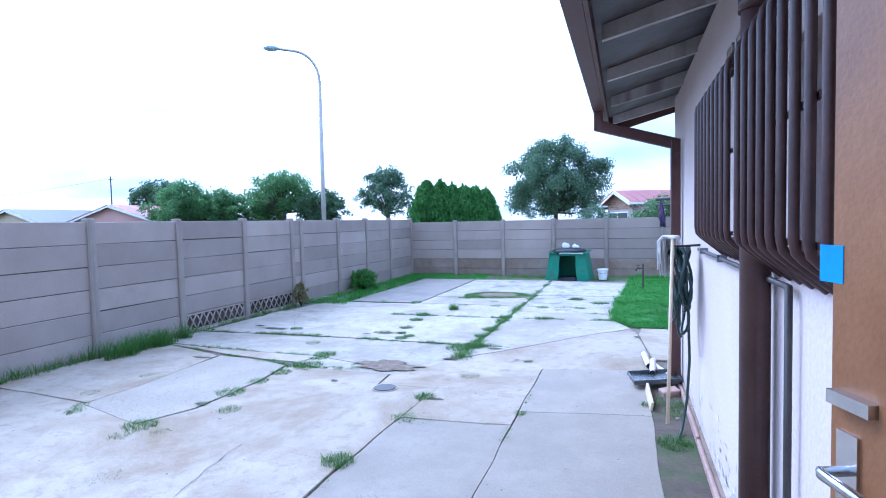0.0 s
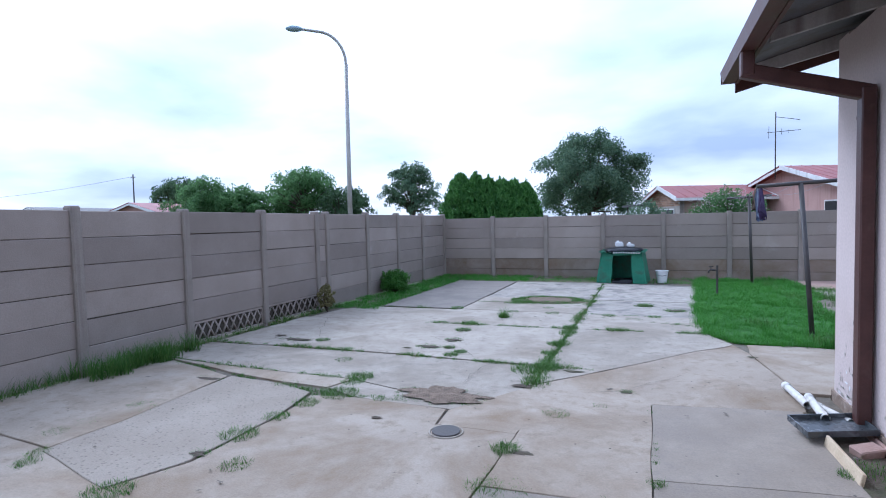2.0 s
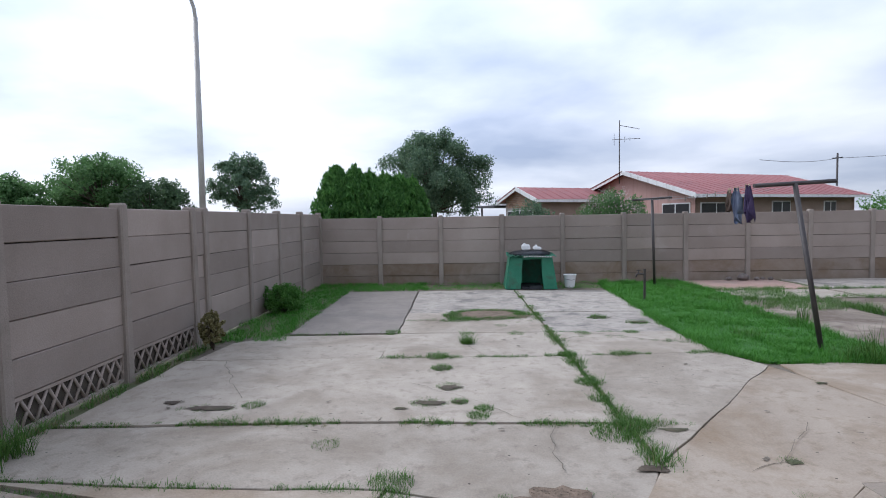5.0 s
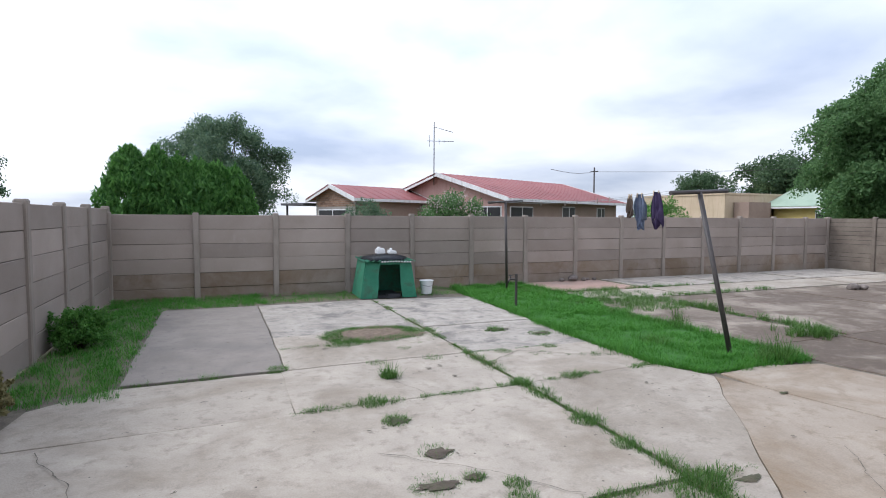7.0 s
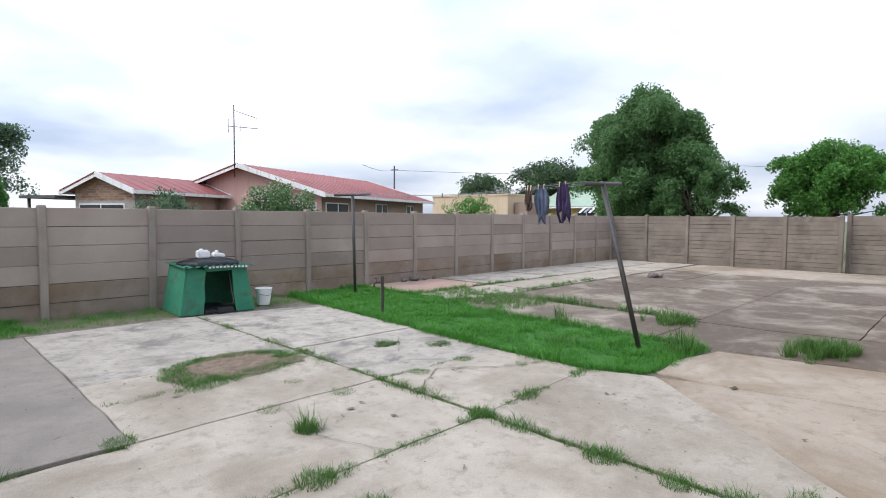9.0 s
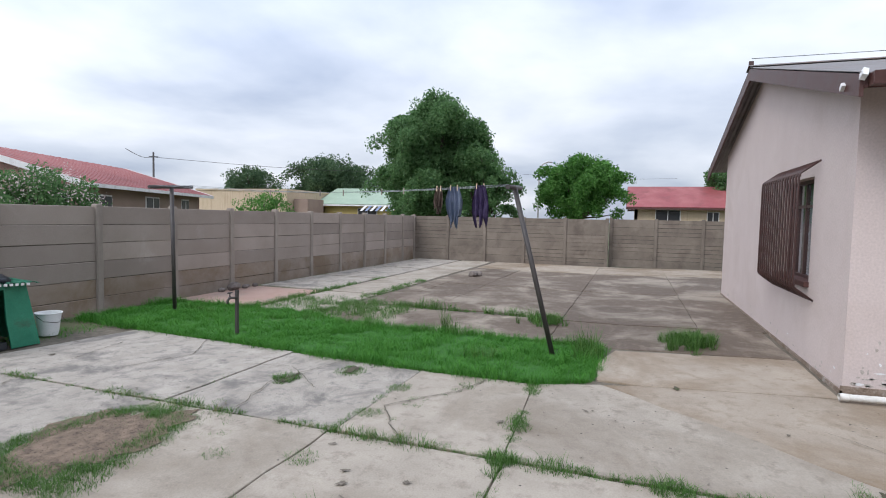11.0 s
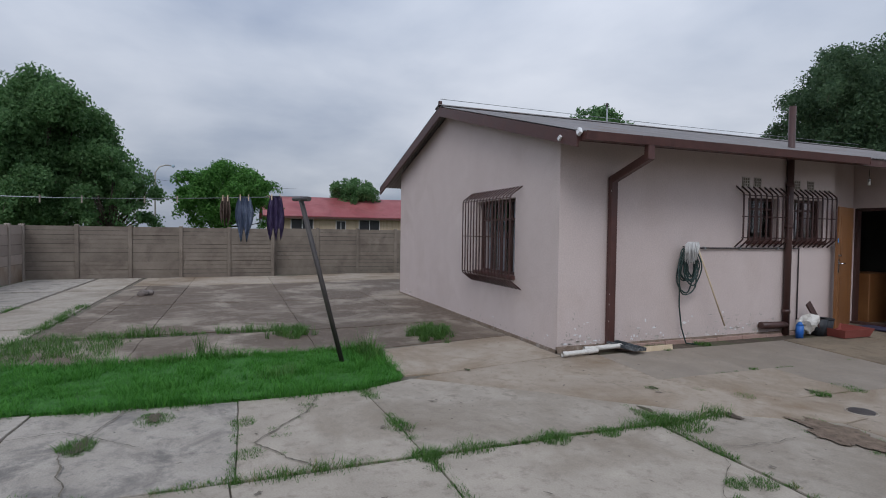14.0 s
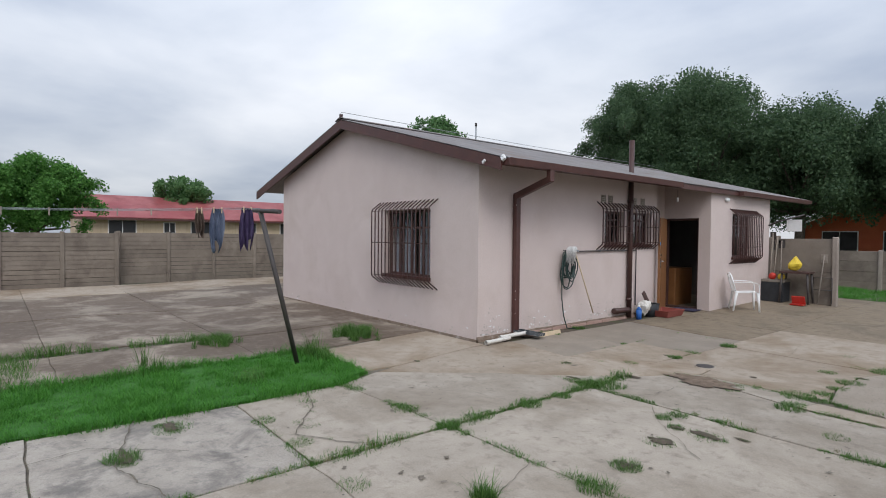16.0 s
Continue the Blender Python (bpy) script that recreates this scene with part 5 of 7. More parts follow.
bx(bm, EAVE_X - 0.118, EAVE_X - 0.008, GUT_S - 0.005, GUT_S, EAVE_Z - 0.125, EAVE_Z - 0.03)
part("gutter", bm, M["maroon"], house, "maroon painted gutter")
bm = bmesh.new()
ends = [[bm.verts.new((EAVE_X - 0.008 + px, yy, EAVE_Z - 0.03 + pz)) for px, pz in prof] for yy in (ROOF_S + 0.1, -0.36)]
for i in range(8):
    bm.faces.new((ends[0][i], ends[0][(i + 1) % 8], ends[1][(i + 1) % 8], ends[1][i]))
bx(bm, EAVE_X - 0.118, EAVE_X - 0.008, -0.36, -0.355, EAVE_Z - 0.125, EAVE_Z - 0.03)
part("gutter", bm, M["maroon"], house, "maroon painted gutter")
bm = bmesh.new()
bx(bm, -0.03, 0.03, -0.02, 0.02, -0.05, 0.03, pose(EAVE_X - 0.02, ROOF_N - 0.02, EAVE_Z - 0.02, 20, 35, 10))
part("torn_flashing", bm, M["white_trim"], house)
bm = bmesh.new()
bx(bm, -0.05, 0.01, -0.015, 0.02, -0.02, 0.02, pose(EAVE_X + 0.35, ROOF_N + 0.01, EAVE_Z - 0.06, 0, 40, 0))
part("torn_flashing", bm, M["white_trim"], house)

# downpipe with two bends
PY = 6.60
bm = bmesh.new()


def square_run(bm, pts, w):
    for a, b in zip(pts, pts[1:]):
        a, b = Vector(a), Vector(b)
        d = (b - a).normalized()
        a2, b2 = a - d * w * 0.4, b + d * w * 0.4
        q = (b2 - a2).to_track_quat("Z", "Y").to_matrix().to_4x4()
        L = (b2 - a2).length
        bx(bm, -w / 2, w / 2, -w * 0.6, w * 0.6, 0, L, Matrix.Translation(a2) @ q)


square_run(bm, [(EAVE_X - 0.06, PY, EAVE_Z - 0.12), (EAVE_X - 0.06, PY, 2.58), (WX - 0.06, PY - 0.02, 2.36), (WX - 0.06, PY - 0.02, 0.16)], 0.085)
soften(bm, 0.008)
pipe = part("downpipe", bm, M["maroon"], house, "maroon square downpipe with chipped paint")
for k in range(4):
    bm = bmesh.new()
    z, yy = rng.uniform(0.3, 2.2), PY + 0.034
    bx(bm, WX - 0.06 - 0.0425, WX - 0.06 - rng.uniform(0.03, 0.038), yy - 0.002, yy + 0.003, z, z + rng.uniform(0.012, 0.03))
    part("paint_chip", bm, M["bare_plaster"], pipe)

# vent pipe beside the kitchen windows
VY = 3.21
vent = holder("vent_pipe", "tall round brown soil vent pipe against the wall", "pipe")
bm = bmesh.new()
rod(bm, (2.055, VY, 0.08), (2.055, VY, 3.66), 0.052, sides=16)
part("upright", bm, M["brown_paint"], vent)
for z in (0.42, 1.75, 2.4):
    bm = bmesh.new()
    rod(bm, (2.055, VY, z), (2.055, VY, z + 0.06), 0.061, sides=16)
    part("collar", bm, M["brown_paint"], vent)
bm = bmesh.new()
tube(bm, [(2.055, VY, 0.24), (2.04, VY + 0.2, 0.24), (2.05, VY + 0.55, 0.25)], 0.055, 12)
part("branch", bm, M["brown_paint"], vent)

# thin water pipe along the wall
wp = holder("water_pipe", "thin grey water pipe clipped along the wall", "pipe")
bm = bmesh.new()
tube(bm, [(2.09, 5.1, 1.44), (2.09, 2.92, 1.44), (2.09, 2.92, 0.3)], 0.012, 8)
part("run", bm, M["iron_grey"], wp)
for y in (4.9, 4.2, 3.4):
    bm = bmesh.new()
    bx(bm, 2.07, 2.12, y - 0.01, y + 0.01, 1.42, 1.46)
    part("clip", bm, M["zinc"], wp)

# small air bricks above the windows
for k, y in enumerate((4.08, 3.84, 2.98, 2.66)):
    ab = holder("air_brick", "small square pierced air brick above the window", "vent", group="air bricks")
    bm = bmesh.new()
    for i in range(4):
        bx(bm, -0.012, 0.004, -0.075 + i * 0.046, -0.063 + i * 0.046, -0.07, 0.07)
        bx(bm, -0.012, 0.004, -0.075, 0.075, -0.07 + i * 0.043, -0.058 + i * 0.043)
    part("grid", bm, M["bare_plaster"], ab)
    bm = bmesh.new()
    bx(bm, -0.004, 0.002, -0.07, 0.07, -0.066, 0.066)
    part("backing", bm, M["joint"], ab)
    ab.location = (WX, y, 2.45)


# windows and burglar bars; local axes: x along the wall, y outwards, z up
def window(width, height, panes, m, label, curtain=True):
    w = holder("window", label, "window")
    bm = bmesh.new()
    f = 0.045
    bx(bm, -width / 2, width / 2, -0.16, -0.11, -height / 2, -height / 2 + f)
    bx(bm, -width / 2, width / 2, -0.16, -0.11, height / 2 - f, height / 2)
    bx(bm, -width / 2, -width / 2 + f, -0.161, -0.109, -height / 2 + f, height / 2 - f)
    bx(bm, width / 2 - f, width / 2, -0.161, -0.109, -height / 2 + f, height / 2 - f)
    for k in range(1, panes):
        x = -width / 2 + k * width / panes
        bx(bm, x - 0.018, x + 0.018, -0.158, -0.112, -height / 2 + f, height / 2 - f)
    bx(bm, -width / 2 + f, width / 2 - f, -0.155, -0.115, height * 0.22, height * 0.22 + 0.035)
    part("window_frame", bm, M["brown_paint"], w)
    for k in range(panes):
        bm = bmesh.new()
        x0 = -width / 2 + k * width / panes + 0.02
        bx(bm, x0, x0 + width / panes - 0.04, -0.138, -0.132, -height / 2 + f, height / 2 - f)
        g = part("pane", bm, M["glass"], w)
        g.visible_shadow = False
    bm = bmesh.new()
    bx(bm, -width / 2 - 0.02, width / 2 + 0.02, -0.11, 0.05, -height / 2 - 0.05, -height / 2 + 0.012)
    soften(bm, 0.006)
    part("window_sill", bm, M["maroon"], w)
    if curtain:
        for s in (-1, 1):
            bm = bmesh.new()
            cols = []
            for k in range(25):
                x = s * (width * (0.5 - 0.46 * k / 24))
                yy = -0.25 + 0.022 * math.sin(k * 1.3)
                cols.append([bm.verts.new((x, yy, z)) for z in (-height / 2, height / 2)])
            for a, b in zip(cols, cols[1:]):
                bm.faces.new((a[0], b[0], b[1], a[1]))
            bmesh.ops.solidify(bm, geom=list(bm.faces), thickness=0.004)
            part("curtain", bm, M["curtain"], w)
    w.matrix_basis = m
    return w


def burglar_bars(width, z0, z1, depth, n, rail_z, m, label, r=0.0125, kick=0.15):
    g = holder("burglar_bars", label, "burglar bars", group="burglar bars")
    me = None
    for k in range(n):
        if me is None:
            bm = bmesh.new()
            tube(bm, [(0, 0.0, z1 + kick), (0, depth * 0.84, z1 + kick * 0.17), (0, depth * 0.96, z1 + kick * 0.02), (0, depth, z1 - 0.03), (0, depth, z0 + 0.03), (0, depth * 0.96, z0 - kick * 0.02), (0, depth * 0.84, z0 - kick * 0.17), (0, 0.0, z0 - kick)], r, 8)
            me = to_mesh("bar", bm, M["iron"])
        piece("bar", me, g, pose(-width / 2 + k * width / (n - 1), 0, 0))
    for z in rail_z:
        bm = bmesh.new()
        bx(bm, -width / 2 - 0.01, width / 2 + 0.01, depth - r - 0.008, depth - r, z - 0.008, z + 0.008)
        part("rail", bm, M["iron"], g)
    g.matrix_basis = m
    return g


def on_west(y, z, x=WX):
    return pose(x, y, z, 0, 0, 90)


def on_gable(x, z):
    return pose(x, GY, z, 0, 0, 0)


window(1.40, 1.20, 4, on_gable(4.02, 1.56), "brown framed window with pale curtains behind burglar bars")
burglar_bars(1.76, 0.93, 2.17, 0.20, 16, (0.95, 1.56, 2.15), on_gable(4.0, 0), "dark brown iron burglar bars projecting from the gable wall", r=0.0115)
window(0.68, 0.67, 2, on_west(3.68, 1.885), "small brown framed kitchen window behind burglar bars", False)
window(0.70, 0.67, 2, on_west(2.67, 1.885), "small brown framed kitchen window behind burglar bars", False)
burglar_bars(0.94, 1.58, 2.26, 0.14, 9, (1.60, 1.92, 2.24), on_west(3.80, 0), "dark brown iron burglar bars over a kitchen window", r=0.0125, kick=0.12)
burglar_bars(0.90, 1.58, 2.26, 0.14, 9, (1.60, 1.92, 2.24), on_west(2.67, 0), "dark brown iron burglar bars over a kitchen window", r=0.0125, kick=0.12)
window(1.20, 1.05, 3, on_west(-0.92, 1.775, PX), "brown framed window behind burglar bars near the door", False)
burglar_bars(1.5, 1.25, 2.25, 0.18, 15, (1.28, 1.5, 1.75, 2.22), on_west(-0.93, 0, PX), "dark iron burglar bars near the door")

# the open door
door = holder("door", "varnished orange-brown wooden door standing wide open", "door")
bm = bmesh.new()
bx(bm, 0, 0.82, -0.022, 0.022, 0, 2.0)
soften(bm, 0.004)
leaf = part("leaf", bm, M["wood"], door)
for z0, z1 in ((0.18, 0.85), (1.05, 1.85)):
    bm = bmesh.new()
    bx(bm, 0.12, 0.70, 0.0221, 0.030, z0, z1)
    soften(bm, 0.006)
    part("door_panel", bm, M["wood"], door)
bm = bmesh.new()
bx(bm, 0.745, 0.795, 0.022, 0.028, 0.92, 1.14)
tube(bm, [(0.77, 0.025, 1.07), (0.77, 0.075, 1.07), (0.76, 0.08, 1.07), (0.65, 0.082, 1.07)], 0.010, 8)
part("door_handle", bm, M["steel"], door, "chrome lever handle")
bm = bmesh.new()
bx(bm, 0.70, 0.80, 0.0225, 0.045, 1.19, 1.215)
part("bolt", bm, M["steel"], door)
bm = bmesh.new()
bx(bm, 0.79, 0.85, 0.0222, 0.0235, 1.41, 1.48)
part("sticker", bm, M["sticker_blue"], door, "blue paper sticker on the door edge")
door.matrix_basis = pose(2.26, 1.40, 0.13, 0, 0, 109)
door_frame = holder("door_frame", "brown painted wooden door frame", "door frame", "structure")
bm = bmesh.new()
bx(bm, 1.80, 1.85, DY - 0.16, DY - 0.06, 0.06, 2.16)
bx(bm, 2.57, 2.62, DY - 0.16, DY - 0.06, 0.06, 2.16)
bx(bm, 1.85, 2.57, DY - 0.16, DY - 0.06, 2.11, 2.16)
bx(bm, 1.80, 2.62, DY - 0.18, DY + 0.02, 0.05, 0.10)
part("frame", bm, M["brown_paint"], door_frame)


# ---- things by the house wall ----
hose = holder("garden_hose", "dark green garden hose coiled over a wall hook", "hose")
for k in range(10):
    bm = bmesh.new()
    y0, w, drop = 5.28 + rng.uniform(-0.06, 0.06), 0.08 + rng.uniform(0, 0.09), 0.38 + rng.uniform(0, 0.30)
    pts = []
    for a in range(24):
        t = a * math.tau / 24
        pts.append((2.04 - 0.012 * k + 0.02 * math.sin(3 * t + k), y0 + w * math.sin(t) * (0.75 + 0.4 * (1 - math.cos(t)) / 2), 1.44 - drop * (1 - math.cos(t)) / 2))
    tube(bm, pts, 0.0105, 7, True)
    part("loop", bm, M["hose"], hose)
bm = bmesh.new()
tube(bm, [(2.03, 5.36, 1.3), (2.05, 5.40, 1.0), (2.06, 5.38, 0.6), (2.04, 5.35, 0.3), (2.0, 5.30, 0.08), (1.95, 5.1, 0.05)], 0.0105, 7)
part("tail", bm, M["hose"], hose)
bm = bmesh.new()
tube(bm, [(2.12, 5.28, 1.46), (1.94, 5.28, 1.45), (1.93, 5.28, 1.50)], 0.009, 6)
part("hook", bm, M["iron_grey"], hose)

mop = holder("mop", "upturned string mop with a pale wooden handle", "mop")
bm = bmesh.new()
rod(bm, (1.93, 5.22, 1.50), (1.86, 4.72, 0.32), 0.012, sides=10)
part("handle", bm, M["pale_wood"], mop)
for k in range(120):
    bm = bmesh.new()
    a, r = rng.uniform(-0.3, 3.4), rng.uniform(0.03, 0.10)
    x, y = r * math.cos(a) * 0.8, r * math.sin(a) * 1.3
    L = rng.uniform(0.10, 0.27)
    tube(bm, [(1.93, 5.26, 1.50), (1.92 + x * 0.7, 5.27 + y * 0.8, 1.53), (1.91 + x, 5.29 + y * 1.1, 1.49), (1.91 + x * 0.9 + rng.uniform(-0.015, 0.015), 5.30 + y * 1.05, 1.49 - L)], 0.0052, 4)
    part("strand", bm, M["cotton"], mop)

shoe = holder("splash_tray", "shallow dark sheet-metal tray lying under the downpipe", "tray")
bm = bmesh.new()
bx(bm, -0.22, 0.22, -0.13, 0.13, -0.004, 0.004)
for x0, x1, y0, y1 in ((-0.22, -0.212, -0.13, 0.13), (0.212, 0.22, -0.13, 0.13), (-0.212, 0.212, -0.13, -0.122), (-0.212, 0.212, 0.122, 0.13)):
    bx(bm, x0, x1, y0, y1, 0.0041, 0.038)
part("tray", bm, M["tray_dark"], shoe)
shoe.matrix_basis = pose(1.86, 6.47, 0.125, 5, -3, 14)
for a, b, r in (((1.80, 7.50, 0.105), (1.835, 6.95, 0.115), 0.030), ((1.88, 7.12, 0.13), (1.85, 6.56, 0.15), 0.030), ((1.90, 6.98, 0.11), (2.0, 6.58, 0.13), 0.027)):
    pp = holder("offcut_pipe", "loose off-white plastic pipe lying beside the wall", "pipe", group="loose pipes")
    bm = bmesh.new()
    rod(bm, a, b, r, sides=16, caps=False)
    rod(bm, a, b, r * 0.86, sides=16, caps=False)
    part("tube", bm, M["pvc"], pp)
    bm = bmesh.new()
    d = (Vector(b) - Vector(a)).normalized()
    rod(bm, a, Vector(a) + d * 0.07, r * 1.14, sides=16, caps=False)
    part("socket", bm, M["pvc"], pp)
plank = holder("timber_offcut", "short pale board standing on edge in the soil", "plank")
bm = bmesh.new()
bx(bm, -0.29, 0.29, -0.011, 0.011, -0.06, 0.055)
soften(bm, 0.004)
part("plank", bm, M["pale_wood"], plank)
plank.matrix_basis = pose(1.795, 6.02, 0.07, 12, 0, 92)
half_brick = holder("broken_brick", "pinkish broken brick lying on the soil", "brick")
bm = bmesh.new()
bx(bm, -0.08, 0.08, -0.052, 0.052, -0.035, 0.035)
soften(bm, 0.008)
for v in bm.verts:
    v.co += Vector((noise.noise(v.co * 30), noise.noise(v.co * 31 + Vector((3, 0, 0))), 0)) * 0.008
part("body", bm, M["brick_pink"], half_brick)
half_brick.matrix_basis = pose(1.98, 6.22, 0.072, 8, -6, 24)
for x, y, s in ((2.04, 6.02, 0.03), (1.90, 6.14, 0.022), (2.0, 5.6, 0.025)):
    bm = bmesh.new()
    bmesh.ops.create_icosphere(bm, subdivisions=2, radius=s)
    for v in bm.verts:
        v.co *= 1 + 0.3 * noise.noise(v.co * 20 + Vector((x, y, 0)))
        v.co.z *= 0.6
    st = part("stone", bm, M["stone"])
    st.location = (x, y, 0.05)
    tagged(st, "small rough stone lying in the soil bed", "stone", "stones by the wall")

basin = holder("basin", "faded red rectangular plastic basin by the door", "basin")
bm = bmesh.new()
lo = [bm.verts.new((x * 0.22, y * 0.30, 0)) for x, y in ((-1, -1), (1, -1), (1, 1), (-1, 1))]
hi = [bm.verts.new((x * 0.26, y * 0.35, 0.13)) for x, y in ((-1, -1), (1, -1), (1, 1), (-1, 1))]
ih = [bm.verts.new((x * 0.245, y * 0.335, 0.13)) for x, y in ((-1, -1), (1, -1), (1, 1), (-1, 1))]
il = [bm.verts.new((x * 0.205, y * 0.285, 0.012)) for x, y in ((-1, -1), (1, -1), (1, 1), (-1, 1))]
bm.faces.new(lo[::-1])
for A, B in ((lo, hi), (hi, ih), (ih, il)):
    for i in range(4):
        bm.faces.new((A[i], A[(i + 1) % 4], B[(i + 1) % 4], B[i]))
bm.faces.new(il)
part("body", bm, M["red_basin"], basin)
basin.location = (1.80, 2.25, 0.065)
pot = holder("pot", "small dark round pot in the corner by the door", "pot")
bm = bmesh.new()
rod(bm, (0, 0, 0), (0, 0, 0.26), 0.12, 0.15, 18)
part("body", bm, M["black_rubber"], pot)
pot.location = (1.96, 2.6, 0.06)
bottle = holder("bottle", "blue plastic bottle beside the vent pipe", "bottle")
bm = bmesh.new()
rod(bm, (0, 0, 0), (0, 0, 0.2), 0.055, sides=16)
rod(bm, (0, 0, 0.2), (0, 0, 0.25), 0.055, 0.02, 16)
part("body", bm, M["blue_plastic"], bottle)
bm = bmesh.new()
rod(bm, (0, 0, 0.25), (0, 0, 0.285), 0.02, sides=12)
part("cap", bm, M["white_plastic"], bottle)
bottle.location = (1.86, 3.16, 0.055)
sack = holder("crumpled_bag", "crumpled white plastic bag against the wall", "bag")
bm = bmesh.new()
bmesh.ops.create_icosphere(bm, subdivisions=3, radius=0.13)
for v in bm.verts:
    v.co *= 1 + 0.5 * noise.noise(v.co * 9) + 0.35 * noise.noise(v.co * 27)
    v.co.z = (v.co.z + 0.13) * 1.1
part("body", bm, M["pvc"], sack)
sack.location = (1.93, 2.88, 0.12)
board = holder("leaning_board", "narrow dark board leaning against the vent pipe", "board")
bm = bmesh.new()
bx(bm, -0.015, 0.015, -0.05, 0.05, 0, 0.62)
part("plank", bm, M["brown_paint"], board)
board.matrix_basis = pose(1.86, 2.56, 0.06, -32, 8, 0)
pail = holder("black_pail", "small black plastic pail beside the crumpled bag", "pail")
bm = bmesh.new()
rod(bm, (0, 0, 0), (0, 0, 0.26), 0.10, 0.135, 20)
part("body", bm, M["black_rubber"], pail)
bm = bmesh.new()
tube(bm, [(0.137 * math.cos(k * math.tau / 20), 0.137 * math.sin(k * math.tau / 20), 0.258) for k in range(20)], 0.008, 6, True)
part("rim", bm, M["black_rubber"], pail)
pail.location = (1.93, 2.50, 0.06)
doormat = holder("door_mat", "dark navy rectangular door mat at the threshold", "mat")
bm = bmesh.new()
bx(bm, -0.28, 0.28, -0.2, 0.2, 0, 0.015)
part("mat", bm, M["mat_blue"], doormat)
doormat.location = (1.92, 1.12, 0.085)

bulkhead = holder("wall_lamp", "small white oval lamp under the eave", "lamp")
bm = bmesh.new()
bmesh.ops.create_uvsphere(bm, u_segments=16, v_segments=8, radius=0.1)
for v in bm.verts:
    v.co.x *= 0.45
    v.co.z *= 0.5
part("shade", bm, M["white_plastic"], bulkhead)
bulkhead.location = (1.50, 0.05, 2.60)
light2 = holder("hanging_bulb", "white bulb holder under the roof by the door", "lamp")
bm = bmesh.new()
rod(bm, (0, 0, 0), (0, 0, 0.10), 0.022, sides=10)
part("holder", bm, M["white_plastic"], light2)
bm = bmesh.new()
rod(bm, (0, 0, 0.10), (0, 0, 0.26), 0.006, sides=6)
part("cord", bm, M["iron_grey"], light2)
light2.location = (1.95, 1.5, 2.50)


# ---- the plastic garden chair ----
chair = holder("garden_chair", "white moulded plastic garden armchair on the concrete", "chair")


def strip(bm, pts, width, thick, across=(1, 0, 0)):
    """A flat band along pts, as wide as width along the axis across."""
    ax = Vector(across) * width / 2
    up = []
    for i, p in enumerate(pts):
        d = Vector(pts[min(i + 1, len(pts) - 1)]) - Vector(pts[max(i - 1, 0)])
        n = d.cross(Vector(across)).normalized() * thick / 2
        p = Vector(p)
        up.append([bm.verts.new(q) for q in (p - ax - n, p + ax - n, p + ax + n, p - ax + n)])
    for a, b in zip(up, up[1:]):
        for i in range(4):
            bm.faces.new((a[i], a[(i + 1) % 4], b[(i + 1) % 4], b[i]))
    bm.faces.new(up[0][::-1])
    bm.faces.new(up[-1])


bm = bmesh.new()
strip(bm, [(0, 0.23, 0.41), (0, 0.2, 0.43), (0, 0.0, 0.415), (0, -0.18, 0.41), (0, -0.22, 0.43)], 0.44, 0.012)
part("seat", bm, M["white_plastic"], chair)
for k in range(5):
    bm = bmesh.new()
    x = -0.16 + 0.08 * k
    strip(bm, [(x * 0.9, -0.21, 0.43), (x, -0.26, 0.6), (x * 1.05, -0.30, 0.76)], 0.045, 0.01)
    part("back_slat", bm, M["white_plastic"], chair)
bm = bmesh.new()
tube(bm, [(-0.23, -0.22, 0.45), (-0.235, -0.27, 0.62), (-0.20, -0.31, 0.78), (-0.1, -0.325, 0.83), (0.1, -0.325, 0.83), (0.20, -0.31, 0.78), (0.235, -0.27, 0.62), (0.23, -0.22, 0.45)], 0.018, 8)
part("back_frame", bm, M["white_plastic"], chair)
for s in (-1, 1):
    bm = bmesh.new()
    strip(bm, [(s * 0.25, -0.27, 0.64), (s * 0.275, -0.05, 0.655), (s * 0.27, 0.18, 0.64), (s * 0.26, 0.235, 0.60), (s * 0.255, 0.24, 0.42)], 0.05, 0.014)
    part("armrest", bm, M["white_plastic"], chair)
    for y, lean in ((0.22, 0.03), (-0.2, -0.07)):
        bm = bmesh.new()
        rod(bm, (s * 0.23, y, 0.42), (s * 0.265, y + lean, 0.0), 0.032, 0.02, 8)
        part("leg", bm, M["white_plastic"], chair)
chair.matrix_basis = pose(1.06, 0.10, 0.085, 0, 0, 122)


# ---- the cluttered corner by the south wall ----
fence_run("wall_south", "short plain grey concrete garden wall beside the house", (1.50, -2.72, 0.05), 180, [0.0, 1.42], 1.68, 2, "fence_old", "fence_post")
table = holder("work_table", "dark old wooden work table against the garden wall", "table")
bm = bmesh.new()
bx(bm, -0.33, 0.33, -0.26, 0.26, 0.74, 0.79)
soften(bm, 0.006)
part("tabletop", bm, M["brown_paint"], table)
for sx in (-1, 1):
    for sy in (-1, 1):
        bm = bmesh.new()
        rod(bm, (sx * 0.27, sy * 0.2, 0.74), (sx * 0.31, sy * 0.22, 0), 0.025, sides=8)
        part("leg", bm, M["iron_grey"], table)
table.matrix_basis = pose(0.78, -2.30, 0.11, 0, 0, 4)
bag = holder("shopping_bag", "full yellow plastic shopping bag on the table", "bag")
bm = bmesh.new()
bmesh.ops.create_icosphere(bm, subdivisions=3, radius=0.15)
for v in bm.verts:
    v.co *= 1 + 0.5 * noise.noise(v.co * 8)
    v.co.z = v.co.z * 0.85 + 0.13
    if v.co.z > 0.19:
        v.co.x *= 0.45
        v.co.y *= 0.45
        v.co.z += 0.09
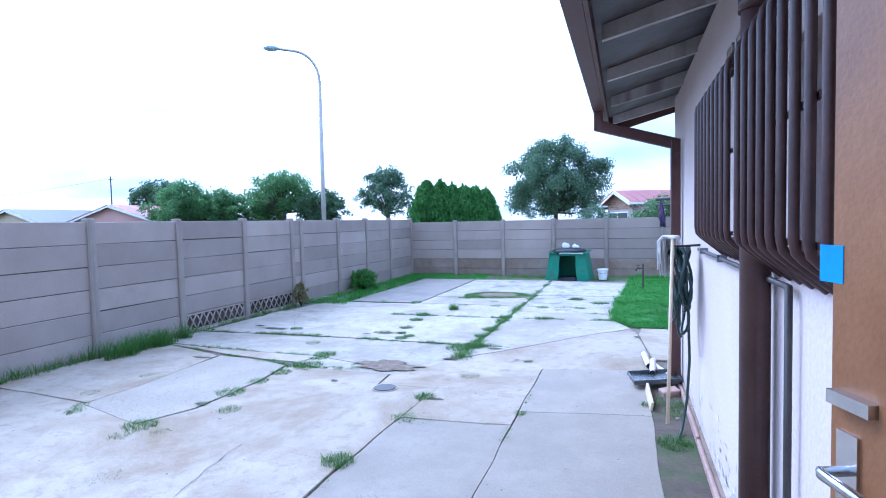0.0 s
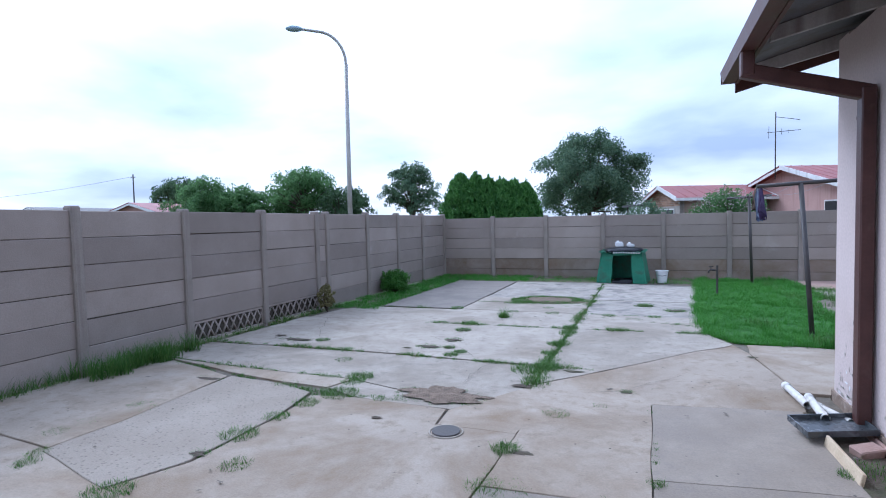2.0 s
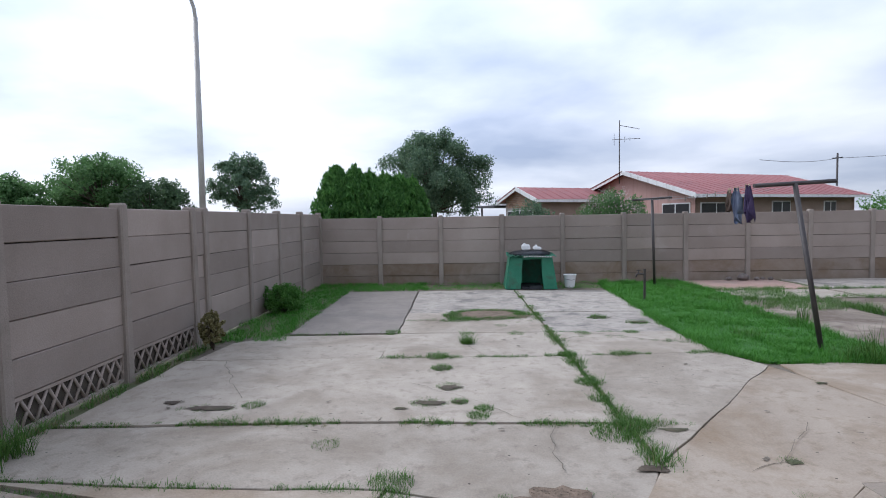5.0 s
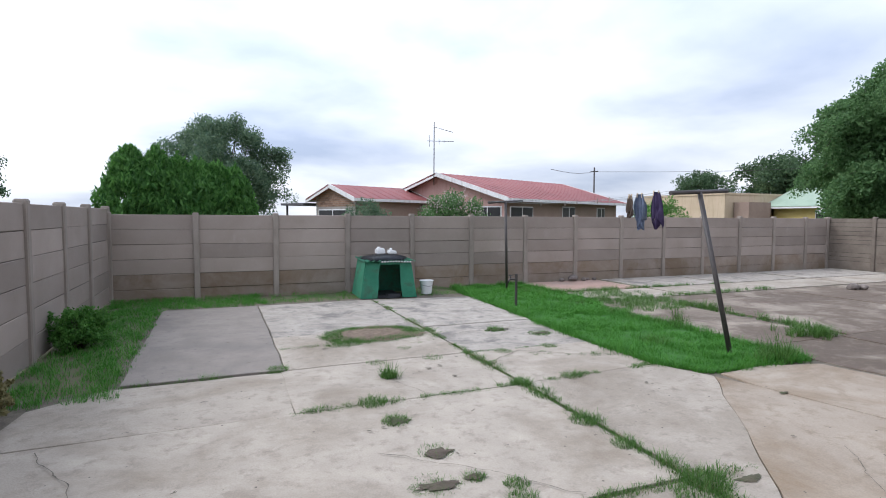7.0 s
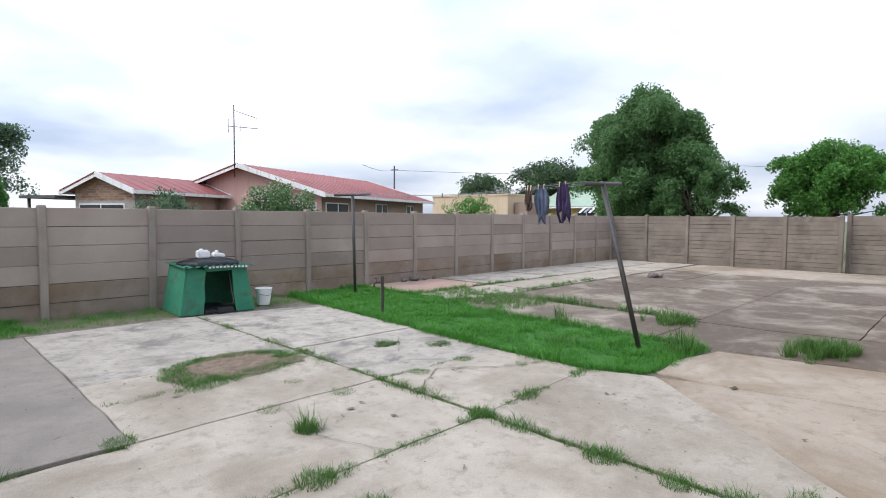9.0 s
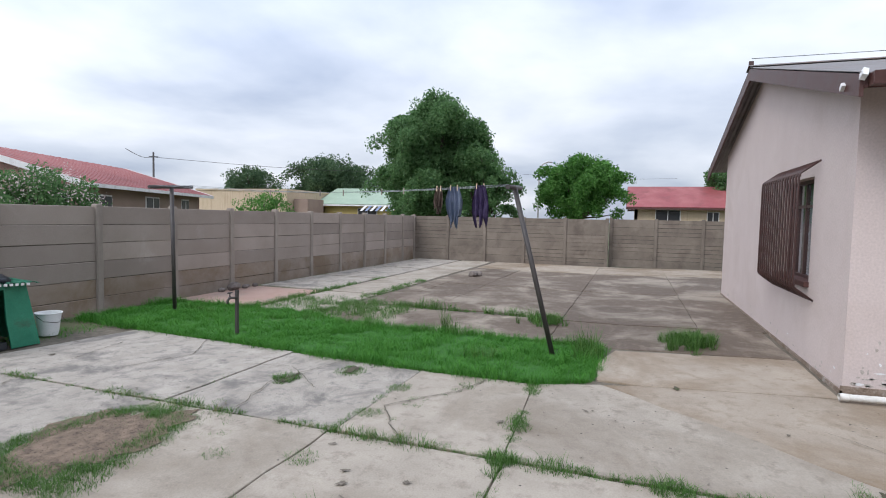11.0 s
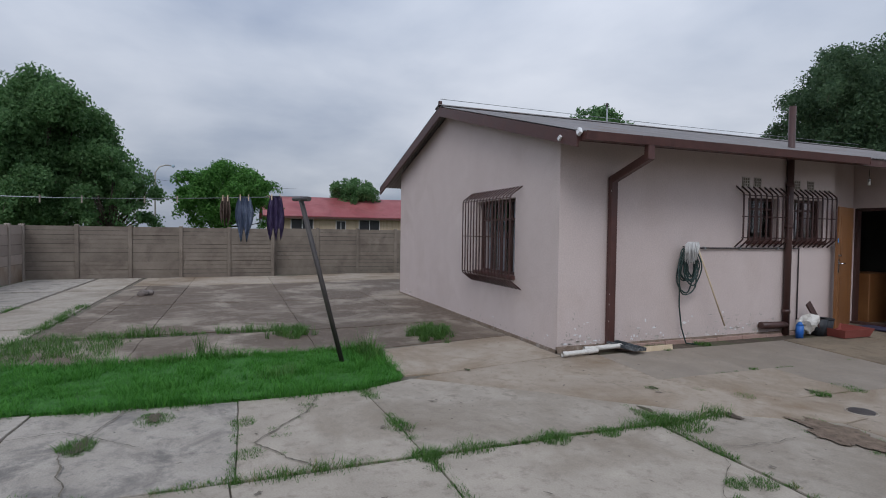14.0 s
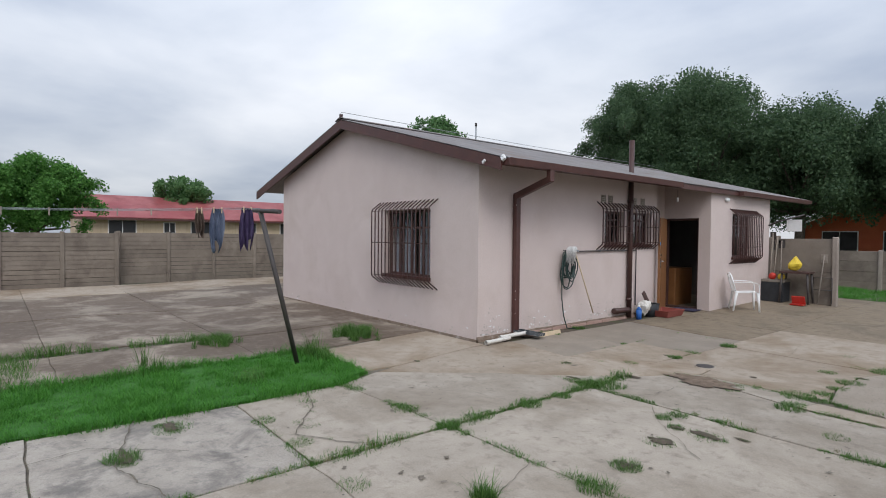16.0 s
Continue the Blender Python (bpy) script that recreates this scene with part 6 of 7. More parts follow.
part("body", bm, M["yellow_bag"], bag)
bag.location = (0.82, -2.28, 0.92)
bench = holder("tool_bench", "dark low bench with odds and ends by the wall", "bench")
bm = bmesh.new()
bx(bm, -0.28, 0.28, -0.25, 0.25, 0.50, 0.56)
part("top", bm, M["old_wood"], bench)
bm = bmesh.new()
bx(bm, -0.26, 0.26, -0.24, 0.24, 0, 0.495)
part("body", bm, M["black_rubber"], bench)
bench.location = (1.28, -2.36, 0.11)
for c, m, r, nm, lb in (((1.30, -2.22, 0.755), "red_plastic", 0.09, "red_container", "round red plastic container on the bench"), ((1.10, -2.24, 0.75), "yellow_bag", 0.085, "yellow_bundle", "pale yellow bundled bag on the bench")):
    bm = bmesh.new()
    bmesh.ops.create_icosphere(bm, subdivisions=3, radius=r)
    for v in bm.verts:
        v.co *= 1 + 0.12 * noise.noise(v.co * 12)
    tagged(part(nm, bm, M[m]), lb, "container").location = c
for k, (x, dx, h, m) in enumerate(((1.46, 0.0, 1.75, "iron_grey"), (1.38, -0.03, 1.65, "old_wood"), (1.2, 0.05, 1.55, "iron_grey"), (0.36, -0.06, 1.2, "old_wood"), (1.44, 0.04, 1.5, "iron_grey"))):
    tl = holder("garden_tool", "long-handled garden tool leaning on the wall", "tool", group="leaning tools")
    bm = bmesh.new()
    rod(bm, (x, -2.45, 0.11), (x + dx, -2.67, 0.11 + h), 0.014, sides=8)
    part("handle", bm, M["old_wood"], tl)
    bm = bmesh.new()
    bx(bm, x + dx - 0.07, x + dx + 0.07, -2.69, -2.675, h - 0.08, h + 0.14)
    part("head", bm, M[m], tl)
spade = holder("red_dustpan", "red plastic dustpan standing on the concrete", "dustpan")
bm = bmesh.new()
bx(bm, -0.14, 0.14, -0.02, 0.02, 0, 0.22, pose(0, 0, 0, -20))
bx(bm, -0.14, 0.14, 0, 0.2, 0, 0.03)
part("pan", bm, M["red_plastic"], spade)
spade.location = (0.62, -2.0, 0.10)
bmx = holder("metal_stand", "thin metal stand standing against the garden wall", "frame")
bm = bmesh.new()
tube(bm, [(0.12, -2.62, 0.12), (0.12, -2.66, 0.75), (0.52, -2.66, 0.75), (0.52, -2.62, 0.12)], 0.012, 6)
tube(bm, [(0.12, -2.64, 0.45), (0.52, -2.64, 0.45)], 0.010, 6)
part("frame", bm, M["iron_grey"], bmx)
awning = holder("wall_bracket", "rusty bracket and white board beneath the eave", "bracket")
bm = bmesh.new()
tube(bm, [(1.50, -2.45, 2.05), (1.30, -2.5, 2.15), (0.72, -2.55, 2.32)], 0.02, 6)
part("arm", bm, M["iron_grey"], awning)
bm = bmesh.new()
bx(bm, 0.78, 1.12, -2.60, -2.585, 1.90, 2.2)
part("board", bm, M["white_trim"], awning)


# ---- washing line ----
def t_pole(name, base, top, bar, label):
    p = holder(name, label, "washing line pole", group="washing line poles")
    bm = bmesh.new()
    rod(bm, base, top, 0.030, sides=12)
    part("pole", bm, M["iron_grey"], p)
    bm = bmesh.new()
    a, b = Vector(top) + Vector((-bar, -0.03, -0.02)), Vector(top) + Vector((bar, 0.03, 0.03))
    rod(bm, a, b, 0.026, sides=12)
    part("crossbar", bm, M["iron_grey"], p)
    return a, b


a1, b1 = t_pole("washing_line_pole", (2.63, 10.10, -0.05), (2.60, 10.62, 1.98), 0.52, "dark rusty T-shaped washing line pole leaning over")
a2, b2 = t_pole("washing_line_pole", (2.92, 16.15, -0.05), (2.84, 16.12, 1.99), 0.45, "dark thin T-shaped washing line pole on the lawn")
lines = []
for k in range(3):
    f = (0.08, 0.5, 0.92)[k]
    p, q = a1.lerp(b1, f) + Vector((0, 0, 0.03)), a2.lerp(b2, f) + Vector((0, 0, 0.03))
    wire = holder("washing_line", "thin wire washing line strung between two poles", "washing line", group="washing lines")
    bm = bmesh.new()
    pts = [p.lerp(q, i / 16) - Vector((0, 0, 0.10 * math.sin(math.pi * i / 16))) for i in range(17)]
    tube(bm, pts, 0.0025, 5)
    part("wire", bm, M["zinc"], wire)
    lines.append(pts)


def on_line(k, y):
    pts = lines[k]
    for p, q in zip(pts, pts[1:]):
        if p.y <= y <= q.y:
            return p.lerp(q, (y - p.y) / (q.y - p.y))
    return pts[1]


def washing(k, y, w, h, material, label, seed):
    c = holder("hanging_cloth", label, "cloth", group="washing")
    p = on_line(k, y)
    bm = bmesh.new()
    cols = []
    n, m = 14, 14
    for i in range(n + 1):
        col = []
        for j in range(m + 1):
            v = j / m
            u = (i / n - 0.5) * w * (0.8 + 0.75 * math.sin(v * 2.6) - 0.35 * v)
            fold = 0.035 * math.sin(i * 1.5 + seed) * (0.3 + v) + 0.02 * noise.noise((i * 0.4, v * 3, seed))
            low = h * (1 + 0.18 * math.sin(i * 0.9 + seed * 2))
            col.append(bm.verts.new((p.x + fold + 0.04 * v * math.sin(seed), p.y + u, p.z - v * low + 0.012)))
        cols.append(col)
    for a, b in zip(cols, cols[1:]):
        for j in range(m):
            f = bm.faces.new((a[j], b[j], b[j + 1], a[j + 1]))
            f.smooth = True
    bmesh.ops.solidify(bm, geom=list(bm.faces), thickness=0.004)
    part("cloth", bm, M[material], c)
    for s in (-1, 1):
        bm = bmesh.new()
        bx(bm, p.x - 0.008, p.x + 0.008, p.y + s * w * 0.3 - 0.005, p.y + s * w * 0.3 + 0.005, p.z - 0.035, p.z + 0.03)
        part("peg", bm, M["pale_wood"], c)


washing(0, 10.93, 0.14, 0.42, "cloth_purple", "dark purple cloth pegged on the washing line", 1.0)
washing(0, 11.25, 0.14, 0.42, "cloth_blue", "faded blue striped cloth pegged on the washing line", 2.1)
washing(0, 11.44, 0.08, 0.27, "cloth_brown", "small brown cloth pegged on the washing line", 3.3)
for y in (11.9, 12.2, 12.75, 13.1, 13.9):
    p = on_line(0, y)
    peg = holder("clothes_peg", "small dark wooden peg clipped on the wire", "clothes peg", group="pegs on the line")
    bm = bmesh.new()
    bx(bm, p.x - 0.006, p.x + 0.006, y - 0.006, y + 0.006, p.z - 0.05, p.z + 0.025)
    part("peg", bm, M["old_wood"], peg)

tap = holder("garden_tap", "old standpipe with a brass tap on the lawn", "tap")
bm = bmesh.new()
bx(bm, -0.018, 0.018, -0.018, 0.018, -0.05, 0.60)
part("post", bm, M["iron_grey"], tap)
bm = bmesh.new()
tube(bm, [(-0.014, 0, 0.50), (-0.12, 0.02, 0.51), (-0.15, 0.02, 0.48), (-0.155, 0.02, 0.44)], 0.016, 8)
part("spout", bm, M["iron_grey"], tap)
bm = bmesh.new()
rod(bm, (-0.11, 0.02, 0.51), (-0.11, 0.02, 0.57), 0.008, sides=6)
rod(bm, (-0.15, 0.02, 0.575), (-0.07, 0.02, 0.575), 0.009, sides=6)
part("handle", bm, M["iron_grey"], tap)
tap.location = (1.99, 14.15, 0)

# ---- dog kennel ----
kennel = holder("dog_kennel", "improvised dog kennel of green sheets with a black round lid", "dog kennel")
bm = bmesh.new()


def plate(bm, pts, thick=0.02):
    """A flat plate of the given outline, thickened along its normal."""
    vs = [bm.verts.new(p) for p in pts]
    f = bm.faces.new(vs)
    f.normal_update()
    n = f.normal * thick
    back = [bm.verts.new(Vector(p) - n) for p in pts]
    bm.faces.new(back[::-1])
    k = len(pts)
    for i in range(k):
        bm.faces.new((vs[i], back[i], back[(i + 1) % k], vs[(i + 1) % k]))


HT, D = 0.76, 0.46
bm = bmesh.new()
plate(bm, [(-0.58, -D, 0), (-0.25, -D - 0.01, 0), (-0.235, -D, 0.16), (-0.21, -D + 0.01, 0.24), (-0.225, -D + 0.015, 0.42), (-0.19, -D + 0.03, HT - 0.07), (-0.45, -D + 0.06, HT)])
part("front_panel", bm, M["green_sheet"], kennel)
bm = bmesh.new()
plate(bm, [(0.27, -D - 0.01, 0), (0.55, -D, 0), (0.46, -D + 0.06, HT), (0.22, -D + 0.03, HT - 0.06), (0.235, -D + 0.01, 0.3)])
part("front_panel", bm, M["green_sheet"], kennel)
bm = bmesh.new()
plate(bm, [(-0.205, -D + 0.025, HT - 0.09), (0.225, -D + 0.025, HT - 0.08), (0.225, -D + 0.03, HT - 0.02), (-0.205, -D + 0.03, HT - 0.02)])
part("lintel", bm, M["green_sheet"], kennel)
for s in (-1, 1):
    bm = bmesh.new()
    plate(bm, [(s * 0.575, -D, 0), (s * 0.60, D, 0), (s * 0.47, D, HT), (s * 0.46, -D + 0.06, HT)])
    part("side_panel", bm, M["green_sheet"], kennel)
bm = bmesh.new()
plate(bm, [(0.55, D, 0), (-0.55, D, 0), (-0.45, D, HT), (0.45, D, HT)])
part("back_panel", bm, M["green_sheet"], kennel)
# sagging black tarpaulin over the top
bm = bmesh.new()
tip = bm.verts.new((0, 0, 0.868))
last = None
for q in range(1, 8):
    ring = []
    for k in range(40):
        a = k * math.tau / 40
        f = q / 7
        rr = f * (0.50 + 0.03 * math.sin(5 * a) + 0.02 * math.sin(11 * a + 1))
        z = 0.868 - 0.075 * f ** 2 - (0.045 if q == 7 else 0.0) + 0.012 * noise.noise((math.cos(a) * f * 7, math.sin(a) * f * 7, 2))
        ring.append(bm.verts.new((rr * math.cos(a), rr * 0.98 * math.sin(a), z)))
    for k in range(40):
        if last is None:
            bm.faces.new((tip, ring[k], ring[(k + 1) % 40]))
        else:
            bm.faces.new((last[k], ring[k], ring[(k + 1) % 40], last[(k + 1) % 40]))
    last = ring
for f in bm.faces:
    f.smooth = True
bmesh.ops.solidify(bm, geom=list(bm.faces), thickness=0.006)
part("lid", bm, M["tarpaulin"], kennel, "sagging black tarpaulin cover")
bm = bmesh.new()
rows = []
for k in range(40):
    x = -0.55 + 1.10 * k / 39
    rows.append([bm.verts.new((x, yy, 0.765 + 0.012 * math.sin(k * 1.6) - (0.03 * abs(x) if yy < 0 else -0.015))) for yy in (-0.53, 0.52)])
for a, b in zip(rows, rows[1:]):
    bm.faces.new((a[0], b[0], b[1], a[1]))
bmesh.ops.solidify(bm, geom=list(bm.faces), thickness=0.006)
part("roof_sheet", bm, M["green_sheet"], kennel)
bm = bmesh.new()
for k in range(11):
    x = -0.18 + 0.058 * k
    bx(bm, x, x + 0.034, -0.537, -0.531, 0.735 - 0.03 * abs(x), 0.762 - 0.03 * abs(x))
tagged(part("edge_tape", bm, M["white_trim"], kennel, "pale notched tape along the roof edge"), "pale notched tape along the roof edge", kind="stuff")
bm = bmesh.new()
bx(bm, -0.22, 0.24, -0.44, 0.35, 0.0, 0.05)
bx(bm, -0.1, 0.16, -0.48, -0.36, 0.0, 0.08, pose(0, 0, 0, 0, 0, 8))
part("bedding", bm, M["black_rubber"], kennel)
kennel.matrix_basis = pose(0.13, 16.42, 0.0, 0, 0, -4)
for x, y, h, lb in ((0.03, 16.42, 0.13, "white plastic jug lying on the kennel lid"), (0.30, 16.45, 0.09, "white folded plastic container on the kennel lid")):
    jug = holder("plastic_jug", lb, "jug", group="jugs on the kennel")
    bm = bmesh.new()
    bx(bm, -0.10, 0.10, -0.075, 0.075, 0, h)
    soften(bm, 0.022, 2)
    for v in bm.verts:
        v.co.x *= 1 + 0.25 * noise.noise(v.co * 6 + Vector((x, 0, 0)))
        v.co.z *= 1 - 0.35 * max(0, v.co.x) / 0.1 * (h < 0.1)
    part("body", bm, M["white_plastic"], jug)
    bm = bmesh.new()
    rod(bm, (-0.03, 0, h - 0.01), (-0.03, 0, h + 0.025), 0.028, sides=10)
    part("neck", bm, M["white_plastic"], jug)
    jug.location = (x, y, 0.862)
bucket = holder("bucket", "white plastic bucket beside the kennel", "bucket")
bm = bmesh.new()
rod(bm, (0, 0, 0), (0, 0, 0.29), 0.105, 0.145, 24, caps=False)
rod(bm, (0, 0, 0.005), (0, 0, 0.29), 0.098, 0.138, 24, caps=False)
rod(bm, (0, 0, 0), (0, 0, 0.008), 0.105, sides=24)
part("body", bm, M["white_plastic"], bucket)
bm = bmesh.new()
tube(bm, [(0.148 * math.cos(k * math.tau / 24), 0.148 * math.sin(k * math.tau / 24), 0.285) for k in range(24)], 0.008, 6, True)
part("rim", bm, M["white_plastic"], bucket)
bm = bmesh.new()
tube(bm, [(-0.15, 0, 0.26), (-0.13, -0.1, 0.2), (0, -0.16, 0.17), (0.13, -0.1, 0.2), (0.15, 0, 0.26)], 0.004, 5)
part("handle", bm, M["iron_grey"], bucket)
bucket.location = (1.02, 16.28, -0.0)
for x, y, s in ((5.42, 17.12, 0.14), (5.1, 17.15, 0.08), (5.75, 17.1, 0.07), (6.1, 17.12, 0.06), (5.95, 17.2, 0.05), (10.6, 13.4, 0.12), (10.8, 13.3, 0.1)):
    bm = bmesh.new()
    bmesh.ops.create_icosphere(bm, subdivisions=2, radius=s)
    for v in bm.verts:
        v.co *= 1 + 0.3 * noise.noise(v.co * 8 + Vector((x, y, 0)))
        v.co.z *= 0.75
    st = part("stone", bm, M["stone"])
    st.location = (x, y, s * 0.5)
    tagged(st, "dark rough stone at the foot of the wall", "stone", "stones in the yard")


# ---- plants ----
def leaf_cloud(name, centres, per, size, material, parent, seed, spread, up=0.0, aspect=0.55):
    """Many small leaves in clumps, as one mesh; they face outwards and upwards, or stand up along their twigs."""
    r = np.random.default_rng(seed)
    C = np.repeat(np.asarray(centres, float), per, axis=0)
    n = len(C)
    off = r.normal(size=(n, 3))
    off /= np.linalg.norm(off, axis=1, keepdims=True)
    off *= (r.uniform(0.1, 1, (n, 1)) ** 0.5) * spread
    P = C + off
    if up:
        d = r.normal(size=(n, 3))
        d[:, 2] = d[:, 2] * (1 - up) + up * 1.8
    else:
        face = r.normal(size=(n, 3)) * 0.7 + off / spread * 0.7
        face[:, 2] += 0.3
        face /= np.linalg.norm(face, axis=1, keepdims=True)
        d = np.cross(face, r.normal(size=(n, 3)))
        d[:, 2] -= 0.35
    d /= np.linalg.norm(d, axis=1, keepdims=True)
    s = r.normal(size=(n, 3)) if up else np.cross(d, face)
    s -= d * (s * d).sum(1, keepdims=True)
    s /= np.linalg.norm(s, axis=1, keepdims=True)
    L = size * r.uniform(0.6, 1.3, (n, 1))
    W = L * aspect * 0.5
    V = np.stack([P - d * L * 0.5, P + s * W, P + d * L * 0.5, P - s * W], 1).reshape(-1, 3)
    F = np.arange(n * 4).reshape(-1, 4)
    me = bpy.data.meshes.new(name)
    me.from_pydata(V.tolist(), [], F.tolist())
    me.materials.append(M[material])
    ob = new(name, me)
    ob.parent = parent
    return ob


def tree(x, y, height, radius, base, label, material="leaf_mid", clumps=170, per=60, leaf=0.16, seed=1, squash=1.0, trunk=0.14, ragged=0.35, name="tree", taper=0.0, airy=0.3, wisps=0):
    """A trunk that forks into limbs, each ending in a bough of leaf clumps; airy leaves gaps between the boughs, wisps are loose outer twigs."""
    t = holder(name, label, "tree" if name == "tree" else "shrub")
    r = random.Random(seed)
    mid, half = (height + base) / 2, (height - base) / 2
    bm = bmesh.new()
    fork = Vector((0, 0, base + half * 0.25))
    tube(bm, [(0, 0, -0.1), (0.02, 0.02, fork.z * 0.5), fork * 0.85, fork], trunk, 8)
    boughs = []
    for k in range(40):
        a = k * 2.39996 + r.uniform(-0.5, 0.5)
        h = -0.92 + 1.86 * (k + r.random()) / 40
        w = math.sqrt(max(0.05, 1 - max(h, -0.35) ** 2)) * (1 - taper * max(0.0, h + 0.1))
        q = radius * r.uniform(0.17, 0.30) * (1 - 0.28 * airy)
        reach = max(0.0, radius * w - q) * r.uniform(1.0 - ragged, 1.05)
        boughs.append((Vector((reach * math.cos(a), reach * math.sin(a), mid + (half - q * 0.8) * h)), q))
    for k in range(int(14 * (1 - airy))):
        a, w = r.uniform(0, math.tau), r.uniform(0.0, 0.5) * radius
        boughs.append((Vector((w * math.cos(a), w * math.sin(a), mid + half * r.uniform(-0.7, 0.5))), radius * r.uniform(0.26, 0.38)))
    for c, q in boughs:
        bend = fork.lerp(c, 0.55) + Vector((r.uniform(-0.05, 0.05) * radius, r.uniform(-0.05, 0.05) * radius, -0.05 * radius))
        tube(bm, [fork - Vector((0, 0, 0.1)), bend, c], trunk * 0.4, 6, end=0.2)
    centres = []
    area = sum(q * q for c, q in boughs)
    for c, q in boughs:
        for _ in range(max(3, int(clumps * 2.6 * q * q / area))):
            v = Vector((r.gauss(0, 1), r.gauss(0, 1), r.gauss(0, 1) + 0.25)).normalized() * q * r.uniform(0.45, 1.0 + 0.35 * ragged)
            v.z *= 0.8 * squash
            if (c + v).z > base * 0.8:
                centres.append((c + v)[:])
    for k in range(wisps):
        c, q = r.choice(boughs[8:34])
        out = Vector((c.x, c.y, 0)).normalized()
        p = c + out * q * 0.8
        twig = [c, p]
        step = (out + Vector((r.uniform(-0.5, 0.5), r.uniform(-0.5, 0.5), r.uniform(-0.2, 0.6)))) * radius * 0.045
        for j in range(r.randint(4, 9)):
            centres.append(p[:])
            p = p + step
            twig.append(p)
            step.z -= 0.01 * radius
        tube(bm, twig, trunk * 0.09, 4, end=0.4)
    part("trunk", bm, M["bark"], t)
    leaf_cloud("crown", centres, int(per * 0.85), leaf * 0.74, material, t, seed, radius * 0.15)
    t.location = (x, y, 0)
    return t


def conifer(x, y, height, radius, seed):
    t = holder("conifer", "dense dark green rounded conifer behind the wall", "tree", group="conifer row")
    r = random.Random(seed)
    bm = bmesh.new()
    rod(bm, (0, 0, -0.1), (0, 0, height * 0.8), 0.07, 0.02, 8)
    part("trunk", bm, M["bark"], t)
    centres = []

    def reach(h):
        return max(0.02, radius * (1 - max(0, (h - 0.42) / 0.60) ** 2.2) * (0.86 + 0.14 * min(1, h * 4)))

    for k in range(330):
        h = r.random() ** 0.8
        a = r.uniform(0, math.tau)
        rr = reach(h) * (0.66 + 0.34 * r.random()) * (1 + 0.12 * math.sin(a * 5 + seed + h * 3))
        centres.append((rr * math.cos(a), rr * math.sin(a), 0.15 + h * (height - 0.35)))
    leaf_cloud("crown", centres, 62, 0.15, "conifer", t, seed, 0.14, up=0.8, aspect=0.26)
    tips = []
    for k in range(64):
        a, h = r.uniform(0, math.tau), r.uniform(0.45, 0.99)
        rr, z = reach(h) * r.uniform(0.6, 1.0), 0.15 + h * (height - 0.35)
        for j in range(6):
            tips += [(rr * math.cos(a), rr * math.sin(a), z + 0.045 * j)] * (6 - j)
    leaf_cloud("leader_sprays", tips, 6, 0.11, "conifer", t, seed + 50, 0.04, up=0.9, aspect=0.24).name = "upper_crown"
    t.location = (x, y, 0)


for k, (x, y, h, r) in enumerate(((-4.76, 18.24, 3.16, 0.62), (-4.27, 18.3, 3.12, 0.60), (-3.87, 18.35, 2.98, 0.58), (-3.47, 18.38, 2.94, 0.56), (-3.1, 18.4, 2.88, 0.56), (-2.76, 18.4, 2.80, 0.52))):
    conifer(x, y, h, r, 20 + k)
tree(-2.8, 38.0, 7.2, 3.15, 1.5, "tall airy grey-green tree behind the wall", "leaf_blue", 300, 60, 0.2, 3, ragged=0.3, airy=0.9, wisps=30)
tree(-13.1, 33.5, 5.4, 1.75, 2.0, "small dark grey-green tree with an open crown", "leaf_blue", 120, 42, 0.18, 4, ragged=0.5, airy=0.8, wisps=14)
tree(-20.0, 32.0, 5.4, 2.6, 2.2, "broad green tree with a flat layered crown", "leaf_mid", 150, 44, 0.22, 5, squash=0.55, airy=0.7, ragged=0.55)
tree(-22.4, 33.0, 4.3, 1.9, 1.2, "low spreading green tree beyond the wall", "leaf_mid", 120, 44, 0.22, 6, squash=0.7)
tree(-17.2, 32.0, 4.1, 1.9, 1.2, "low dark green tree beyond the wall", "leaf_deep", 120, 44, 0.22, 26, squash=0.8)
tree(-27.6, 31.0, 5.0, 2.6, 1.2, "light green leafy tree beyond the wall", "leaf_mid", 160, 44, 0.22, 7, ragged=0.5, wisps=20)
tree(-24.4, 31.5, 4.4, 1.7, 1.2, "light green leafy tree beyond the wall", "leaf_mid", 100, 42, 0.22, 27, ragged=0.5, wisps=12)
tree(-37.6, 38.5, 6.0, 2.7, 2.0, "distant dark rounded tree", "leaf_deep", 120, 40, 0.3, 8)
tree(21.5, 18.6, 7.9, 2.85, 0.9, "large full green tree beyond the corner of the wall", "leaf_mid", 620, 95, 0.19, 9, ragged=0.3, trunk=0.2, taper=0.22, airy=0.0, wisps=90)
tree(21.2, 16.0, 4.6, 1.7, 1.0, "loose low boughs of a green tree beyond the wall", "leaf_mid", 70, 20, 0.19, 29, ragged=0.6, airy=0.9, wisps=60)
tree(24.6, 11.8, 5.0, 2.1, 1.4, "rounded fresh green tree beyond the wall", "leaf_bright", 240, 66, 0.17, 10, ragged=0.4, wisps=36)
tree(40.0, 36.0, 7.3, 3.6, 1.8, "distant dark green trees", "leaf_deep", 150, 40, 0.32, 11, wisps=20)
tree(44.5, 36.5, 6.6, 4.2, 1.8, "distant dark green spreading tree", "leaf_deep", 150, 40, 0.32, 12)
tree(42.0, 46.0, 6.6, 3.2, 2.4, "distant domed green tree", "leaf_deep", 130, 40, 0.3, 13, squash=0.7)
tree(26.4, -11.2, 10.4, 2.6, 5.5, "tall tree seen over the house roof", "leaf_mid", 150, 45, 0.28, 14, squash=0.6, airy=0.7)
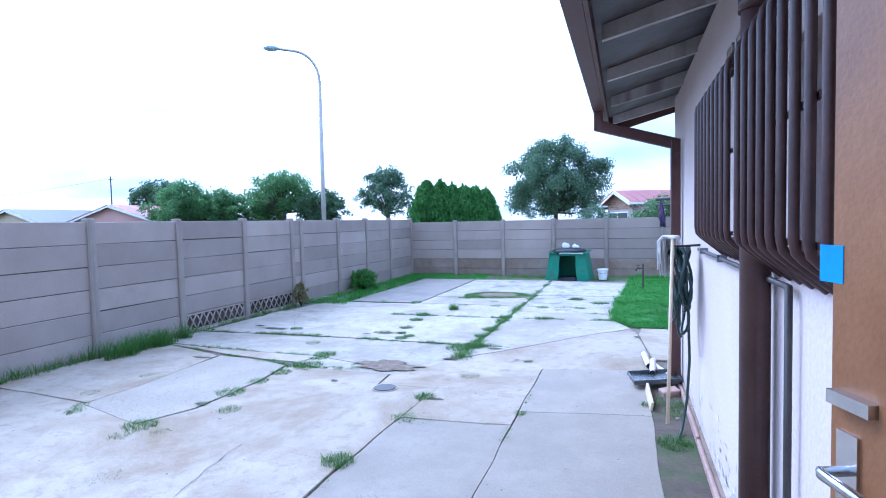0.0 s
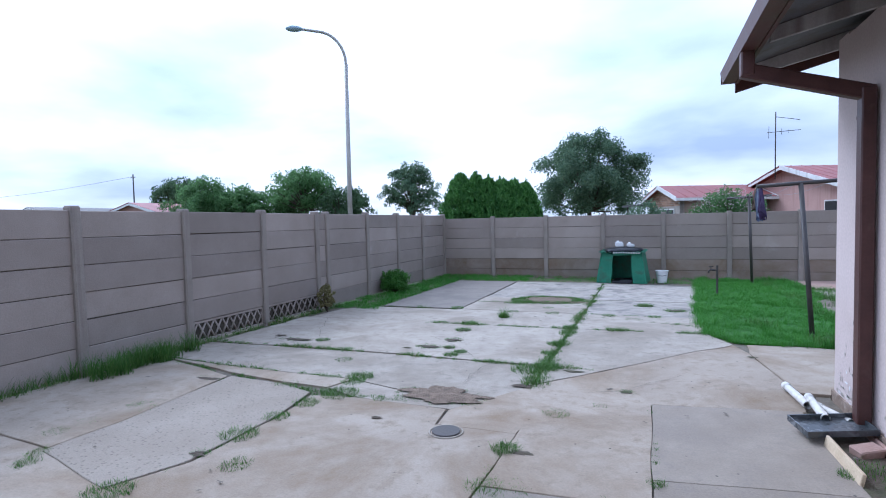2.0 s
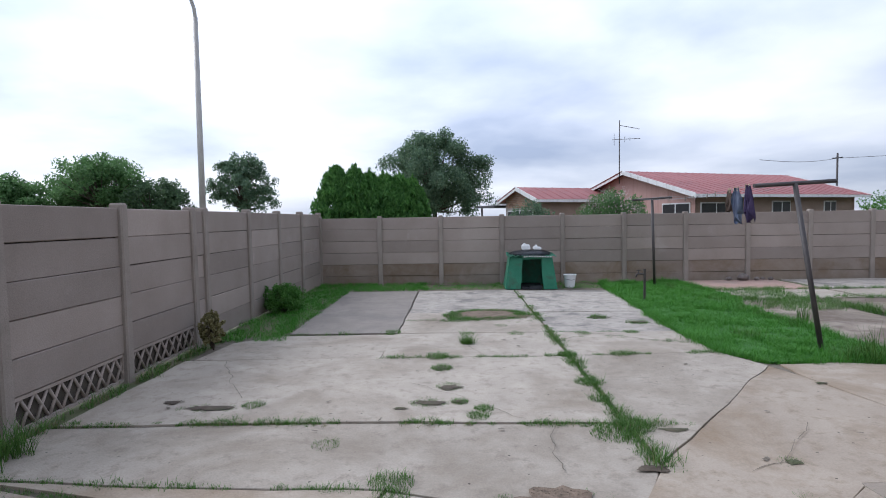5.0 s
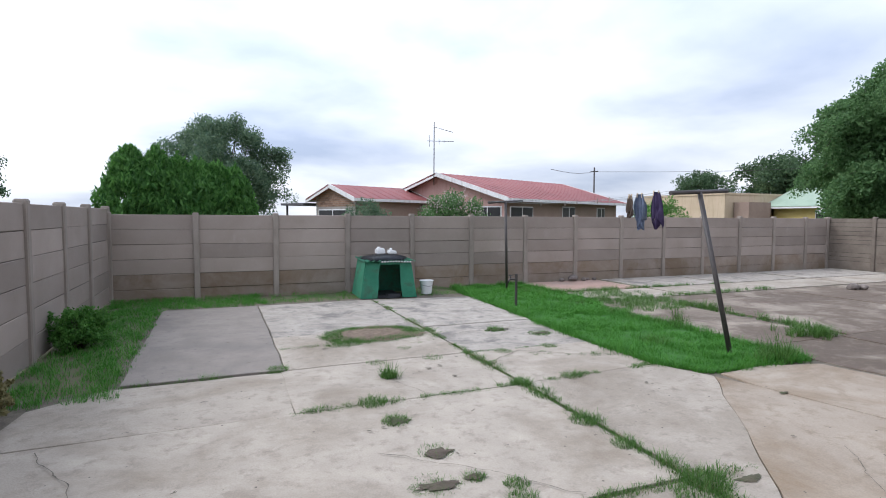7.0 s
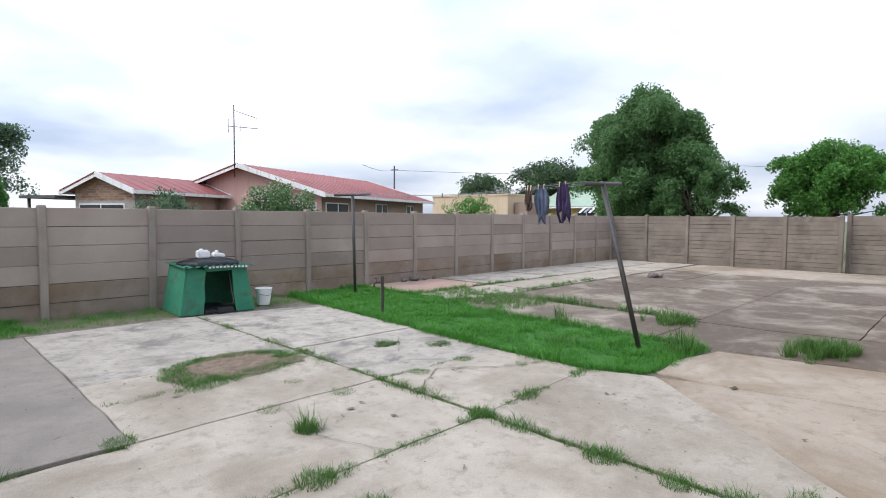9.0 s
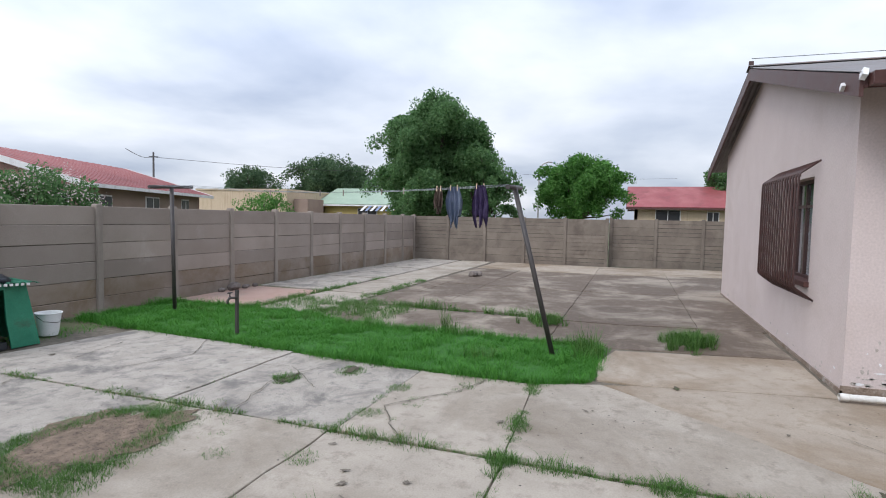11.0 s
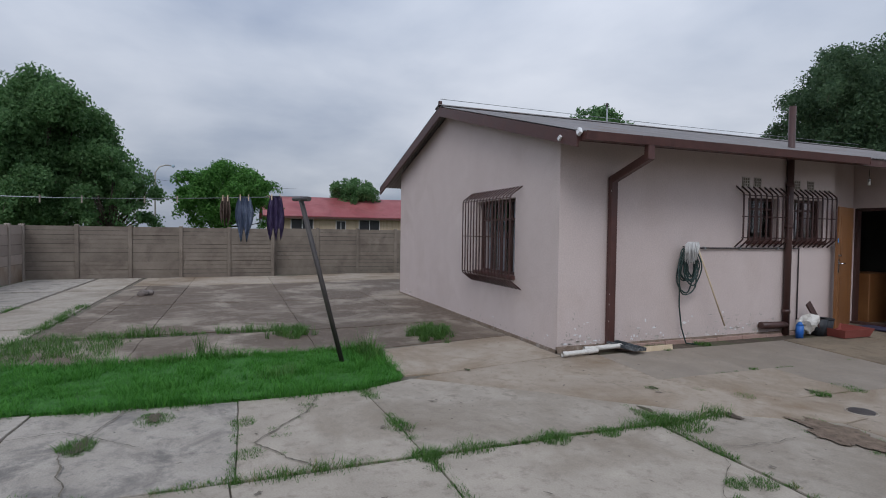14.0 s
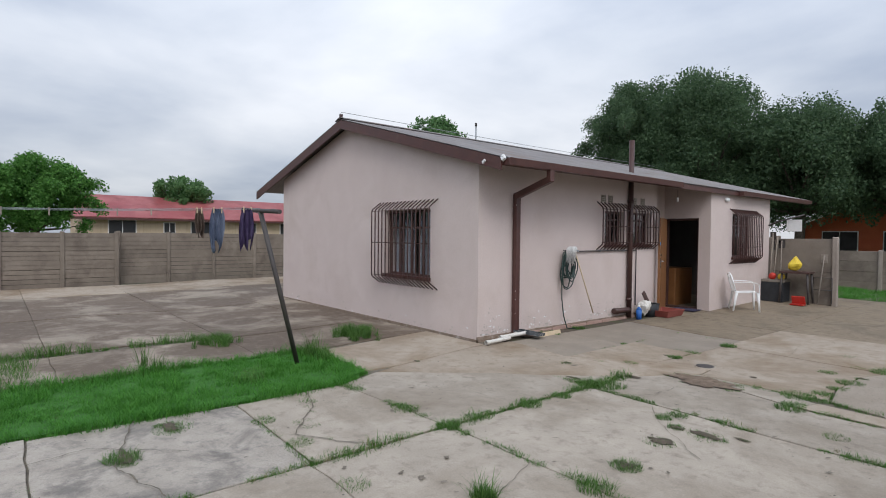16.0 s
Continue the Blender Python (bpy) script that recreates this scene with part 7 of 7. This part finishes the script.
tree(12.9, -15.0, 10.8, 3.3, 2.6, "large dark green tree behind the house", "leaf_deep", 440, 100, 0.19, 15, trunk=0.25, ragged=0.4, airy=0.1, wisps=30)
tree(9.0, -15.0, 10.5, 3.9, 2.6, "large dark green tree behind the house", "leaf_deep", 460, 100, 0.19, 16, trunk=0.25, ragged=0.3, airy=0.0)
tree(4.9, -16.0, 8.4, 3.6, 2.2, "dark green tree behind the garden wall", "leaf_deep", 380, 95, 0.2, 17, trunk=0.22, airy=0.0)
tree(1.4, -17.0, 7.9, 3.2, 2.4, "dark green tree behind the garden wall", "leaf_deep", 300, 90, 0.2, 28, trunk=0.22, airy=0.1)
tree(-2.9, -18.0, 7.6, 3.8, 2.4, "dark green tree behind the garden wall", "leaf_deep", 300, 90, 0.2, 18, trunk=0.22, airy=0.1)
tree(37.0, 3.0, 5.6, 2.0, 3.4, "small tree crown over the far roof", "leaf_mid", 80, 40, 0.3, 19, airy=0.7)
tree(2.75, 18.9, 2.35, 1.1, 0.5, "flowering shrub with pale blossom over the wall", "leaf_mid", 190, 50, 0.09, 20, name="shrub", trunk=0.05)
tree(2.72, 18.85, 2.4, 1.1, 1.1, "pale blossom sprays on the shrub", "flower", 60, 12, 0.06, 21, name="blossom_shrub", trunk=0.03)
tree(0.75, 20.0, 2.2, 0.9, 0.6, "low green shrub over the wall", "leaf_blue", 60, 42, 0.09, 22, name="shrub", trunk=0.04)
tree(13.6, 22.5, 2.6, 1.3, 0.6, "wispy yellow-green shrub over the wall", "leaf_bright", 70, 34, 0.12, 23, name="shrub", trunk=0.04)
tree(-4.70, 13.3, 0.55, 0.42, 0.0, "low sprawling green bush at the foot of the wall", "leaf_bright", 90, 40, 0.05, 24, name="bush", trunk=0.012, squash=0.6)
tree(-4.75, 10.55, 0.5, 0.16, 0.05, "small dry weed bush at the foot of the wall", "dry", 20, 26, 0.05, 25, name="bush", trunk=0.01)
blades("leafy_weeds", [(-4.72 + rng.gauss(0, 0.1), 6.7 + rng.gauss(0, 0.4), 0.26, 0.07, 14) for _ in range(50)], "weed", "tall leafy green weeds at the foot of the wall", "weeds")
blades("spiky_weeds", [(-1.5, 10.73, 0.18, 0.06, 24), (-1.47, 10.70, 0.11, 0.10, 30), (3.45, 11.75, 0.38, 0.06, 22), (3.4, 11.6, 0.25, 0.08, 20), (2.95, 9.75, 0.4, 0.12, 24), (2.2, 10.9, 0.16, 0.2, 60)], "weed", "spiky tall green weeds on the edge of the lawn", "weeds")


# ---- neighbouring houses ----
def gable_house(name, label, x0, x1, y0, y1, eave, ridge, axis, wall, roof_mat, over=0.4, trim="white_trim", openings=(), chimney=False, gable_mat=None, side_wall=None):
    """A house with a two-sided roof; axis is the ridge's direction. openings: side, place along it, width, sill, head."""
    h = holder(name, label, "house")
    bm = bmesh.new()
    bx(bm, x0, x1, y0, y1, -0.2, eave)
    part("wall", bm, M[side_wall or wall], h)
    mx, my = (x0 + x1) / 2, (y0 + y1) / 2
    for s in (0, 1):
        bm = bmesh.new()
        if axis == "x":
            xx = (x0 - 0.012, x1 + 0.012)[s]
            pts = [(xx, y0, -0.2), (xx, y1, -0.2), (xx, y1, eave), (xx, my, ridge - 0.06), (xx, y0, eave)]
        else:
            yy = (y0 - 0.012, y1 + 0.012)[s]
            pts = [(x0, yy, -0.2), (x1, yy, -0.2), (x1, yy, eave), (mx, yy, ridge - 0.06), (x0, yy, eave)]
        plate(bm, pts[::-1] if (s == 0) == (axis == "x") else pts, 0.2)
        part("gable_wall", bm, M[gable_mat or wall], h)
    run = (y1 - y0) / 2 if axis == "x" else (x1 - x0) / 2
    k = (ridge - eave) / run
    rf = holder("roof", "", "")
    rf.parent = h
    for s in (-1, 1):
        bm = bmesh.new()
        if axis == "x":
            e = (y1 if s > 0 else y0) + s * over
            pts = [(x0 - over, my, ridge), (x1 + over, my, ridge), (x1 + over, e, eave - k * over), (x0 - over, e, eave - k * over)]
        else:
            e = (x1 if s > 0 else x0) + s * over
            pts = [(mx, y0 - over, ridge), (mx, y1 + over, ridge), (e, y1 + over, eave - k * over), (e, y0 - over, eave - k * over)]
        plate(bm, pts if s > 0 else pts[::-1], 0.05)
        part("roof_slope", bm, M[roof_mat], rf)
        # standing ribs of the sheeting
        bm = bmesh.new()
        n = int(((x1 - x0) if axis == "x" else (y1 - y0)) / 0.4)
        for i in range(n + 1):
            if axis == "x":
                xx = x0 - over + i * (x1 - x0 + 2 * over) / n
                rod(bm, (xx, my, ridge + 0.002), (xx, e, eave - k * over + 0.002), 0.014, sides=4)
            else:
                yy = y0 - over + i * (y1 - y0 + 2 * over) / n
                rod(bm, (mx, yy, ridge + 0.002), (e, yy, eave - k * over + 0.002), 0.014, sides=4)
        rb = part("sheet_ribs", bm, M[roof_mat], rf)
        tagged(rb, kind="stuff")
        for g in (0, 1):
            bm = bmesh.new()
            if axis == "x":
                xx = (x0 - over, x1 + over)[g]
                pts = [(xx, my, ridge + 0.03), (xx, e, eave - k * over + 0.03), (xx, e, eave - k * over - 0.15), (xx, my, ridge - 0.15)]
            else:
                yy = (y0 - over, y1 + over)[g]
                pts = [(mx, yy, ridge + 0.03), (e, yy, eave - k * over + 0.03), (e, yy, eave - k * over - 0.15), (mx, yy, ridge - 0.15)]
            plate(bm, pts, 0.03)
            part("barge_board", bm, M[trim], rf)
        bm = bmesh.new()
        if axis == "x":
            bx(bm, x0 - over, x1 + over, e - 0.05, e + 0.05, eave - k * over - 0.12, eave - k * over - 0.01)
        else:
            bx(bm, e - 0.05, e + 0.05, y0 - over, y1 + over, eave - k * over - 0.12, eave - k * over - 0.01)
        part("gutter", bm, M[trim], rf)
    for side, c, w, z0, z1 in openings:
        win = holder("window", "", "")
        win.parent = h
        for nm, grow, out, mat in (("frame", 0.05, 0.03, "white_trim"), ("pane", 0.0, 0.045, "far_dark")):
            bm = bmesh.new()
            a, b, d0, d1 = c - w / 2 - grow, c + w / 2 + grow, z0 - grow, z1 + grow
            if side == "south":
                bx(bm, a, b, y0 - out, y0 + 0.02, d0, d1)
            elif side == "west":
                bx(bm, x0 - out - 0.012, x0 + 0.02, a, b, d0, d1)
            elif side == "north":
                bx(bm, a, b, y1 - 0.02, y1 + out + 0.012, d0, d1)
            part(nm, bm, M[mat], win)
        bm = bmesh.new()
        if side == "south":
            bx(bm, c - 0.02, c + 0.02, y0 - 0.055, y0, z0, z1)
        elif side == "west":
            bx(bm, x0 - 0.07, x0, c - 0.02, c + 0.02, z0, z1)
        else:
            bx(bm, c - 0.02, c + 0.02, y1, y1 + 0.065, z0, z1)
        part("mullion", bm, M["white_trim"], win)
    return h


# side walls darker than the pink gables, shade painted into their colour
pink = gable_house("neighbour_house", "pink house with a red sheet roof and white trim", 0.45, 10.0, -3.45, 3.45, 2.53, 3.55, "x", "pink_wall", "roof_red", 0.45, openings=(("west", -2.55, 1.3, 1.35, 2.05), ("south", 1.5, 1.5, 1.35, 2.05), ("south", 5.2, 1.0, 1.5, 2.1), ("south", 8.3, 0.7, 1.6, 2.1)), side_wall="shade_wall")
pink.matrix_basis = pose(5.64, 27.33, 0, 0, 0, 24)
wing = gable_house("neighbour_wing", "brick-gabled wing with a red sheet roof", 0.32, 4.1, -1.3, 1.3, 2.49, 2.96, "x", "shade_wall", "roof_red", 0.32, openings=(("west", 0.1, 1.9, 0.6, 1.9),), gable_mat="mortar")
wing.matrix_basis = pose(1.09, 27.66, 0, 0, 0, 26)
# bricks of the gable
bm = bmesh.new()
bx(bm, -0.006, 0.006, -0.105, 0.105, -0.034, 0.034)
bme = to_mesh("brick", bm, M["brick"])
row, z = 0, 2.09
while z < 2.86:
    halfw = 1.3 if z < 2.46 else 1.3 * (2.93 - z) / 0.47
    y = -halfw + 0.11 + (row % 2) * 0.11
    while y < halfw - 0.10:
        piece("brick", bme, wing, pose(0.302, y, z))
        y += 0.222
    z += 0.08
    row += 1
carport = holder("carport", "dark flat carport roof on posts beside the brick wing", "carport")
bm = bmesh.new()
bx(bm, -0.1, 2.6, 1.70, 3.4, 2.12, 2.22)
part("roof", bm, M["roof_dark"], carport)
for x in (0.1, 2.4):
    bm = bmesh.new()
    rod(bm, (x, 3.2, -0.1), (x, 3.2, 2.12), 0.05, sides=8)
    part("post", bm, M["iron_grey"], carport)
carport.matrix_basis = wing.matrix_basis

gable_house("far_house", "pale pink house with an orange tiled roof", -37.4, -29.5, 30.5, 38.0, 2.3, 3.4, "y", "pink_wall", "roof_red_faded", 0.4)
gable_house("far_house", "cream house with a dark low roof", -45.0, -38.5, 29.0, 35.0, 2.3, 3.3, "y", "cream_wall", "roof_dark", 0.4)
gable_house("east_house", "yellowish house with a faded red sheet roof", 33.5, 40.0, -12.0, 9.2, 2.75, 4.05, "y", "cream_wall", "roof_red_faded", 0.5, trim="maroon", openings=(("west", 7.2, 1.4, 1.5, 2.4), ("west", 4.6, 0.6, 1.7, 2.3), ("west", 2.6, 1.4, 1.5, 2.4), ("west", -0.4, 1.0, 1.5, 2.4), ("west", -3.4, 1.4, 1.5, 2.4)))
gable_house("green_roof_house", "yellow house with a pale green sheet roof", 34.5, 40.5, 25.0, 33.0, 2.7, 3.9, "y", "yellow_wall", "roof_green", 0.5, openings=(("west", 29.0, 1.6, 1.2, 2.2),))
gable_house("orange_house", "orange painted house beneath trees", 0.2, 6.5, -27.0, -21.0, 2.5, 3.9, "y", "orange_wall", "roof_red_faded", 0.4, openings=(("north", 4.6, 1.5, 1.0, 2.1), ("north", 2.3, 0.9, 0.1, 2.1)))
flat = holder("flat_roofed_building", "plain cream flat-roofed building with a parapet", "building")
bm = bmesh.new()
bx(bm, 30.4, 37.5, 33.6, 42.0, -0.2, 3.36)
part("wall", bm, M["cream_wall"], flat)
bm = bmesh.new()
bx(bm, 30.34, 37.56, 33.54, 42.06, 3.36, 3.5)
part("parapet", bm, M["cream_wall"], flat)
bm = bmesh.new()
bx(bm, 31.2, 33.4, 32.3, 33.5, -0.2, 2.8)
part("annex", bm, M["shade_wall"], flat)
# low wall and grass past the south side
fence_run("wall_far_south", "pale precast wall in front of the orange house", (-6.0, -8.7, 0), 0, [0.0, 1.6, 3.2, 4.8, 6.4, 8.0, 9.6, 11.2, 12.8], 1.35, 4, "fence_old", "fence_post")
blades("south_grass", [(rng.uniform(-4.8, 2.5), rng.uniform(-8.6, -4.95), 0.12, 0.14, 12) for _ in range(1100)], "grass", "green grass beyond the concrete yard")

# striped awning by the green-roofed house
aw = holder("striped_awning", "blue and white striped sheet awning", "awning")
for k in range(9):
    bm = bmesh.new()
    plate(bm, [(33.2, 25.4 + k * 0.42, 2.0), (33.2, 25.62 + k * 0.42, 2.0), (34.4, 25.62 + k * 0.42, 2.6), (34.4, 25.4 + k * 0.42, 2.6)], 0.03)
    part("stripe", bm, M["cloth_blue" if k % 2 else "white_trim"], aw)


# ---- masts, lamps, cables ----
lamp = holder("street_lamp", "tall grey street lamp with a curved arm", "street lamp")
bm = bmesh.new()
rod(bm, (0, 0, -0.2), (0, 0, 6.0), 0.075, 0.05, 12)
part("pole", bm, M["lamp_grey"], lamp)
bm = bmesh.new()
pts = [(0, 0, 5.95)] + [(-0.75 + 0.75 * math.cos(a), 0, 6.0 + 0.85 * math.sin(a)) for a in [i * math.pi / 2 / 8 for i in range(9)]] + [(-1.22, 0, 6.90)]
tube(bm, pts, 0.038, 8)
part("arm", bm, M["lamp_grey"], lamp)
bm = bmesh.new()
bmesh.ops.create_uvsphere(bm, u_segments=16, v_segments=10, radius=0.12)
for v in bm.verts:
    v.co.x *= 1.9
    v.co.z *= 0.65
head = part("head", bm, M["lamp_head"], lamp, "grey-blue lamp head")
head.location = (-1.36, 0, 6.90)
lamp.matrix_basis = pose(-7.1, 15.5, 0, 0, 0, 31)

aerial = holder("television_aerial", "thin television aerial mast with crossed rods", "aerial")
bm = bmesh.new()
rod(bm, (0, 0, 3.0), (0, 0, 5.65), 0.022, sides=8)
part("mast", bm, M["iron_grey"], aerial)
for z, a, L in ((5.45, -25, 0.85), (4.85, 8, 0.8)):
    bm = bmesh.new()
    c, s = math.cos(radians(a)), math.sin(radians(a))
    rod(bm, (-0.3 * c if z < 5 else 0, 0, z - (-0.3 * s if z < 5 else 0) * 0), (L * c, -0.25, z + (L * s * 0.6 if z > 5 else 0)), 0.012, sides=6)
    part("boom", bm, M["iron_grey"], aerial)
for k in range(4):
    bm = bmesh.new()
    rod(bm, (-0.25 + 0.22 * k, -0.1, 4.6 + 0.06 * k), (-0.25 + 0.22 * k, -0.1, 5.08 - 0.06 * k), 0.008, sides=5)
    part("element", bm, M["iron_grey"], aerial)
aerial.location = (5.42, 27.0, 0)

for x, y, h, lb in ((20.8, 36.0, 5.1, "dark wooden cable pole beyond the houses"), (-40.0, 36.0, 6.2, "thin distant mast over the houses")):
    m = holder("cable_pole", lb, "pole")
    bm = bmesh.new()
    rod(bm, (0, 0, -0.1), (0, 0, h), 0.07, 0.05, 8)
    part("pole", bm, M["iron_grey"], m)
    bm = bmesh.new()
    rod(bm, (-0.3, 0, h - 0.3), (0.3, 0, h - 0.25), 0.03, sides=6)
    part("crossarm", bm, M["iron_grey"], m)
    m.location = (x, y, 0)
for p, q, sag in (((20.8, 36.0, 4.8), (46.0, 24.0, 6.3), 0.5), ((20.8, 36.0, 4.8), (11.3, 27.0, 3.9), 0.15), ((46.0, 24.0, 6.3), (60.0, 5.0, 6.4), 0.4), ((-40.0, 36.0, 6.0), (-75.0, 40.0, 5.2), 0.4)):
    c = holder("overhead_cable", "thin dark overhead cable between poles", "cable", group="overhead cables")
    bm = bmesh.new()
    tube(bm, [Vector(p).lerp(Vector(q), i / 12) - Vector((0, 0, sag * math.sin(math.pi * i / 12))) for i in range(13)], 0.012, 5)
    part("wire", bm, M["iron_grey"], c)
far_lamp = holder("street_lamp", "distant small curved street lamp beyond the wall", "street lamp")
bm = bmesh.new()
tube(bm, [(0, 0, -0.2), (0, 0, 6.3), (0.05, -0.3, 6.8), (0.08, -0.8, 7.0), (0.1, -1.2, 6.95)], 0.06, 8)
part("pole", bm, M["lamp_grey"], far_lamp)
bm = bmesh.new()
bmesh.ops.create_uvsphere(bm, u_segments=12, v_segments=8, radius=0.13)
hd = part("head", bm, M["lamp_head"], far_lamp)
hd.location = (0.1, -1.35, 6.92)
far_lamp.location = (47.1, 17.7, 0)
roofpipe = holder("roof_pipe", "thin metal pipe standing on the roof", "pipe")
bm = bmesh.new()
rod(bm, (6.9, 3.0, 3.7), (6.9, 3.0, 4.75), 0.02, sides=8)
part("pipe", bm, M["zinc"], roofpipe)
bm = bmesh.new()
rod(bm, (6.9, 3.0, 4.70), (6.9, 3.0, 4.78), 0.03, sides=8)
part("cap", bm, M["iron_grey"], roofpipe)
ridge_wire = holder("ridge_wire", "thin pale wire strung along the roof ridge", "cable")
bm = bmesh.new()
tube(bm, [(RIDGE_X, 7.6, 4.23), (RIDGE_X, 2.0, 4.20), (RIDGE_X, -4.8, 4.22)], 0.006, 5)
part("wire", bm, M["zinc"], ridge_wire)
